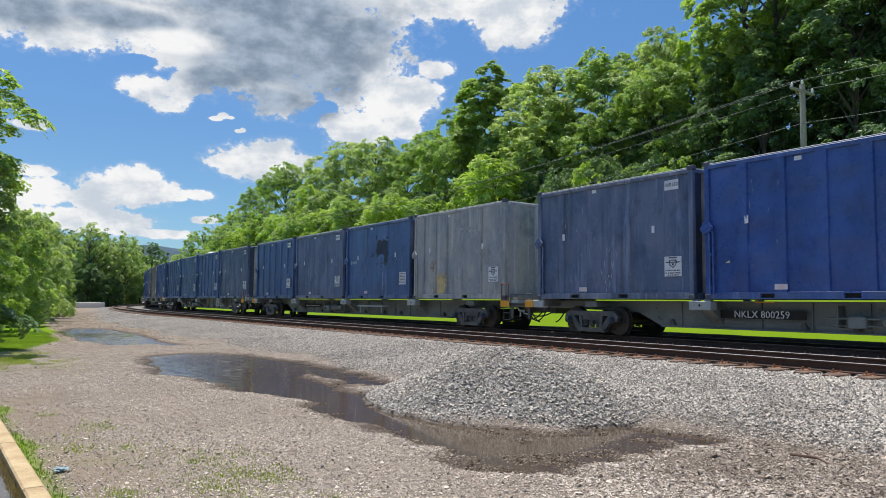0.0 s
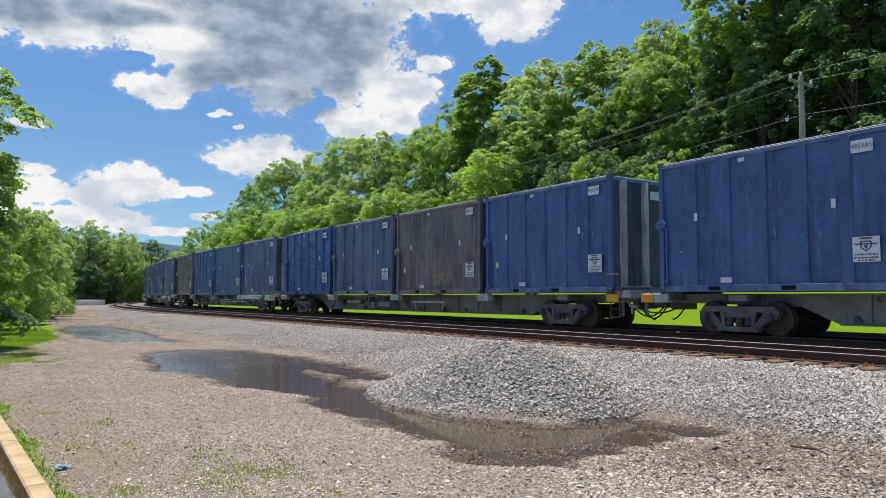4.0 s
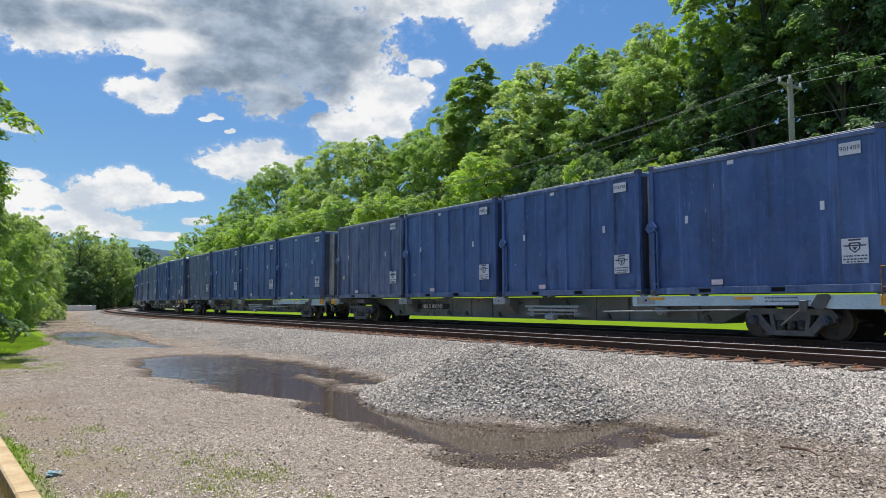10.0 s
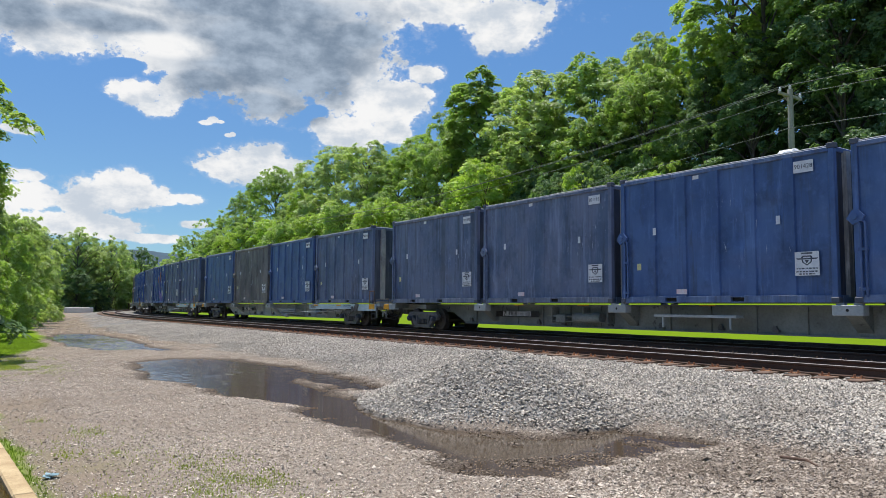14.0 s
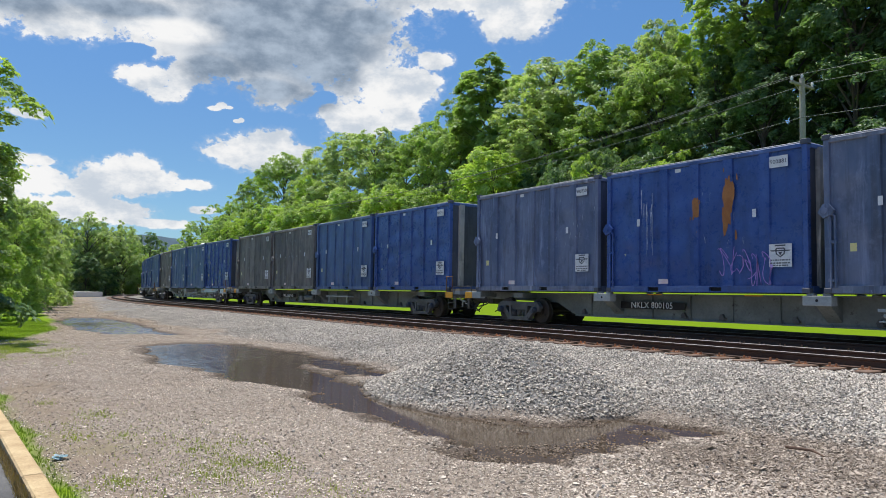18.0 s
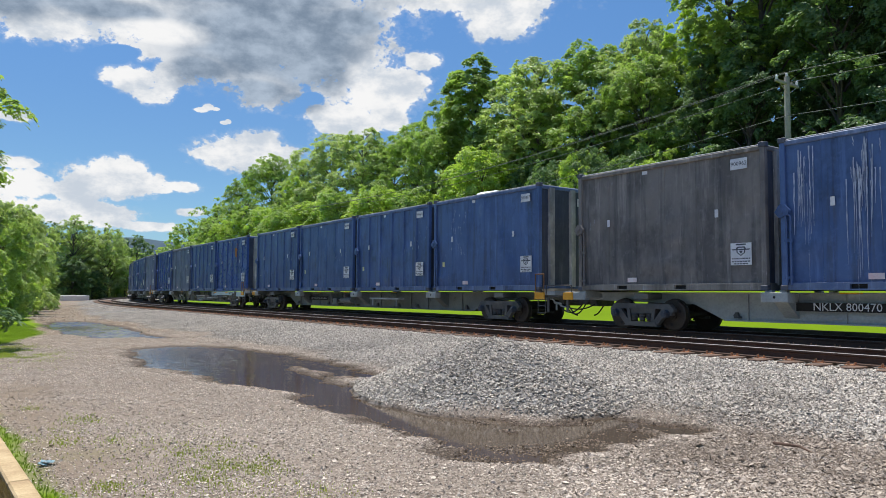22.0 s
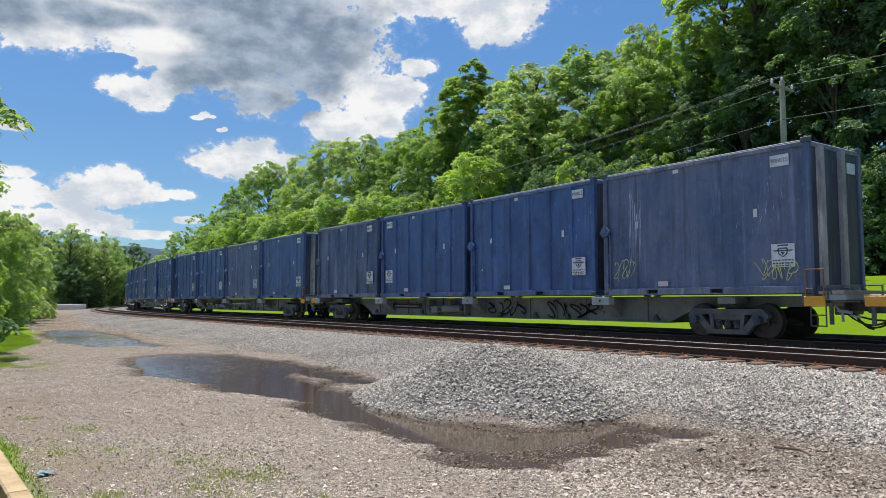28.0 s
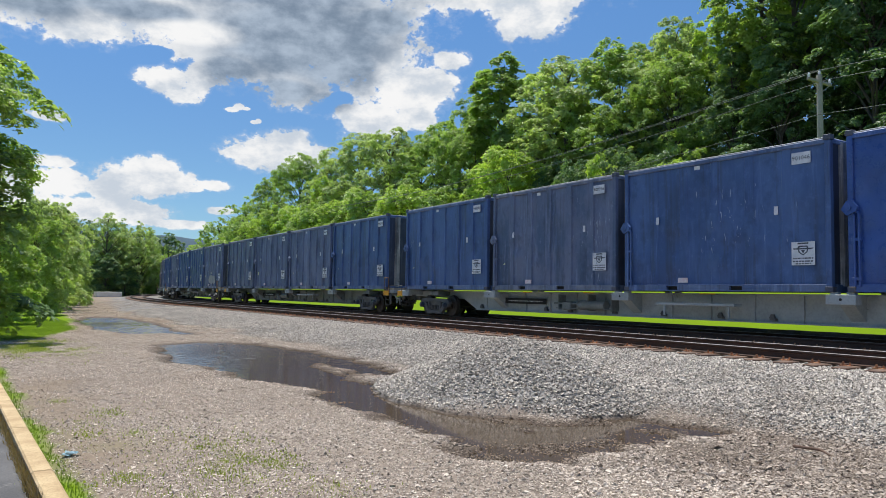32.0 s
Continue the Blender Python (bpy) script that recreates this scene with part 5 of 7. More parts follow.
# ---- flat cars ----
def spine_bm():
    bm = bmesh.new()
    out = [(-13.05, 0.80), (-9.2, 0.72), (-8.3, 0.32), (8.3, 0.32), (9.2, 0.72), (13.05, 0.80), (13.05, 1.03), (-13.05, 1.03)]
    slab(bm, out, -0.48, 0.48)
    # flanges along the top and bottom edges, web stiffeners
    box(bm, -13.0, 13.0, -0.60, 0.60, 1.00, 1.035)
    box(bm, -8.25, 8.25, -0.58, 0.58, 0.305, 0.335)
    for x in (-7.6, -5.2, -3.9, -2.6, -1.3, 1.3, 2.6, 3.9, 5.2, 7.6):
        box(bm, x - 0.012, x + 0.012, -0.53, 0.53, 0.335, 1.0)
    return bm


def arm_bm():
    """One tapered arm of a cross-bearer, from the spine out to a container pedestal."""
    bm = bmesh.new()
    vs = [(-0.48, 0.42), (-0.48, 1.02), (-1.0, 1.02), (-1.0, 0.82)]
    lo, hi = [bm.verts.new((-0.17, y, z)) for y, z in vs], [bm.verts.new((0.17, y, z)) for y, z in vs]
    bm.faces.new(lo)
    bm.faces.new(hi[::-1])
    for i in range(4):
        bm.faces.new((lo[i], hi[i], hi[(i + 1) % 4], lo[(i + 1) % 4]))
    return bm


def pedestal_bm():
    bm = bmesh.new()
    box(bm, -0.33, 0.33, -0.13, 0.13, 0.80, 1.03, 0.012)
    # black disc drawn in place of the shaded hole
    rod(bm, (0.0, -0.132, 0.92), (0.0, -0.10, 0.92), 0.035, seg=10, mat=1)
    for x in (-0.185, 0.185):
        box(bm, x - 0.09, x + 0.09, -0.06, 0.08, 1.03, 1.083, 0.008)
    return bm


def side_frame_bm():
    """Cast side frame: arched top chord, sloping legs, spring window, jaws over the bearings."""
    bm = bmesh.new()
    y0, y1 = -0.10, 0.06
    slab(bm, [(-1.10, 0.58), (-0.95, 0.72), (0.95, 0.72), (1.10, 0.58), (1.10, 0.50), (0.62, 0.58), (-0.62, 0.58), (-1.10, 0.50)], y0, y1)
    for s in (-1, 1):
        slab(bm, [(s * 0.98, 0.60), (s * 0.74, 0.60), (s * 0.34, 0.14), (s * 0.56, 0.14)], y0, y1)
        slab(bm, [(s * 0.50, 0.60), (s * 0.40, 0.60), (s * 0.34, 0.20), (s * 0.44, 0.20)], y0, y1)
        box(bm, s * 0.875 - 0.17, s * 0.875 + 0.17, y0, y1, 0.40, 0.60, 0.02)
    slab(bm, [(-0.58, 0.10), (0.58, 0.10), (0.50, 0.22), (-0.50, 0.22)], y0 - 0.02, y1 + 0.02)
    box(bm, -0.40, 0.40, -0.06, 0.1, 0.44, 0.60, 0.01)
    return bm


def springs_bm():
    bm = bmesh.new()
    n, last = 44, None
    for i in range(n + 1):
        a = i / n * 6.2832 * 5
        p = (0.075 * math.cos(a), 0.075 * math.sin(a), 0.23 + 0.20 * i / n)
        if last:
            rod(bm, last, p, 0.018, seg=4)
        last = p
    bmesh.ops.remove_doubles(bm, verts=bm.verts, dist=0.012)
    return bm


def wheelset_bm():
    """Two wheels on an axle that runs along y; treads, flanges and dished plates, shaded holes drawn as black discs."""
    bm = bmesh.new()
    rod(bm, (0, -1.05, 0), (0, 1.05, 0), 0.085, seg=12)
    for s in (-1, 1):
        rod(bm, (0, s * 0.69, 0), (0, s * 0.83, 0), 0.42, seg=36)
        rod(bm, (0, s * 0.685, 0), (0, s * 0.71, 0), 0.447, seg=36)
        rod(bm, (0, s * 0.83, 0), (0, s * 0.842, 0), 0.41, 0.38, seg=36)
        rod(bm, (0, s * 0.84, 0), (0, s * 0.88, 0), 0.15, seg=16)
        for k in range(3):
            a = k * 2.0944
            rod(bm, (0.26 * math.cos(a), s * 0.838, 0.26 * math.sin(a)), (0.26 * math.cos(a), s * 0.846, 0.26 * math.sin(a)), 0.045, seg=8, mat=1)
    return bm


def bolster_bm():
    bm = bmesh.new()
    box(bm, -0.20, 0.20, -0.95, 0.95, 0.40, 0.70, 0.02)
    rod(bm, (0, 0, 0.68), (0, 0, 0.82), 0.22, seg=16)
    for s in (-1, 1):
        box(bm, -1.05, 1.05, s * 0.55 - 0.04, s * 0.55 + 0.04, 0.30, 0.38)
    return bm


def caps_bm():
    bm = bmesh.new()
    rod(bm, (0, -0.02, 0), (0, -0.17, 0), 0.115, 0.10, seg=14)
    rod(bm, (0, -0.17, 0), (0, -0.20, 0), 0.06, seg=8)
    return bm


WHEELSETS = []


def bogie(car, x):
    b = part("bogie", shared("bolster", bolster_bm, M_IRON), None, car, "black cast-iron truck")
    b.matrix_basis = pose(x, 0, 0)
    for s in (-1, 1):
        f = part("side_frame", shared("side_frame", side_frame_bm, M_IRON), None, b)
        f.matrix_basis = pose(0, s * 1.0, 0, 0, 0, 0 if s < 0 else 180)
        for x in (-0.25, 0.0, 0.25):
            p = part("coil_spring", shared("spring", springs_bm, M_IRON), None, b)
            p.matrix_basis = pose(x, s * 1.03, 0)
    for a in (-0.875, 0.875):
        w = part("wheelset", shared("wheelset", wheelset_bm, [M_WHEEL, M_BLACK], False), None, b, "brown steel wheels on an axle")
        w.matrix_basis = pose(a, 0, 0.42)
        WHEELSETS.append((w, a))
        c = part("bearing_cap", shared("bearing_cap", caps_bm, M_CAP_BLUE), None, b, "bluish bearing cap")
        c.matrix_basis = pose(a, -1.06, 0.45)
    return b


def handrail_bm():
    bm = bmesh.new()
    for x in (12.62, 13.02):
        rod(bm, (x, -1.27, 0.85), (x, -1.27, 1.62), 0.016, seg=6)
    rod(bm, (12.60, -1.27, 1.61), (13.04, -1.27, 1.61), 0.016, seg=6)
    return bm


def stirrup_bm():
    bm = bmesh.new()
    for x in (12.68, 13.02):
        rod(bm, (x, -1.2, 0.85), (x, -1.2, 0.36), 0.016, seg=6)
    rod(bm, (12.67, -1.2, 0.36), (13.03, -1.2, 0.36), 0.016, seg=6)
    rod(bm, (12.67, -1.2, 0.6), (13.03, -1.2, 0.6), 0.014, seg=6)
    return bm


def coupler_bm():
    bm = bmesh.new()
    box(bm, 12.9, 13.45, -0.10, 0.10, 0.68, 0.88, 0.02)
    box(bm, 13.40, 13.66, -0.17, 0.15, 0.64, 0.92, 0.03)
    box(bm, 12.8, 13.06, -0.42, 0.42, 0.60, 0.98, 0.02)
    return bm


def hose_bm(sgn):
    bm = bmesh.new()
    last = None
    for i in range(9):
        t = i / 8
        p = (13.1 + 0.52 * t, -0.42 + 0.06 * sgn, 0.72 - 0.42 * math.sin(t * math.pi / 2) ** 1.2)
        if last:
            rod(bm, last, p, 0.024, seg=6)
        last = p
    bmesh.ops.remove_doubles(bm, verts=bm.verts, dist=0.02)
    return bm


def reservoir_bm():
    bm = bmesh.new()
    rod(bm, (-0.6, -0.72, 0.62), (0.55, -0.72, 0.62), 0.15, seg=14)
    rod(bm, (-1.8, -0.76, 0.66), (-0.6, -0.74, 0.66), 0.03, seg=6)
    rod(bm, (-1.7, -0.78, 0.50), (0.9, -0.78, 0.50), 0.016, seg=6)
    box(bm, -1.35, -0.95, -0.85, -0.55, 0.44, 0.72, 0.03)
    for x in (-1.6, -0.2, 0.8):
        box(bm, x, x + 0.04, -0.80, -0.45, 0.45, 0.95)
    return bm


def handbrake_bm():
    bm = bmesh.new()
    rod(bm, (4.9, -1.24, 0.60), (9.6, -1.24, 0.69), 0.018, seg=6)
    rod(bm, (1.3, -1.0, 0.62), (3.6, -1.0, 0.62), 0.045, seg=8)
    rod(bm, (1.2, -1.0, 0.50), (3.7, -1.0, 0.50), 0.02, seg=6)
    rod(bm, (2.2, -1.0, 0.40), (2.6, -1.0, 0.40), 0.11, seg=10)
    for x in (1.5, 2.4, 3.5):
        box(bm, x, x + 0.05, -1.02, -0.45, 0.42, 0.72)
    return bm


def lever_bm():
    bm = bmesh.new()
    slab(bm, [(11.12, 0.80), (11.24, 0.72), (11.42, 0.72), (11.56, 0.98), (11.52, 1.05), (11.28, 1.04)], -1.31, -1.26)
    rod(bm, (10.42, -1.3, 0.34), (10.95, -1.3, 0.74), 0.026, seg=8)
    box(bm, 10.86, 11.04, -1.33, -1.26, 0.66, 0.92, 0.02)
    return bm


def valve_bm():
    """Brake valve hung under the sill: a lumpy casting with flanges."""
    bm = bmesh.new()
    rod(bm, (6.75, -1.12, 0.66), (7.12, -1.12, 0.62), 0.12, 0.10, seg=12)
    rod(bm, (6.92, -1.24, 0.62), (6.92, -1.0, 0.62), 0.11, seg=12)
    box(bm, 6.80, 7.06, -1.16, -1.02, 0.66, 0.80, 0.02)
    rod(bm, (7.1, -1.12, 0.62), (7.2, -1.12, 0.70), 0.03, seg=6)
    return bm


def shelf_bm():
    """Long step shelf under the side with its two hangers."""
    bm = bmesh.new()
    box(bm, 1.2, 3.7, -1.08, -0.75, 0.70, 0.77, 0.008)
    for x in (1.45, 3.5):
        box(bm, x, x + 0.04, -1.06, -1.02, 0.42, 0.70)
    return bm


def crossover_bm():
    bm = bmesh.new()
    rod(bm, (13.06, -1.22, 1.24), (14.22, -1.22, 1.24), 0.018, seg=6)
    for x in (13.08, 14.20):
        rod(bm, (x, -1.22, 0.95), (x, -1.22, 1.24), 0.018, seg=6)
    rod(bm, (13.25, -1.22, 0.90), (13.75, -1.22, 0.90), 0.016, seg=6)
    return bm


def cock_bm():
    """Angle cock and glad hands of the brake pipe."""
    bm = bmesh.new()
    rod(bm, (13.12, -0.9, 0.70), (13.42, -0.9, 0.66), 0.035, seg=8)
    rod(bm, (13.22, -0.9, 0.66), (13.24, -0.92, 0.46), 0.03, seg=8)
    rod(bm, (13.16, -0.9, 0.70), (13.10, -0.98, 0.82), 0.022, seg=6)
    rod(bm, (13.38, -0.9, 0.60), (13.62, -0.9, 0.56), 0.022, seg=6)
    return bm


def sagging_hose(i, y, sag, x1):
    """A hose sagging between the cars."""
    key = "sagging_hose_%d" % i
    if key not in CACHE:
        CACHE[key] = tube("brake_hose", [(13.3 + (x1 - 13.3) * t, y, 0.66 - sag * 4 * t * (1 - t)) for t in (j / 12 for j in range(13))], 0.022, M_HOSE)
    return CACHE[key]


def lump_bm(seed):
    """Bunched sheeting: a low creased dome."""
    rnd, bm = random.Random(seed), bmesh.new()
    bmesh.ops.create_icosphere(bm, subdivisions=3, radius=1.0)
    ph = [rnd.uniform(0, 6.28) for i in range(3)]
    for v in bm.verts:
        k = 1 + 0.16 * math.sin(5 * v.co.x + ph[0]) * math.sin(4 * v.co.y + ph[1]) + 0.08 * math.sin(9 * v.co.x + 7 * v.co.y + ph[2])
        v.co = (v.co.x * 0.55 * k, v.co.y * 0.6 * k, max(v.co.z, -0.1) * 0.22 * k)
    return bm


def flat_car(kind, mat, look_label, mark="", tag=None):
    car = tagged(new("flat_car"), look_label, "railway car", "flat cars of the train")
    recolour(part("spine", shared("spine", spine_bm, mat), None, car), mat)
    for x in (-6.47, 0.0, 6.47):
        for s in (-1, 1):
            b = part("cross_arm", shared("cross_arm", arm_bm, mat), None, car)
            b.matrix_basis = pose(x, 0, 0, 0, 0, 0 if s < 0 else 180)
            recolour(b, mat)
            p = part("pedestal", shared("pedestal", pedestal_bm, [M_CAR_LIGHT, M_BLACK]), None, car, "grey container pedestal with a black disc for its hole")
            p.matrix_basis = pose(x, s * 1.12, 0, 0, 0, 0 if s < 0 else 180)
    for x in (-10.5, 10.5):
        bogie(car, x)
        b = part("body_bolster", shared("body_bolster", lambda: box(bmesh.new(), -0.25, 0.25, -1.1, 1.1, 0.84, 1.02, 0.02), mat), None, car)
        b.matrix_basis = pose(x, 0, 0)
    for x in (-12.62, 12.62):
        b = part("end_bolster", shared("end_bolster", lambda: box(bmesh.new(), -0.14, 0.14, -1.2, 1.2, 0.86, 1.082, 0.015), mat), None, car)
        b.matrix_basis = pose(x, 0, 0)
        recolour(b, mat)
    part("platform", shared("platform", lambda: box(box(bmesh.new(), 12.86, 13.12, -1.2, 1.2, 1.06, 1.13, 0.008), 13.15, 13.42, -1.2, 1.2, 1.06, 1.15, 0.008), M_PLANK), None, car, "weathered plank crossover platform")
    part("end_sill", shared("end_sill", lambda: box(bmesh.new(), 12.95, 13.46, -1.2, 1.2, 0.93, 1.055, 0.01), M_CAR_LIGHT), None, car)
    part("end_plate", shared("end_plate", lambda: box(bmesh.new(), 12.58, 13.04, -1.285, -1.24, 0.80, 1.02, 0.008), M_ORANGE), None, car, "orange end plate")
    part("end_plate", shared("rear_plate", lambda: box(bmesh.new(), -13.42, -13.0, -1.245, -1.2, 0.80, 1.02, 0.008), M_ORANGE), None, car, "orange end plate")
    part("rear_bracket", shared("rear_bracket", lambda: box(box(bmesh.new(), -12.98, -12.5, -1.24, -1.0, 0.80, 1.03, 0.01), -13.46, -12.95, -1.2, 1.2, 0.93, 1.05, 0.01), M_CAR_LIGHT), None, car)
    part("handrail", shared("handrail", handrail_bm, M_RUST_ROD), None, car, "rusty handrail loop")
    part("stirrup_step", shared("stirrup", stirrup_bm, M_IRON), None, car)
    part("crossover_rail", shared("crossover", crossover_bm, M_IRON), None, car)
    part("angle_cock", shared("angle_cock", cock_bm, M_CAR_LIGHT), None, car, "grey metal brake pipe cock")
    for i, (y, sag, x1) in enumerate(((-0.9, 0.26, 14.35), (-0.75, 0.16, 14.7), (-0.6, 0.32, 14.2))):
        part("brake_hose", sagging_hose(i, y, sag, x1), None, car)
    for x in (13.08, 13.95):
        part("hanger", shared("hanger", lambda: box(bmesh.new(), 0, 0.09, -1.2, -1.15, 0.40, 0.86, 0.01), M_IRON), None, car).matrix_basis = pose(x, 0, 0)
    if not tag:
        part("step_shelf", shared("shelf", shelf_bm, M_CAR_PALE if kind == "sill" else M_CAR_LIGHT), None, car)
    for turn in (0, 180):
        for name, key, build, m in (("coupler", "coupler", coupler_bm, M_IRON), ("air_hose", "hose", lambda: hose_bm(1), M_HOSE)):
            p = part(name, shared(key + str(turn), build, m), None, car)
            p.matrix_basis = pose(0, 0, 0, 0, 0, turn)
    if kind == "sill":
        p = part("side_sill", shared("side_sill", lambda: slab(bmesh.new(), [(6.0, 0.76), (10.9, 0.80), (11.6, 0.72), (13.1, 0.72), (13.1, 1.03), (6.0, 1.03)], -1.25, -1.19), M_CAR_PALE), None, car, "pale blue-grey side sill")
        if mat is M_CAR_LIGHT:
            recolour(p, M_CAR_PALE)
        for x in (6.6, 9.2):
            q = part("reflector", shared("reflector", lambda: box(bmesh.new(), 0, 0.5, -1.256, -1.25, 0.93, 1.0), M_ORANGE), None, car, "orange reflector strip")
            q.matrix_basis = pose(x, 0, 0)
        part("brake_lever", shared("lever", lever_bm, M_IRON), None, car)
        part("brake_rigging", shared("brake_rigging", handbrake_bm, M_CAR_LIGHT), None, car)
        part("brake_valve", shared("brake_valve", valve_bm, M_CAR_DARK), None, car)
        q = part("small_print", shared("sill_print", lambda: bars_bm(((0.05, 0, 0.8), (-0.03, 0, 1.1)), 5), M_INK), None, car)
        tagged(q, kind="stuff").matrix_basis = pose(10.0, -1.252, 0.92)
    else:
        part("brake_reservoir", shared("reservoir", reservoir_bm, M_CAR_DARK), None, car).matrix_basis = pose(-1.6, 0, 0)
    for x in (-5.3, -2.2, 2.3):
        q = part("reflector", shared("web_reflector", lambda: box(bmesh.new(), 0, 0.5, -0.606, -0.60, 1.002, 1.033), M_ORANGE), None, car, "orange reflector strip")
        q.matrix_basis = pose(x, 0, 0)
    for x in (-7.9, -4.1, -2.9, -0.9, 1.0, 2.9, 4.4, 7.9):
        part("tie_down_lug", shared("tie_down_lug", lambda: slab(slab(bmesh.new(), [(-0.09, 0.0), (0.07, 0.0), (0.02, 0.10), (-0.03, 0.10)], -0.56, -0.48), [(-0.05, -0.05), (0.10, -0.05), (0.10, 0.0), (-0.05, 0.0)], -0.585, -0.48), M_IRON), None, car).matrix_basis = pose(x, 0, 0.43)
    pl = part("mark_board", shared("mark_board", lambda: box(bmesh.new(), -1.15, 1.15, -0.492, -0.482, -0.10, 0.10), M_BLACK), None, car, "black board with white reporting mark")
    pl.matrix_basis = pose(-5.15, -0.12, 0.70)
    if mark:
        t = part("lettering", letters(mark, 0.255), None, pl)
        t.matrix_basis = pose(0, -0.496, 0)
        recolour(t, M_WHITE)
    else:
        t = part("small_print", shared("mark_bars", lambda: bars_bm(((0.0, -0.95, 0.95),), 8), M_WHITE), None, pl)
        tagged(t, kind="stuff").matrix_basis = pose(0, -0.494, 0)
    if tag:
        g = part("graffiti", shared("tag" + str(tag), lambda: scribble_bm(tag, 2.2, 0.50, 6, 0.055), M_WHITE if tag % 2 else M_BLACK), None, car, "spray-painted scrawl")
        g.matrix_basis = pose(4.6, -0.545, 0.66)
        if tag % 2 == 0:
            g = part("graffiti", shared("tag" + str(tag + 1), lambda: scribble_bm(tag + 1, 2.0, 0.50, 5, 0.055), M_BLACK), None, car, "black spray-painted scrawl")
            g.matrix_basis = pose(1.4, -0.545, 0.66)
    return car


# the train from its first seen car to its last: car kind, paint, mark, tag, then four containers from the front
D, L = M_CAR_DARK, M_CAR_LIGHT
TRAIN = (
    ("plain", D, "NKLX 800259", 0, ("dark", "900118"), ("navy", "901302"), ("bright", "901733"), ("dark", "000160", "soft")),
    ("plain", D, "", 0, ("gray", "", "gray"), ("navy", "", "flat"), ("slate", "900391", "soft"), ("navy", "901287")),
    ("plain", D, "NKLX 800185", 31, ("dark", "900630", "soft"), ("navy", "900697"), ("navy", "900046", "soft"), ("navy", "901683")),
    ("plain", D, "NKLX 800369", 0, ("navy", "901370"), ("charcoal", "900528", "soft"), ("dark", "900714"), ("bright", "901620")),
    ("sill", D, "", 0, ("dark", "900567", "soft"), ("navy", "310713", "flat"), ("navy", "900192"), ("charcoal", "900385", "soft")),
    ("sill", D, "NKLX 800009", 0, ("dark", "900497", "soft"), ("dark", "901054"), ("dark", "900166", "soft"), ("rusty", "", "flat")),
    ("sill", D, "NKLX 800249", 0, ("navy", "901489", "soft"), ("navy", "901478"), ("navy", "900826"), ("slate", "900260")),
    ("sill", D, "", 0, ("navy", "900017", "soft"), ("navy", "901103"), ("navy", "900881"), ("dark", "900948", "soft")),
    ("plain", D, "NKLX 800093", 0, ("navy", "901166", "soft"), ("navy", "901428"), ("dark", "901115", "soft"), ("dark", "901440", "soft")),
    ("sill", L, "NKLX 800332", 0, ("dark", "900196"), ("navy", "900742"), ("charcoal", "", "soft"), ("navy", "900645", "soft")),
    ("sill", D, "NKLX 800105", 0, ("dark", "", "ribbed"), ("dark", "900672"), ("bright", "900881"), ("slate", "900350")),
    ("plain", D, "NKLX 800180", 0, ("bright", "901741"), ("navy", "901190"), ("charcoal", "900429", "soft"), ("charcoal", "bars", "soft")),
    ("sill", L, "NKLX 800470", 0, ("bright", "901545"), ("navy", "900548", "soft"), ("navy", "900103", "soft"), ("charcoal", "900962", "soft")),
    ("plain", D, "", 0, ("navy", "901017", "soft"), ("navy", "901623"), ("navy", "900934", "soft"), ("navy", "900271")),
    ("sill", D, "NKLX 800192", 0, ("bright", "900859"), ("navy", "901560"), ("dark", "901077", "soft"), ("bright", "901748")),
    ("plain", D, "", 0, ("slate", "900887", "soft"), ("navy", "900316"), ("navy", "901402"), ("dark", "900037", "soft")),
    ("plain", D, "", 40, ("dark", "900025", "soft"), ("navy", "900023"), ("navy", "901537"), ("dark", "900619")),
    ("plain", D, "NKLX 800255", 0, ("navy", "900658", "soft"), ("slate", "900233", "soft"), ("navy", "901174"), ("navy", "901491")),
    ("plain", L, "", 0, ("bright", "901300", "soft"), ("navy", "901046", "soft"), ("dark", "900996"), ("navy", "900392")),
    ("plain", D, "", 0, ("navy", "901215"), ("slate", "900604"), ("slate", "900847"), ("dark", "901431")),
    ("plain", D, "", 0, ("slate", "900165"), ("navy", "900773"), ("navy", "901390"), ("slate", "900552")),
    ("sill", D, "", 0, ("navy", "900418"), ("dark", "900931"), ("charcoal", "900287"), ("navy", "901266")),
    ("plain", D, "", 0, ("dark", "900806"), ("slate", "900144"), ("navy", "901518"), ("navy", "900375")),
    ("plain", D, "", 0, ("navy", "901029"), ("navy", "900683"), ("slate", "900212"), ("dark", "901356")),
)
CAR_LABEL = {
    ("plain", D): "dark grey spine flat car with container pedestals and black trucks",
    ("sill", D): "dark grey flat car with a pale side sill at its front",
    ("plain", L): "light grey spine flat car with black trucks",
    ("sill", L): "light blue-grey flat car with side sill and brake rods",
}
MOVING = []                                  # thing, offset along the train, height
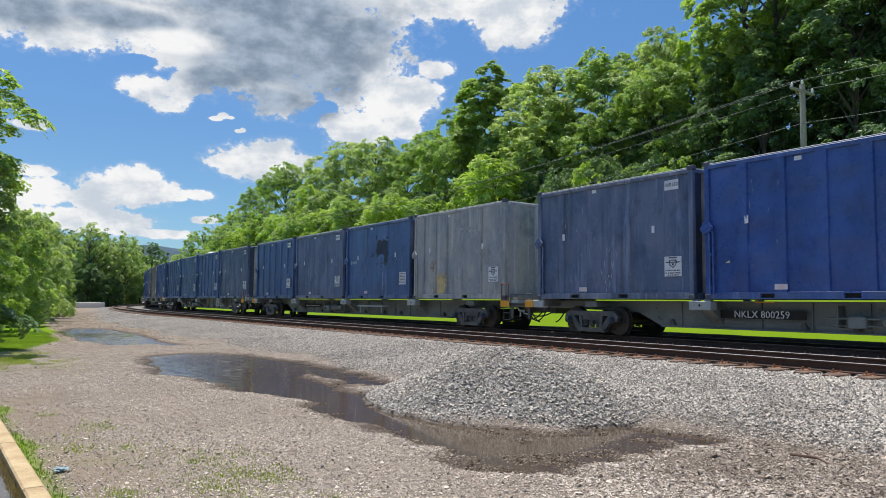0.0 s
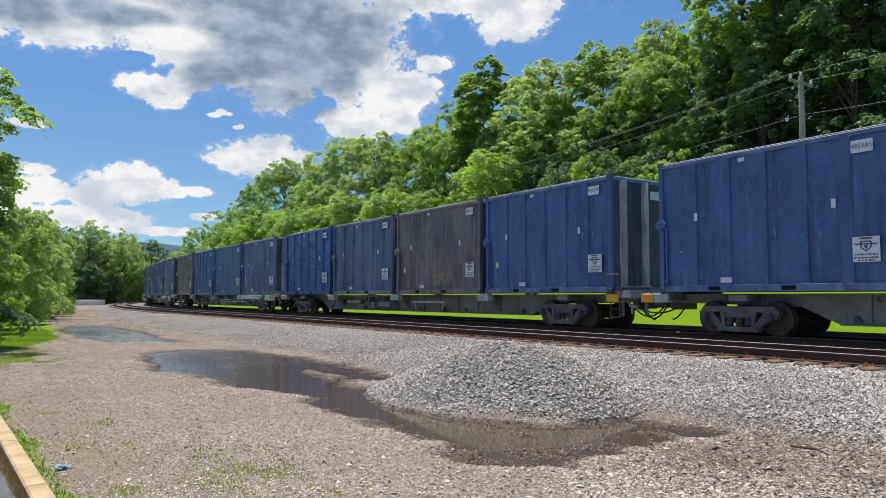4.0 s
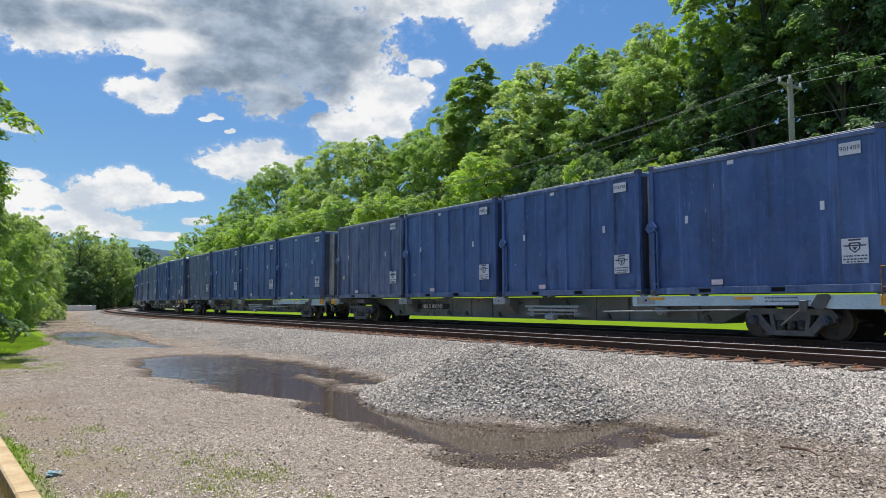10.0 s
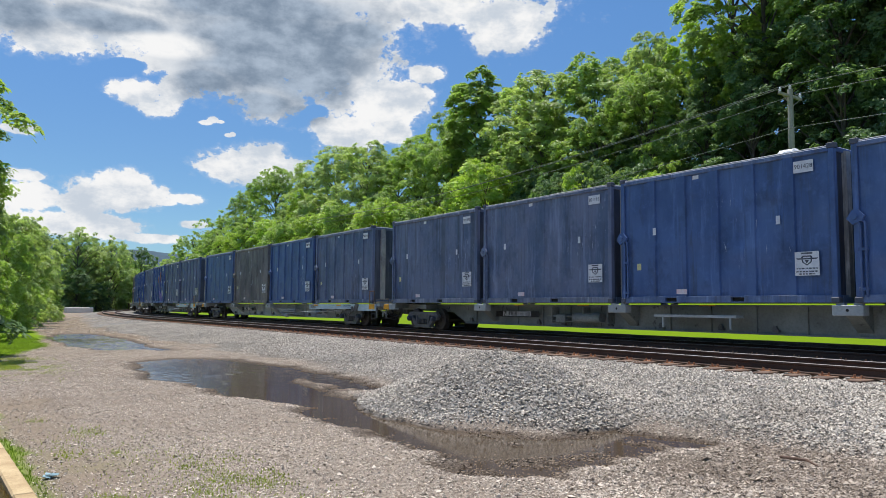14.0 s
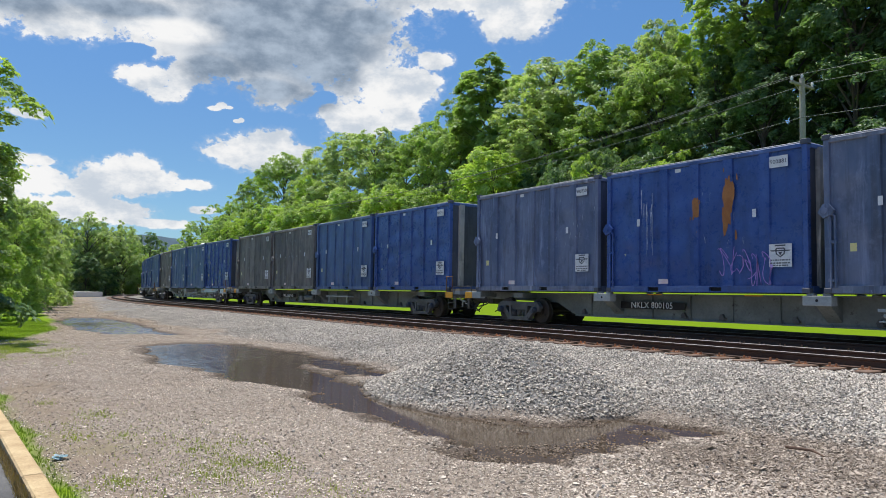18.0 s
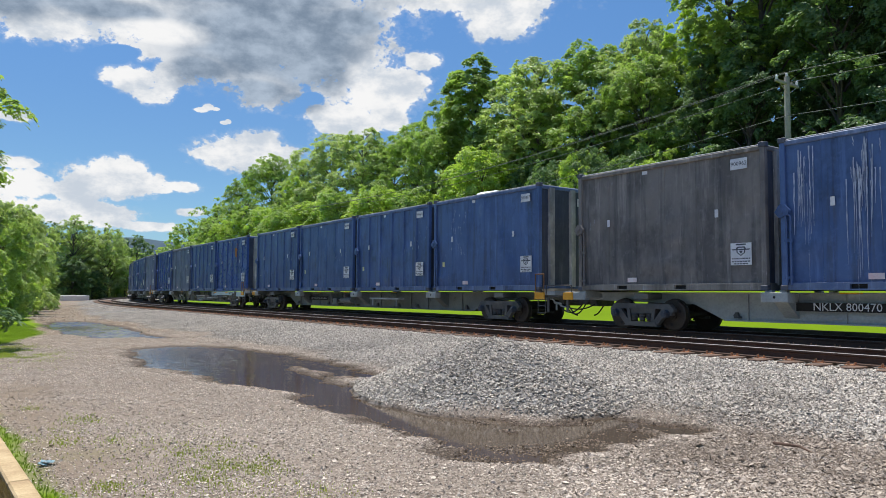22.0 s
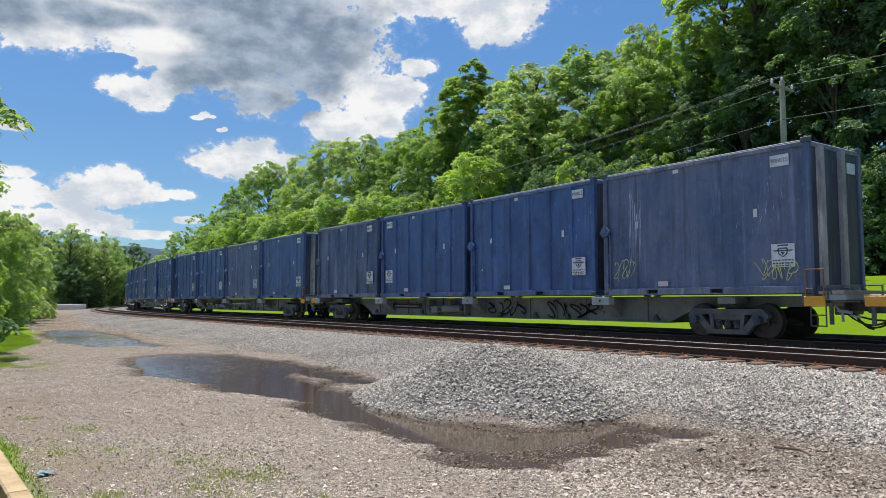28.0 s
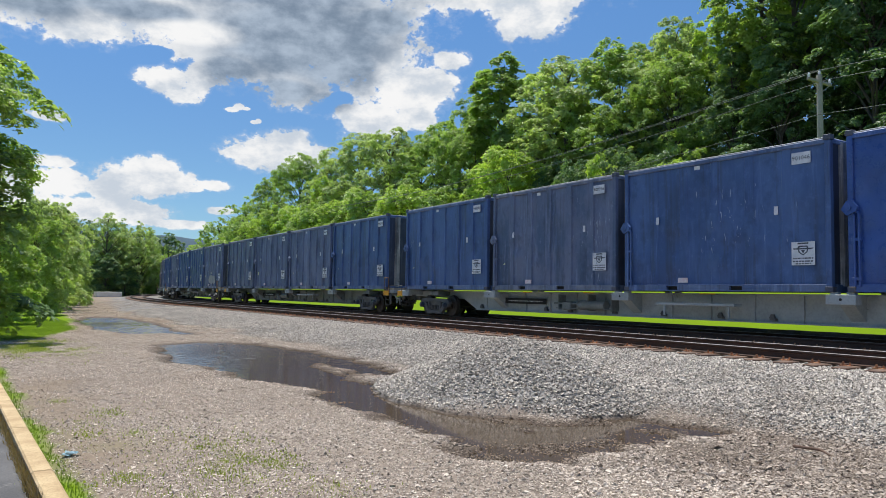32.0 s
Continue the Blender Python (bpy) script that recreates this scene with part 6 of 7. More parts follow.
for n, (kind, mat, mark, tag, *load) in enumerate(TRAIN):
    middle = -n * CAR_PITCH + 0.884 - CAR_HALF
    car = flat_car(kind, mat, CAR_LABEL[(kind, mat)], mark, tag)
    MOVING.append((car, middle, RAIL_Z))
    for k, (paint_key, number, *more) in enumerate(load):
        box_kind = more[0] if more else "ribbed"
        ob = container(paint_key, number, box_kind, (n, k) == (16, 2), n > 21, (n, k) in ((1, 1), (2, 2), (5, 2)))
        mark_up(ob, n, k, box_kind)
        if (n, k) == (1, 1):
            t = part("lettering", letters("BI 0007", 0.2), None, ob, "white stencilled number")
            t.matrix_basis = pose(-2.3, -1.18, 1.72)
            recolour(t, M_WHITE)
        if (n, k) in ((2, 1), (8, 0), (12, 1), (8, 1), (13, 0)):
            lump = part("tarp_lump", lump_bm(n * 7 + k), M_WHITE, ob, "crumpled white sheeting on the roof")
            lump.matrix_basis = pose(-2.0 if n == 2 else 1.5 if (n, k) == (8, 1) else -0.6 + 0.5 * k, -0.2, 3.52)
        MOVING.append((ob, middle + 12.75 - 3.05 - k * (C_LEN + C_GAP), RAIL_Z + DECK_Z))


def train_front(t):
    """Where the front edge of the first container stands at t seconds."""
    return 7.346 + 14.870 * t + 0.005284 * t * t


# ---- trees ----
def crown_boughs(tall, wide, base, n, seed, shape):
    """Masses of a crown: uneven boughs round the axis, wide ones low and within, small ones at the rim and the top."""
    rng = np.random.RandomState(seed)
    at, rad = [], []
    for i in range(n):
        u = (i + rng.uniform(0, 1)) / n
        r = {"round": math.sqrt(max(0.10, 1 - (1.75 * u - 0.78) ** 2)), "dome": math.sqrt(1 - 0.85 * u * u), "pine": (1.08 - u) ** 0.7,
             "spire": 0.45 + 0.55 * math.sin(0.5 + u * 2.3)}[shape]
        a = i * 2.4 + rng.uniform(-0.7, 0.7)
        size = wide * {"round": 0.29, "dome": 0.29, "pine": 0.27, "spire": 0.40}[shape] * rng.uniform(0.6, 1.3)
        k = max(r * wide - size * 0.65, 0.05) * rng.uniform(0.55, 1.12)
        top = tall - size * 0.62 * rng.uniform(1.0, 1.5)
        at.append((k * math.cos(a), k * math.sin(a), base + size * 0.5 + (top - base - size * 0.5) * u))
        rad.append(size)
    return np.array(at), np.array(rad)


def crown_leaves(at, rad, sprays, per, size, seed, flat=0.75):
    """Leaves of a crown: each bough carries sprays over its upper and outer side, each spray a ragged tier of bent leaves."""
    rng = np.random.RandomState(seed)
    num = np.maximum(5, sprays * (rad / rad.mean()) ** 1.6).astype(int)
    c, r = np.repeat(at, num, 0), np.repeat(rad, num)
    m = len(c)
    out = c * np.array([1, 1, 0])
    out /= np.linalg.norm(out, axis=1)[:, None] + 0.3
    d = rng.normal(0, 1, (m, 3)) + 0.45 * out + np.array([0, 0, 0.35])
    d /= np.linalg.norm(d, axis=1)[:, None]
    sc = c + d * (r * rng.triangular(0.55, 1.0, 1.12, m))[:, None] * np.array([1, 1, flat])
    sr = r * rng.uniform(0.20, 0.42, m)
    tier = d * 0.55 + np.array([0, 0, 0.75]) + rng.normal(0, 0.22, (m, 3))
    tier /= np.linalg.norm(tier, axis=1)[:, None]
    counts = np.maximum(10, per * (sr / sr.mean()) ** 1.7).astype(int)
    c, r, tier = np.repeat(sc, counts, 0), np.repeat(sr, counts), np.repeat(tier, counts, 0)
    n = len(c)
    w = rng.normal(0, 1, (n, 3))
    w /= np.linalg.norm(w, axis=1)[:, None]
    reach = r * rng.uniform(0, 1, n) ** 0.45 * np.where(rng.uniform(0, 1, n) < 0.08, rng.uniform(1.0, 1.7, n), 1.0)
    off = w * reach[:, None]
    lift = (off * tier).sum(1)[:, None]
    pos = c + off - tier * lift * 0.52 - np.array([0, 0, 1]) * (0.28 * reach ** 2 / (r + 1e-6))[:, None]
    nrm = tier * 1.0 + w * 0.35 + rng.normal(0, 0.38, (n, 3))
    nrm /= np.linalg.norm(nrm, axis=1)[:, None]
    a = np.cross(nrm, rng.normal(0, 1, (n, 3)))
    a /= np.linalg.norm(a, axis=1)[:, None] + 1e-9
    b = np.cross(nrm, a)
    s = size * rng.uniform(0.55, 1.35, n)[:, None]
    side, bend = b * s * 0.52, nrm * s * 0.18
    v = np.stack([pos - a * s, pos + side + bend, pos + a * s, pos - side + bend], 1).reshape(-1, 3)
    f = (np.array([(0, 1, 2), (0, 2, 3)])[None] + (np.arange(n) * 4)[:, None, None]).reshape(-1, 3)
    return v, f


def trunk_bm(tall, base, boughs, thick):
    bm = bmesh.new()
    rod(bm, (0, 0, -0.6), (0.1 * thick, 0, base + 0.25 * (tall - base)), thick, thick * 0.62, seg=10)
    rod(bm, (0.1 * thick, 0, base + 0.24 * (tall - base)), (0, 0, tall * 0.88), thick * 0.62, thick * 0.10, seg=8)
    for lx, ly, lz in boughs:
        z0 = max(base * 0.6, lz - 0.75 * math.hypot(lx, ly) - 0.8)
        mid = (lx * 0.45, ly * 0.45, z0 + (lz - z0) * 0.62)
        rod(bm, (0, 0, z0), mid, thick * 0.34, thick * 0.20, seg=6)
        rod(bm, mid, (lx * 0.95, ly * 0.95, lz), thick * 0.20, thick * 0.05, seg=5)
    return bm


FORMS = {}


def tree_form(key, tall, wide, base, boughs, sprays, per, size, seed, shape="round", thick=0.22, flat=0.75):
    at, rad = crown_boughs(tall, wide, base, boughs, seed, shape)
    v, f = crown_leaves(at, rad, sprays, per, size, seed + 50, flat)
    FORMS[key] = (tall, to_mesh("trunk", trunk_bm(tall, base, at, thick), M_BARK), mesh_np("crown", v, f, [LEAF["mid"]]))


tree_form("oak", 20, 5.0, 1.8, 60, 11, 62, 0.135, 1)
tree_form("maple", 20, 5.4, 1.4, 62, 11, 62, 0.135, 3)
tree_form("spire", 20, 2.6, 2.0, 46, 11, 84, 0.125, 4, "spire", 0.22, 0.95)
tree_form("pine", 20, 4.6, 0.5, 66, 11, 60, 0.115, 5, "pine", 0.25, 0.5)
tree_form("far_oak", 14, 4.6, 0.2, 50, 9, 36, 0.16, 8)
tree_form("far_maple", 14, 5.0, 0.1, 50, 9, 36, 0.16, 9)
tree_form("thicket", 9, 3.4, -0.3, 52, 11, 38, 0.115, 6, "dome", 0.08)
tree_form("sapling", 9, 2.6, 0.3, 26, 12, 44, 0.12, 16, "spire", 0.07)
tree_form("locust", 11, 4.0, 0.3, 60, 13, 70, 0.100, 7, "round", 0.16, 0.6)
tree_form("limbed", 24, 4.0, 11.0, 44, 11, 62, 0.130, 10, "round")


def tree(form, x, y, tall, wide, leaf, label, group="", name="tree", turn=None):
    """A tree of the given form at x, y, scaled to its height and breadth."""
    h, trunk, crown = FORMS[form]
    ob = tagged(new(name), label, name, group)
    z = float(ground_z(np.array([x]), np.array([y]))[0])
    rz = (x * 13.7 + y * 7.3) % 360 if turn is None else turn
    k = tall / h
    ob.matrix_basis = pose(x, y, z, 0, 0, rz) @ Matrix.Diagonal((k * wide, k * wide, k, 1))
    part("trunk", trunk, None, ob)
    recolour(part("crown", crown, None, ob), LEAF[leaf])
    return ob


WOOD = "trees of the wooded hillside"
# first rank behind the mown bank: form, x, y, height, breadth, leaves
# low dark pines also stand for the shade beneath the lit crowns
RANK = (
    ("far_oak", -160, 44, 17, 1.1, "mid"), ("far_maple", -140.5, 44, 19, 1.0, "mid"), ("oak", -124.6, 44, 20, 1.1, "mid"), ("maple", -112.6, 44, 22, 1.0, "mid"),
    ("oak", -104.6, 46, 20.5, 0.9, "olive"), ("maple", -91.7, 45, 21.6, 1.15, "olive"), ("oak", -83.5, 45, 21.0, 1.1, "olive"), ("oak", -78.5, 47, 18.7, 1.05, "mid"),
    ("maple", -71.7, 46, 19.2, 1.0, "mid"), ("oak", -65, 45.5, 20.6, 0.95, "mid"), ("spire", -58, 44.5, 22.8, 1.3, "mid"), ("maple", -61, 43, 17, 0.8, "mid"), ("oak", -48, 44, 20.7, 1.2, "olive"), ("maple", -51.5, 46, 18.5, 0.8, "olive"),
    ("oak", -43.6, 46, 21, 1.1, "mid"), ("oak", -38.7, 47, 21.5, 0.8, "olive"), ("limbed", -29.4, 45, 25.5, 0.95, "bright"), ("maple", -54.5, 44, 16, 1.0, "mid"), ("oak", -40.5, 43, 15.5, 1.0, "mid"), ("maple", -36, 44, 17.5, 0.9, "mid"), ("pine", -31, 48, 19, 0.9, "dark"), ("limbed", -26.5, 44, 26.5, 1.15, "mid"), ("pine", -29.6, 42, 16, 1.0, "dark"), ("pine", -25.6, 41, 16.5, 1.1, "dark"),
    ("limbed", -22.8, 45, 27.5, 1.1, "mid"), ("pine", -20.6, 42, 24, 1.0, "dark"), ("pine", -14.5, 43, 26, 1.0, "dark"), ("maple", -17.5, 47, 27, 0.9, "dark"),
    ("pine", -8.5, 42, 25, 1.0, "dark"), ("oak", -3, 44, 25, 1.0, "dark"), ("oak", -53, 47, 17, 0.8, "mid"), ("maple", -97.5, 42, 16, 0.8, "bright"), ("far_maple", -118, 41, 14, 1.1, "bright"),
    ("far_oak", -132, 41, 14, 1.2, "mid"), ("far_oak", -150, 46, 14, 1.3, "bright"),
)
for form, x, y, tall, wide, leaf in RANK:
    tree(form, x, y, tall, wide, leaf, "tall shaded dark conifer on the slope" if form == "pine" else {"dark": "tall shaded dark green broadleaf tree", "mid": "tall leafy green broadleaf tree", "bright": "sunlit bright green maple tree", "olive": "greyish green broadleaf tree in full leaf"}[leaf], WOOD)
# second rank, higher on the slope; dark leaves make the shade between crowns
for i in range(18):
    x = -2 - i * 7.6
    tree(("far_oak", "far_maple")[i % 2], x, 54 + 3 * math.sin(i * 2.2), (21 if i < 6 else 15 if i < 11 else 12) + 1.5 * math.sin(i * 1.7), 1.15, "dark", "broadleaf tree higher on the slope, darkened for shade between crowns", WOOD)
# dark thickets stand in for the shade under the trees; the rest are bushes
for form, x, y, tall, wide, leaf in (("thicket", -47.5, 37, 11.6, 0.9, "bright"), ("thicket", -51.5, 38, 10.8, 0.85, "bright"), ("sapling", -35.6, 36, 8.7, 0.6, "bright"), ("sapling", -28.4, 36, 8.0, 0.6, "bright"), ("sapling", -30.4, 36.5, 7.6, 0.6, "bright"),
                                     ("thicket", -58, 37, 9.5, 1.0, "mid"), ("thicket", -66, 37, 10.5, 1.0, "bright"), ("thicket", -74, 37, 11, 1.0, "mid"), ("thicket", -83, 38, 11, 1.1, "bright"), ("thicket", -92, 38, 11, 1.2, "mid"), ("thicket", -102, 40, 12, 1.1, "bright"),
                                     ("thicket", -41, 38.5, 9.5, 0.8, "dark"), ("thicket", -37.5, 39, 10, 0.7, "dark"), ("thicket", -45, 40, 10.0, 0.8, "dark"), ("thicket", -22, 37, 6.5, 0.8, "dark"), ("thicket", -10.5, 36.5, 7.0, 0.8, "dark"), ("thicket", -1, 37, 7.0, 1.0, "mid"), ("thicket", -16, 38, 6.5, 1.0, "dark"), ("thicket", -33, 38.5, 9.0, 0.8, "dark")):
    tree(form, x, y, tall, wide, leaf, "bushy green sapling clump edging the mown bank, darker where shaded", "bushes along the bank", "bush")
# trees along the lot and beyond the bend, the shaded ones given dark leaves
LEFT = "trees along the lot"
for form, x, y, tall, wide, leaf in (("locust", -25.5, -2.5, 10.4, 1.12, "mid"), ("thicket", -25.4, -2.6, 8.4, 1.25, "dark"), ("thicket", -30.0, -0.9, 4.6, 1.0, "mid"), ("thicket", -23.5, 0.3, 1.9, 1.0, "bright"), ("thicket", -34, 0.4, 4.8, 1.0, "mid"), ("thicket", -39, 1.0, 5.6, 0.95, "bright"), ("thicket", -45, 2.6, 5.6, 0.9, "mid"),
                                     ("thicket", -51, 3.0, 7.4, 0.85, "olive"), ("thicket", -56, 4.6, 5.6, 0.85, "mid"), ("thicket", -63, 4.6, 8.4, 0.85, "olive"), ("thicket", -70, 7.0, 5.0, 0.95, "mid"), ("thicket", -78, 5.2, 9.0, 0.9, "olive"), ("thicket", -90, 7.0, 9.6, 0.9, "olive"), ("thicket", -104, 8.8, 4.2, 1.1, "bright"),
                                     ("far_maple", -110, 6.5, 12.5, 1.0, "mid"), ("far_oak", -120, 9.3, 13.8, 0.95, "olive"),
                                     ("far_maple", -134, 11.5, 12, 1.0, "mid"), ("far_oak", -152, 20.5, 16.4, 1.0, "olive"), ("far_maple", -156, 27.0, 15.6, 0.85, "olive"), ("far_oak", -164, 23, 15, 0.8, "dark"), ("far_oak", -168, 31, 13.6, 0.75, "mid"), ("thicket", -161, 29, 7, 1.2, "mid"), ("thicket", -152, 24, 6, 1.2, "dark"), ("far_oak", -158, 16.5, 15.5, 0.9, "dark"), ("far_maple", -172, 27, 16.0, 0.9, "dark"), ("far_oak", -172, 36, 14.5, 0.9, "dark"), ("thicket", -148, 20, 8, 1.2, "dark"), ("thicket", -158, 31, 8, 1.2, "mid"), ("thicket", -141, 12.0, 10, 1.0, "olive"), ("thicket", -155, 22.6, 13, 0.9, "olive"), ("thicket", -163, 27.5, 12, 0.9, "mid"), ("thicket", -128, 10.2, 9, 0.8, "bright"), ("thicket", -126, 8.4, 9, 1.1, "mid"), ("thicket", -112, 8.6, 7, 1.0, "mid"),
                                     ("far_maple", -180, 34, 12.5, 1.0, "mid"), ("far_oak", -192, 38, 12.8, 1.2, "bright"), ("far_maple", -207, 47, 13.6, 1.3, "mid"), ("far_oak", -218, 54, 15.0, 1.2, "bright"), ("far_maple", -232, 66, 15, 1.4, "mid"), ("far_oak", -250, 80, 15, 1.4, "mid")):
    big = form in ("locust", "far_maple", "far_oak")
    tree(form, x, y, tall, wide, leaf, "leafy green roadside tree" if big else "dense green roadside bush", LEFT, "tree" if big else "bush")

# ---- pole and wires ----


def utility_pole(x, top):
    z0 = float(ground_z(np.array([x]), np.array([31.9]))[0])
    ob = tagged(new("utility_pole"), "weathered grey wooden utility pole with a crossarm", "utility pole")
    ob.matrix_basis = pose(x, 31.9, z0)
    h = top - z0
    part("pole", rod(bmesh.new(), (0, 0, -0.5), (0, 0, h), 0.16, 0.12, 12), M_POLE, ob)
    part("crossarm", box(bmesh.new(), -0.055, 0.055, -0.95, 0.95, h - 0.38, h - 0.26, 0.01), M_POLE, ob)
    bm = bmesh.new()
    for y in (-0.3, 0.3):
        rod(bm, (0.05, y * 2.6, h - 0.36), (0.05, 0, h - 0.85), 0.018, seg=6)
    part("brace", bm, M_POLE, ob)
    for y, z in ((-0.85, h - 0.26), (0.85, h - 0.26), (0.0, h)):
        part("insulator", rod(rod(bmesh.new(), (0, y, z), (0, y, z + 0.14), 0.05, 0.07, 10), (0, y, z + 0.14), (0, y, z + 0.22), 0.06, 0.03, 10), M_INSUL, ob)
    return ob


utility_pole(-18.0, 11.75)


def wire(y, z0, za, zb, xa, xb, sag, r=0.014):
    pts = []
    for (x0, x1, h0, h1) in ((xa, -18.0, za, z0), (-18.0, xb, z0, zb)):
        for i in range(27):
            t = i / 26
            pts.append((x0 + (x1 - x0) * t, y, h0 + (h1 - h0) * t - sag * 4 * t * (1 - t)))
    del pts[26]
    return tagged(new("overhead_wire", tube("overhead_wire", pts, r, M_WIRE)), "thin grey overhead wire strung from the pole", "wire", "overhead wires")


for y, z0 in ((31.05, 11.71), (32.75, 11.71), (31.9, 11.95), (31.78, 9.9)):
    wire(y, z0, z0 - 1.2, z0 + 0.6, -72, 34, 0.9)

# ---- distant ridge ----
ra = np.linspace(radians(40), radians(150), 160)
rv, rf = [], []
for i, a in enumerate(ra):
    prof = 1.0 + 0.10 * math.sin(a * 5.0 + 0.6) + 0.05 * math.sin(a * 13) + 0.015 * math.sin(a * 61) + 0.010 * math.sin(a * 97 + 1)
    for r, h in ((1500, -5), (1750, 50), (1950, 100), (2120, 138), (2300, 152)):
        hh = h * prof * (1.0 - 0.22 * ramp_np(np.array(a), radians(74), radians(60)))
        rv.append((-math.sin(a) * r, math.cos(a) * r, float(hh)))
for i in range(len(ra) - 1):
    for j in range(4):
        rf.append((i * 5 + j, i * 5 + j + 1, (i + 1) * 5 + j + 1, (i + 1) * 5 + j))
# aerial haze of the distance is put into this bluish base colour
M_RIDGE = surf("hazy_forest_ridge", (0.022, 0.056, 0.085), (0.032, 0.074, 0.105), 0.004, 0.06, 0.95, 0, 0, per_object=False)
tagged(new("backdrop_ridge", mesh_np("backdrop_ridge", rv, rf, [M_RIDGE], True)), "distant blue-green wooded mountain ridge", "hill", kind="structure")

# ---- kerb, yard, small things ----
kerb = tagged(new("kerb"), "tan concrete kerb stones edging the paved yard", "kerb", kind="structure")
for i in range(9):
    x = -3.2 - i * 2.03
    b = part("kerb_stone", shared("kerb_stone", lambda: box(bmesh.new(), -1.012, 1.012, -0.075, 0.075, -0.15, 0.12, 0.014), M_KERB), None, kerb)
    b.matrix_basis = pose(x, 0.555 + (x + 5.86) * 0.0345, 0, 0, 0, 1.97)
yard = slab(bmesh.new(), [(-22, -14), (8, -14), (8, 0.925), (-22, -0.10)], -0.1, 0.032)
for v in yard.verts:
    v.co = (v.co.x, v.co.z, v.co.y)
tagged(new("pavement", to_mesh("pavement", yard, M_ASPHALT)), "worn grey asphalt of the paved yard", "pavement", kind="structure")
for i in range(4):
    bm = box(bmesh.new(), -1.1, 1.1, -0.3, 0.3, -0.1, 0.95, 0.06)
    x, y = -140.0 - i * 1.25, 18.0 + i * 1.15
    ob = tagged(new("concrete_block", to_mesh("concrete_block", bm, M_CONC)), "white concrete barrier block beyond the lot", "barrier", "white barrier blocks")
    ob.matrix_basis = pose(x, y, 0, 0, 0, 137)
stick = rod(rod(bmesh.new(), (-0.22, 0, 0), (0.08, 0.02, 0.02), 0.016, 0.013, 7), (0.07, 0.02, 0.02), (0.24, -0.03, 0.0), 0.013, 0.006, 7)
ob = tagged(new("stick", to_mesh("stick", stick, M_STICK)), "dead brown stick lying on the gravel", "stick")
ob.matrix_basis = pose(-3.95, 6.94, float(ground_z(np.array([-3.95]), np.array([6.94]))[0]) + 0.03, 0, 0, -11)


bm = bmesh.new()
rl = random.Random(5)
for i in range(5):
    x, y = rl.uniform(-0.05, 0.05), rl.uniform(-0.05, 0.05)
    vs = [bm.verts.new((x + dx, y + dy, 0.012 + rl.uniform(0, 0.03))) for dx, dy in ((-0.05, -0.03), (0.04, -0.04), (0.06, 0.02), (-0.02, 0.04))]
    bm.faces.new(vs)
bmesh.ops.solidify(bm, geom=bm.faces[:], thickness=0.003)
ob = tagged(new("litter", to_mesh("litter", bm, M_LITTER)), "crumpled pale blue scrap of litter beside the kerb", "litter")
ob.matrix_basis = pose(-7.15, 0.82, float(ground_z(np.array([-7.15]), np.array([0.82]))[0]))


# ---- grass and weeds ----
def blades(name, label, x, y, tall, mat, seed, wide=1.0):
    rng = np.random.RandomState(seed)
    n = len(x)
    z = ground_z(x, y)
    a, lean = rng.uniform(0, 6.28, n), rng.uniform(0.1, 0.7, n) * tall
    ux, uy = np.cos(a), np.sin(a)
    w = (0.004 + 0.005 * rng.uniform(0, 1, n)) * wide
    p0 = np.stack([x - uy * w, y + ux * w, z - 0.01], -1)
    p1 = np.stack([x + uy * w, y - ux * w, z - 0.01], -1)
    p2 = np.stack([x + ux * lean, y + uy * lean, z + tall], -1)
    v = np.stack([p0, p1, p2], 1).reshape(-1, 3)
    return tagged(new(name, mesh_np(name, v, np.arange(3 * n).reshape(-1, 3), [mat])), label, "grass", kind="stuff")


n = 160000
wx, wy = -2.6 - 36 * rng.uniform(0, 1, n) ** 1.7, rng.uniform(0.42, 3.4, n)
keep = verge(wx, wy) > rng.uniform(0.12, 0.95, n)
wx, wy = wx[keep][:60000], wy[keep][:60000]
blades("verge_grass", "short green grass along the kerb and bushes", wx, wy, rng.uniform(0.01, 0.042, len(wx)), M_GRASS, 21)
TUFTS = ((-10.7, 1.0), (-9.5, 1.4), (-8.6, 1.1), (-6.1, 1.1), (-7.1, 2.0), (-6.5, 2.0), (-6.3, 2.1), (-6.0, 1.8), (-5.6, 2.0), (-6.0, 2.3), (-5.2, 1.3), (-4.8, 1.6), (-8.0, 1.5), (-5.0, 2.4))
wx, wy = [], []
for i, (x, y) in enumerate(TUFTS):
    k = 150 + 60 * (i % 4)
    wx.append(rng.normal(x, 0.14 + 0.08 * (i % 3), k))
    wy.append(rng.normal(y, 0.09 + 0.03 * (i % 3), k))
wx.append(rng.normal(-6.4, 1.5, 1500))
wy.append(rng.normal(1.8, 0.5, 1500))
wx, wy = np.concatenate(wx), np.concatenate(wy)
blades("weeds", "sparse yellow-green weeds sprouting in the gravel", wx, wy, rng.uniform(0.006, 0.030, len(wx)), M_WEED, 22)
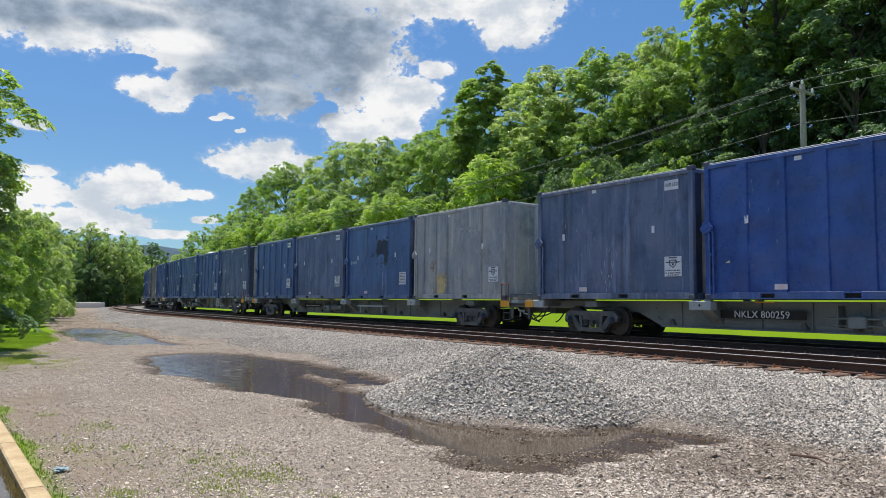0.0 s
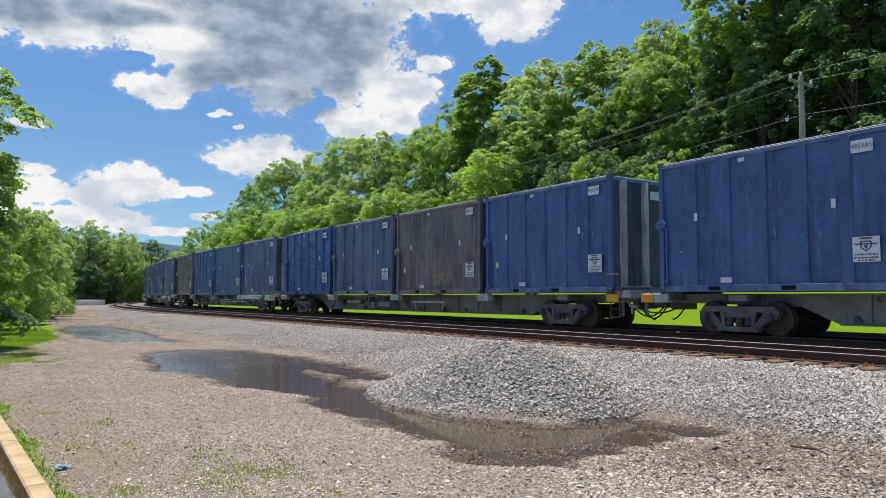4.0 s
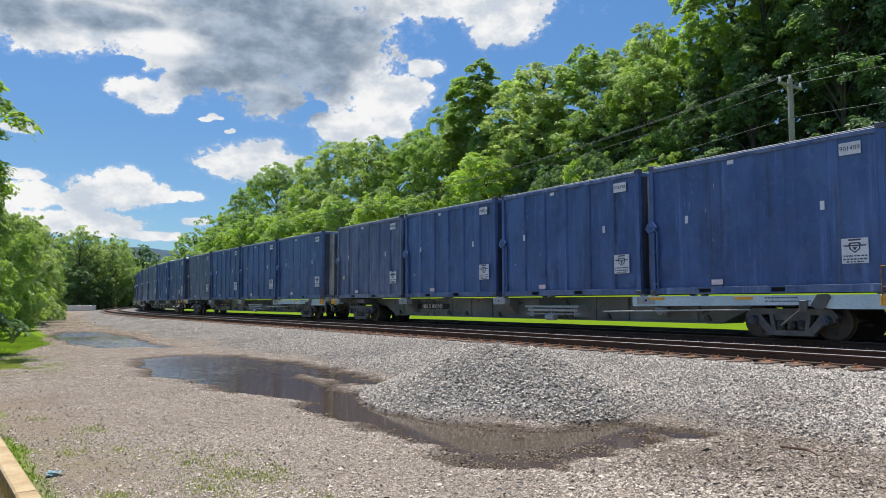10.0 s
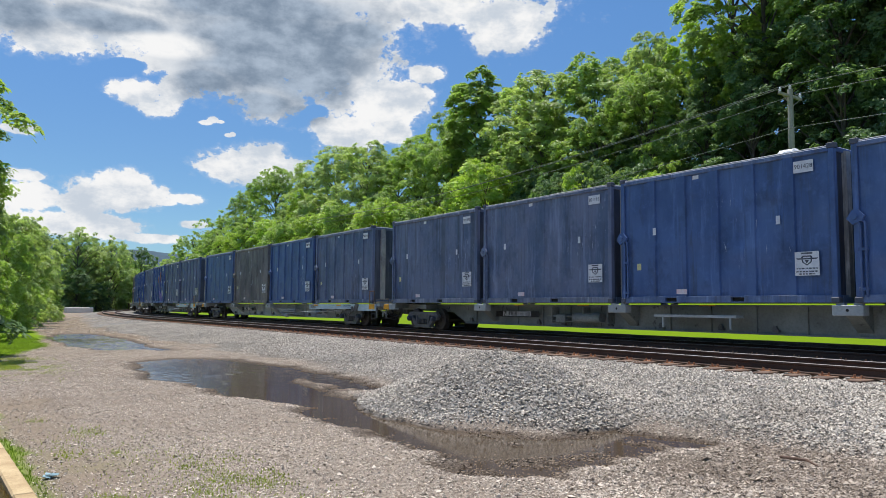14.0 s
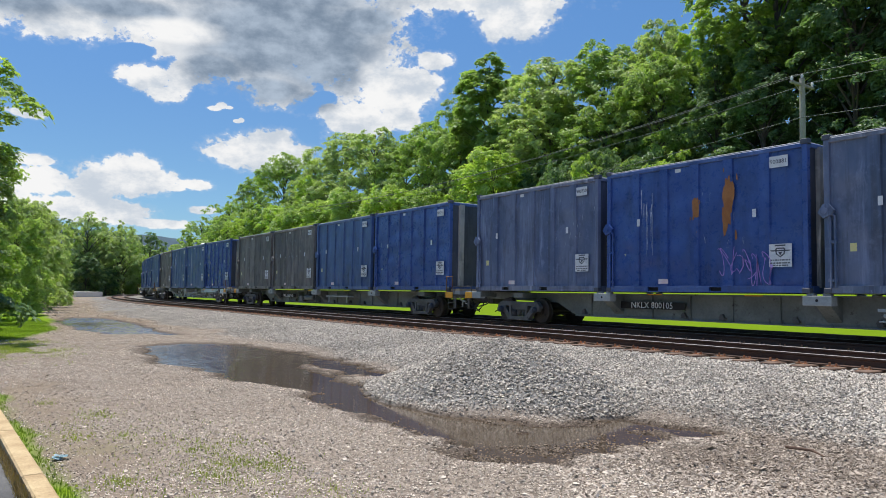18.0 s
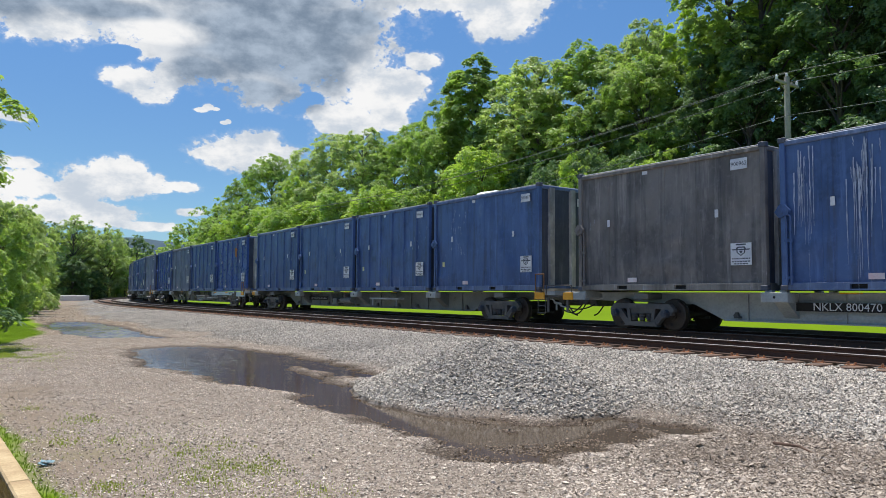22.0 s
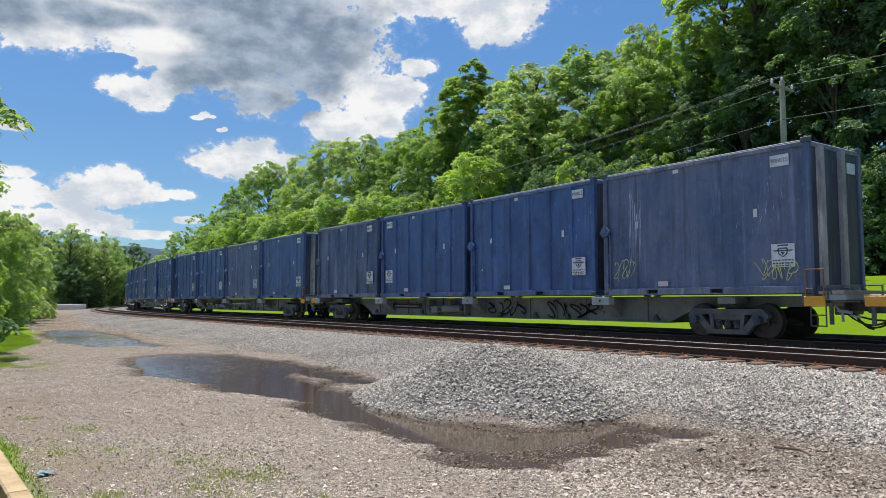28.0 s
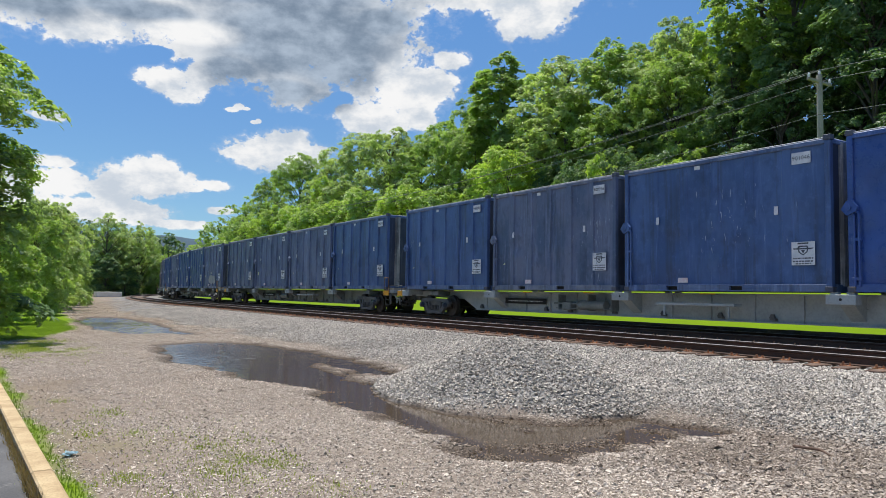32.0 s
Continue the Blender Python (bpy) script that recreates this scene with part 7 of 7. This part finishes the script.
n = 9000
wx, wy = rng.normal(-20.5, 1.5, n), rng.normal(1.35, 0.45, n)
keep = wavy(wx, wy, 2.8, 10) > -0.25
blades("weeds", "patch of thin yellow-green grass on the gravel", wx[keep], wy[keep], rng.uniform(0.02, 0.06, keep.sum()), M_WEED, 23)


# broad-leaved weeds near the kerb, dry grass in the joint between kerb and asphalt
wx, wy = [], []
for i, (x, y) in enumerate(((-5.94, 0.83), (-5.94, 1.85), (-6.02, 2.26), (-6.01, 1.12), (-8.12, 1.08), (-9.42, 1.52), (-6.92, 1.88), (-7.08, 2.37), (-6.18, 2.48))):
    wx.append(rng.normal(x, 0.07 + 0.07 * (i % 3), 40 + 30 * (i % 3)))
    wy.append(rng.normal(y, 0.06 + 0.05 * (i % 2), 40 + 30 * (i % 3)))
wx, wy = np.concatenate(wx), np.concatenate(wy)
blades("broad_weeds", "small bright green broad-leaved weeds in the gravel", wx, wy, rng.uniform(0.006, 0.030, len(wx)), M_WEED, 24, 1.8)
wx = -2.4 - 14 * rng.uniform(0, 1, 9000) ** 1.4
wy = 0.476 + (wx + 5.86) * 0.0345 - np.abs(rng.normal(0, 0.022, 9000))
blades("dry_grass", "dry tan grass and dirt in the joint beside the kerb", wx, wy, rng.uniform(0.040, 0.095, 9000), M_STRAW, 25)


# ---- what moves: the train along the line, its wheels on their axles ----
def motions():
    for ob, off, z in MOVING:
        rows = []
        for i in range(65):
            t = i * 0.5
            x, y, h = on_line(train_front(t) + off, FAR_Y)
            rows.append((t, pose(x, y, z, 0, 0, h)))
        walk(ob, rows)
    spin = {}
    for w, a in WHEELSETS:
        if a not in spin:
            rows = []
            for i in range(961):
                t = i / 30
                rows.append((t, pose(a, 0, 0.42, 0, math.degrees((train_front(t) - train_front(0)) / 0.42) % 360, 0)))
            walk(w, rows)
            spin[a] = w.animation_data
        else:
            w.rotation_mode = "QUATERNION"
            keys = w.animation_data_create()
            keys.action = spin[a].action
            keys.action_slot = spin[a].action_slot


motions()
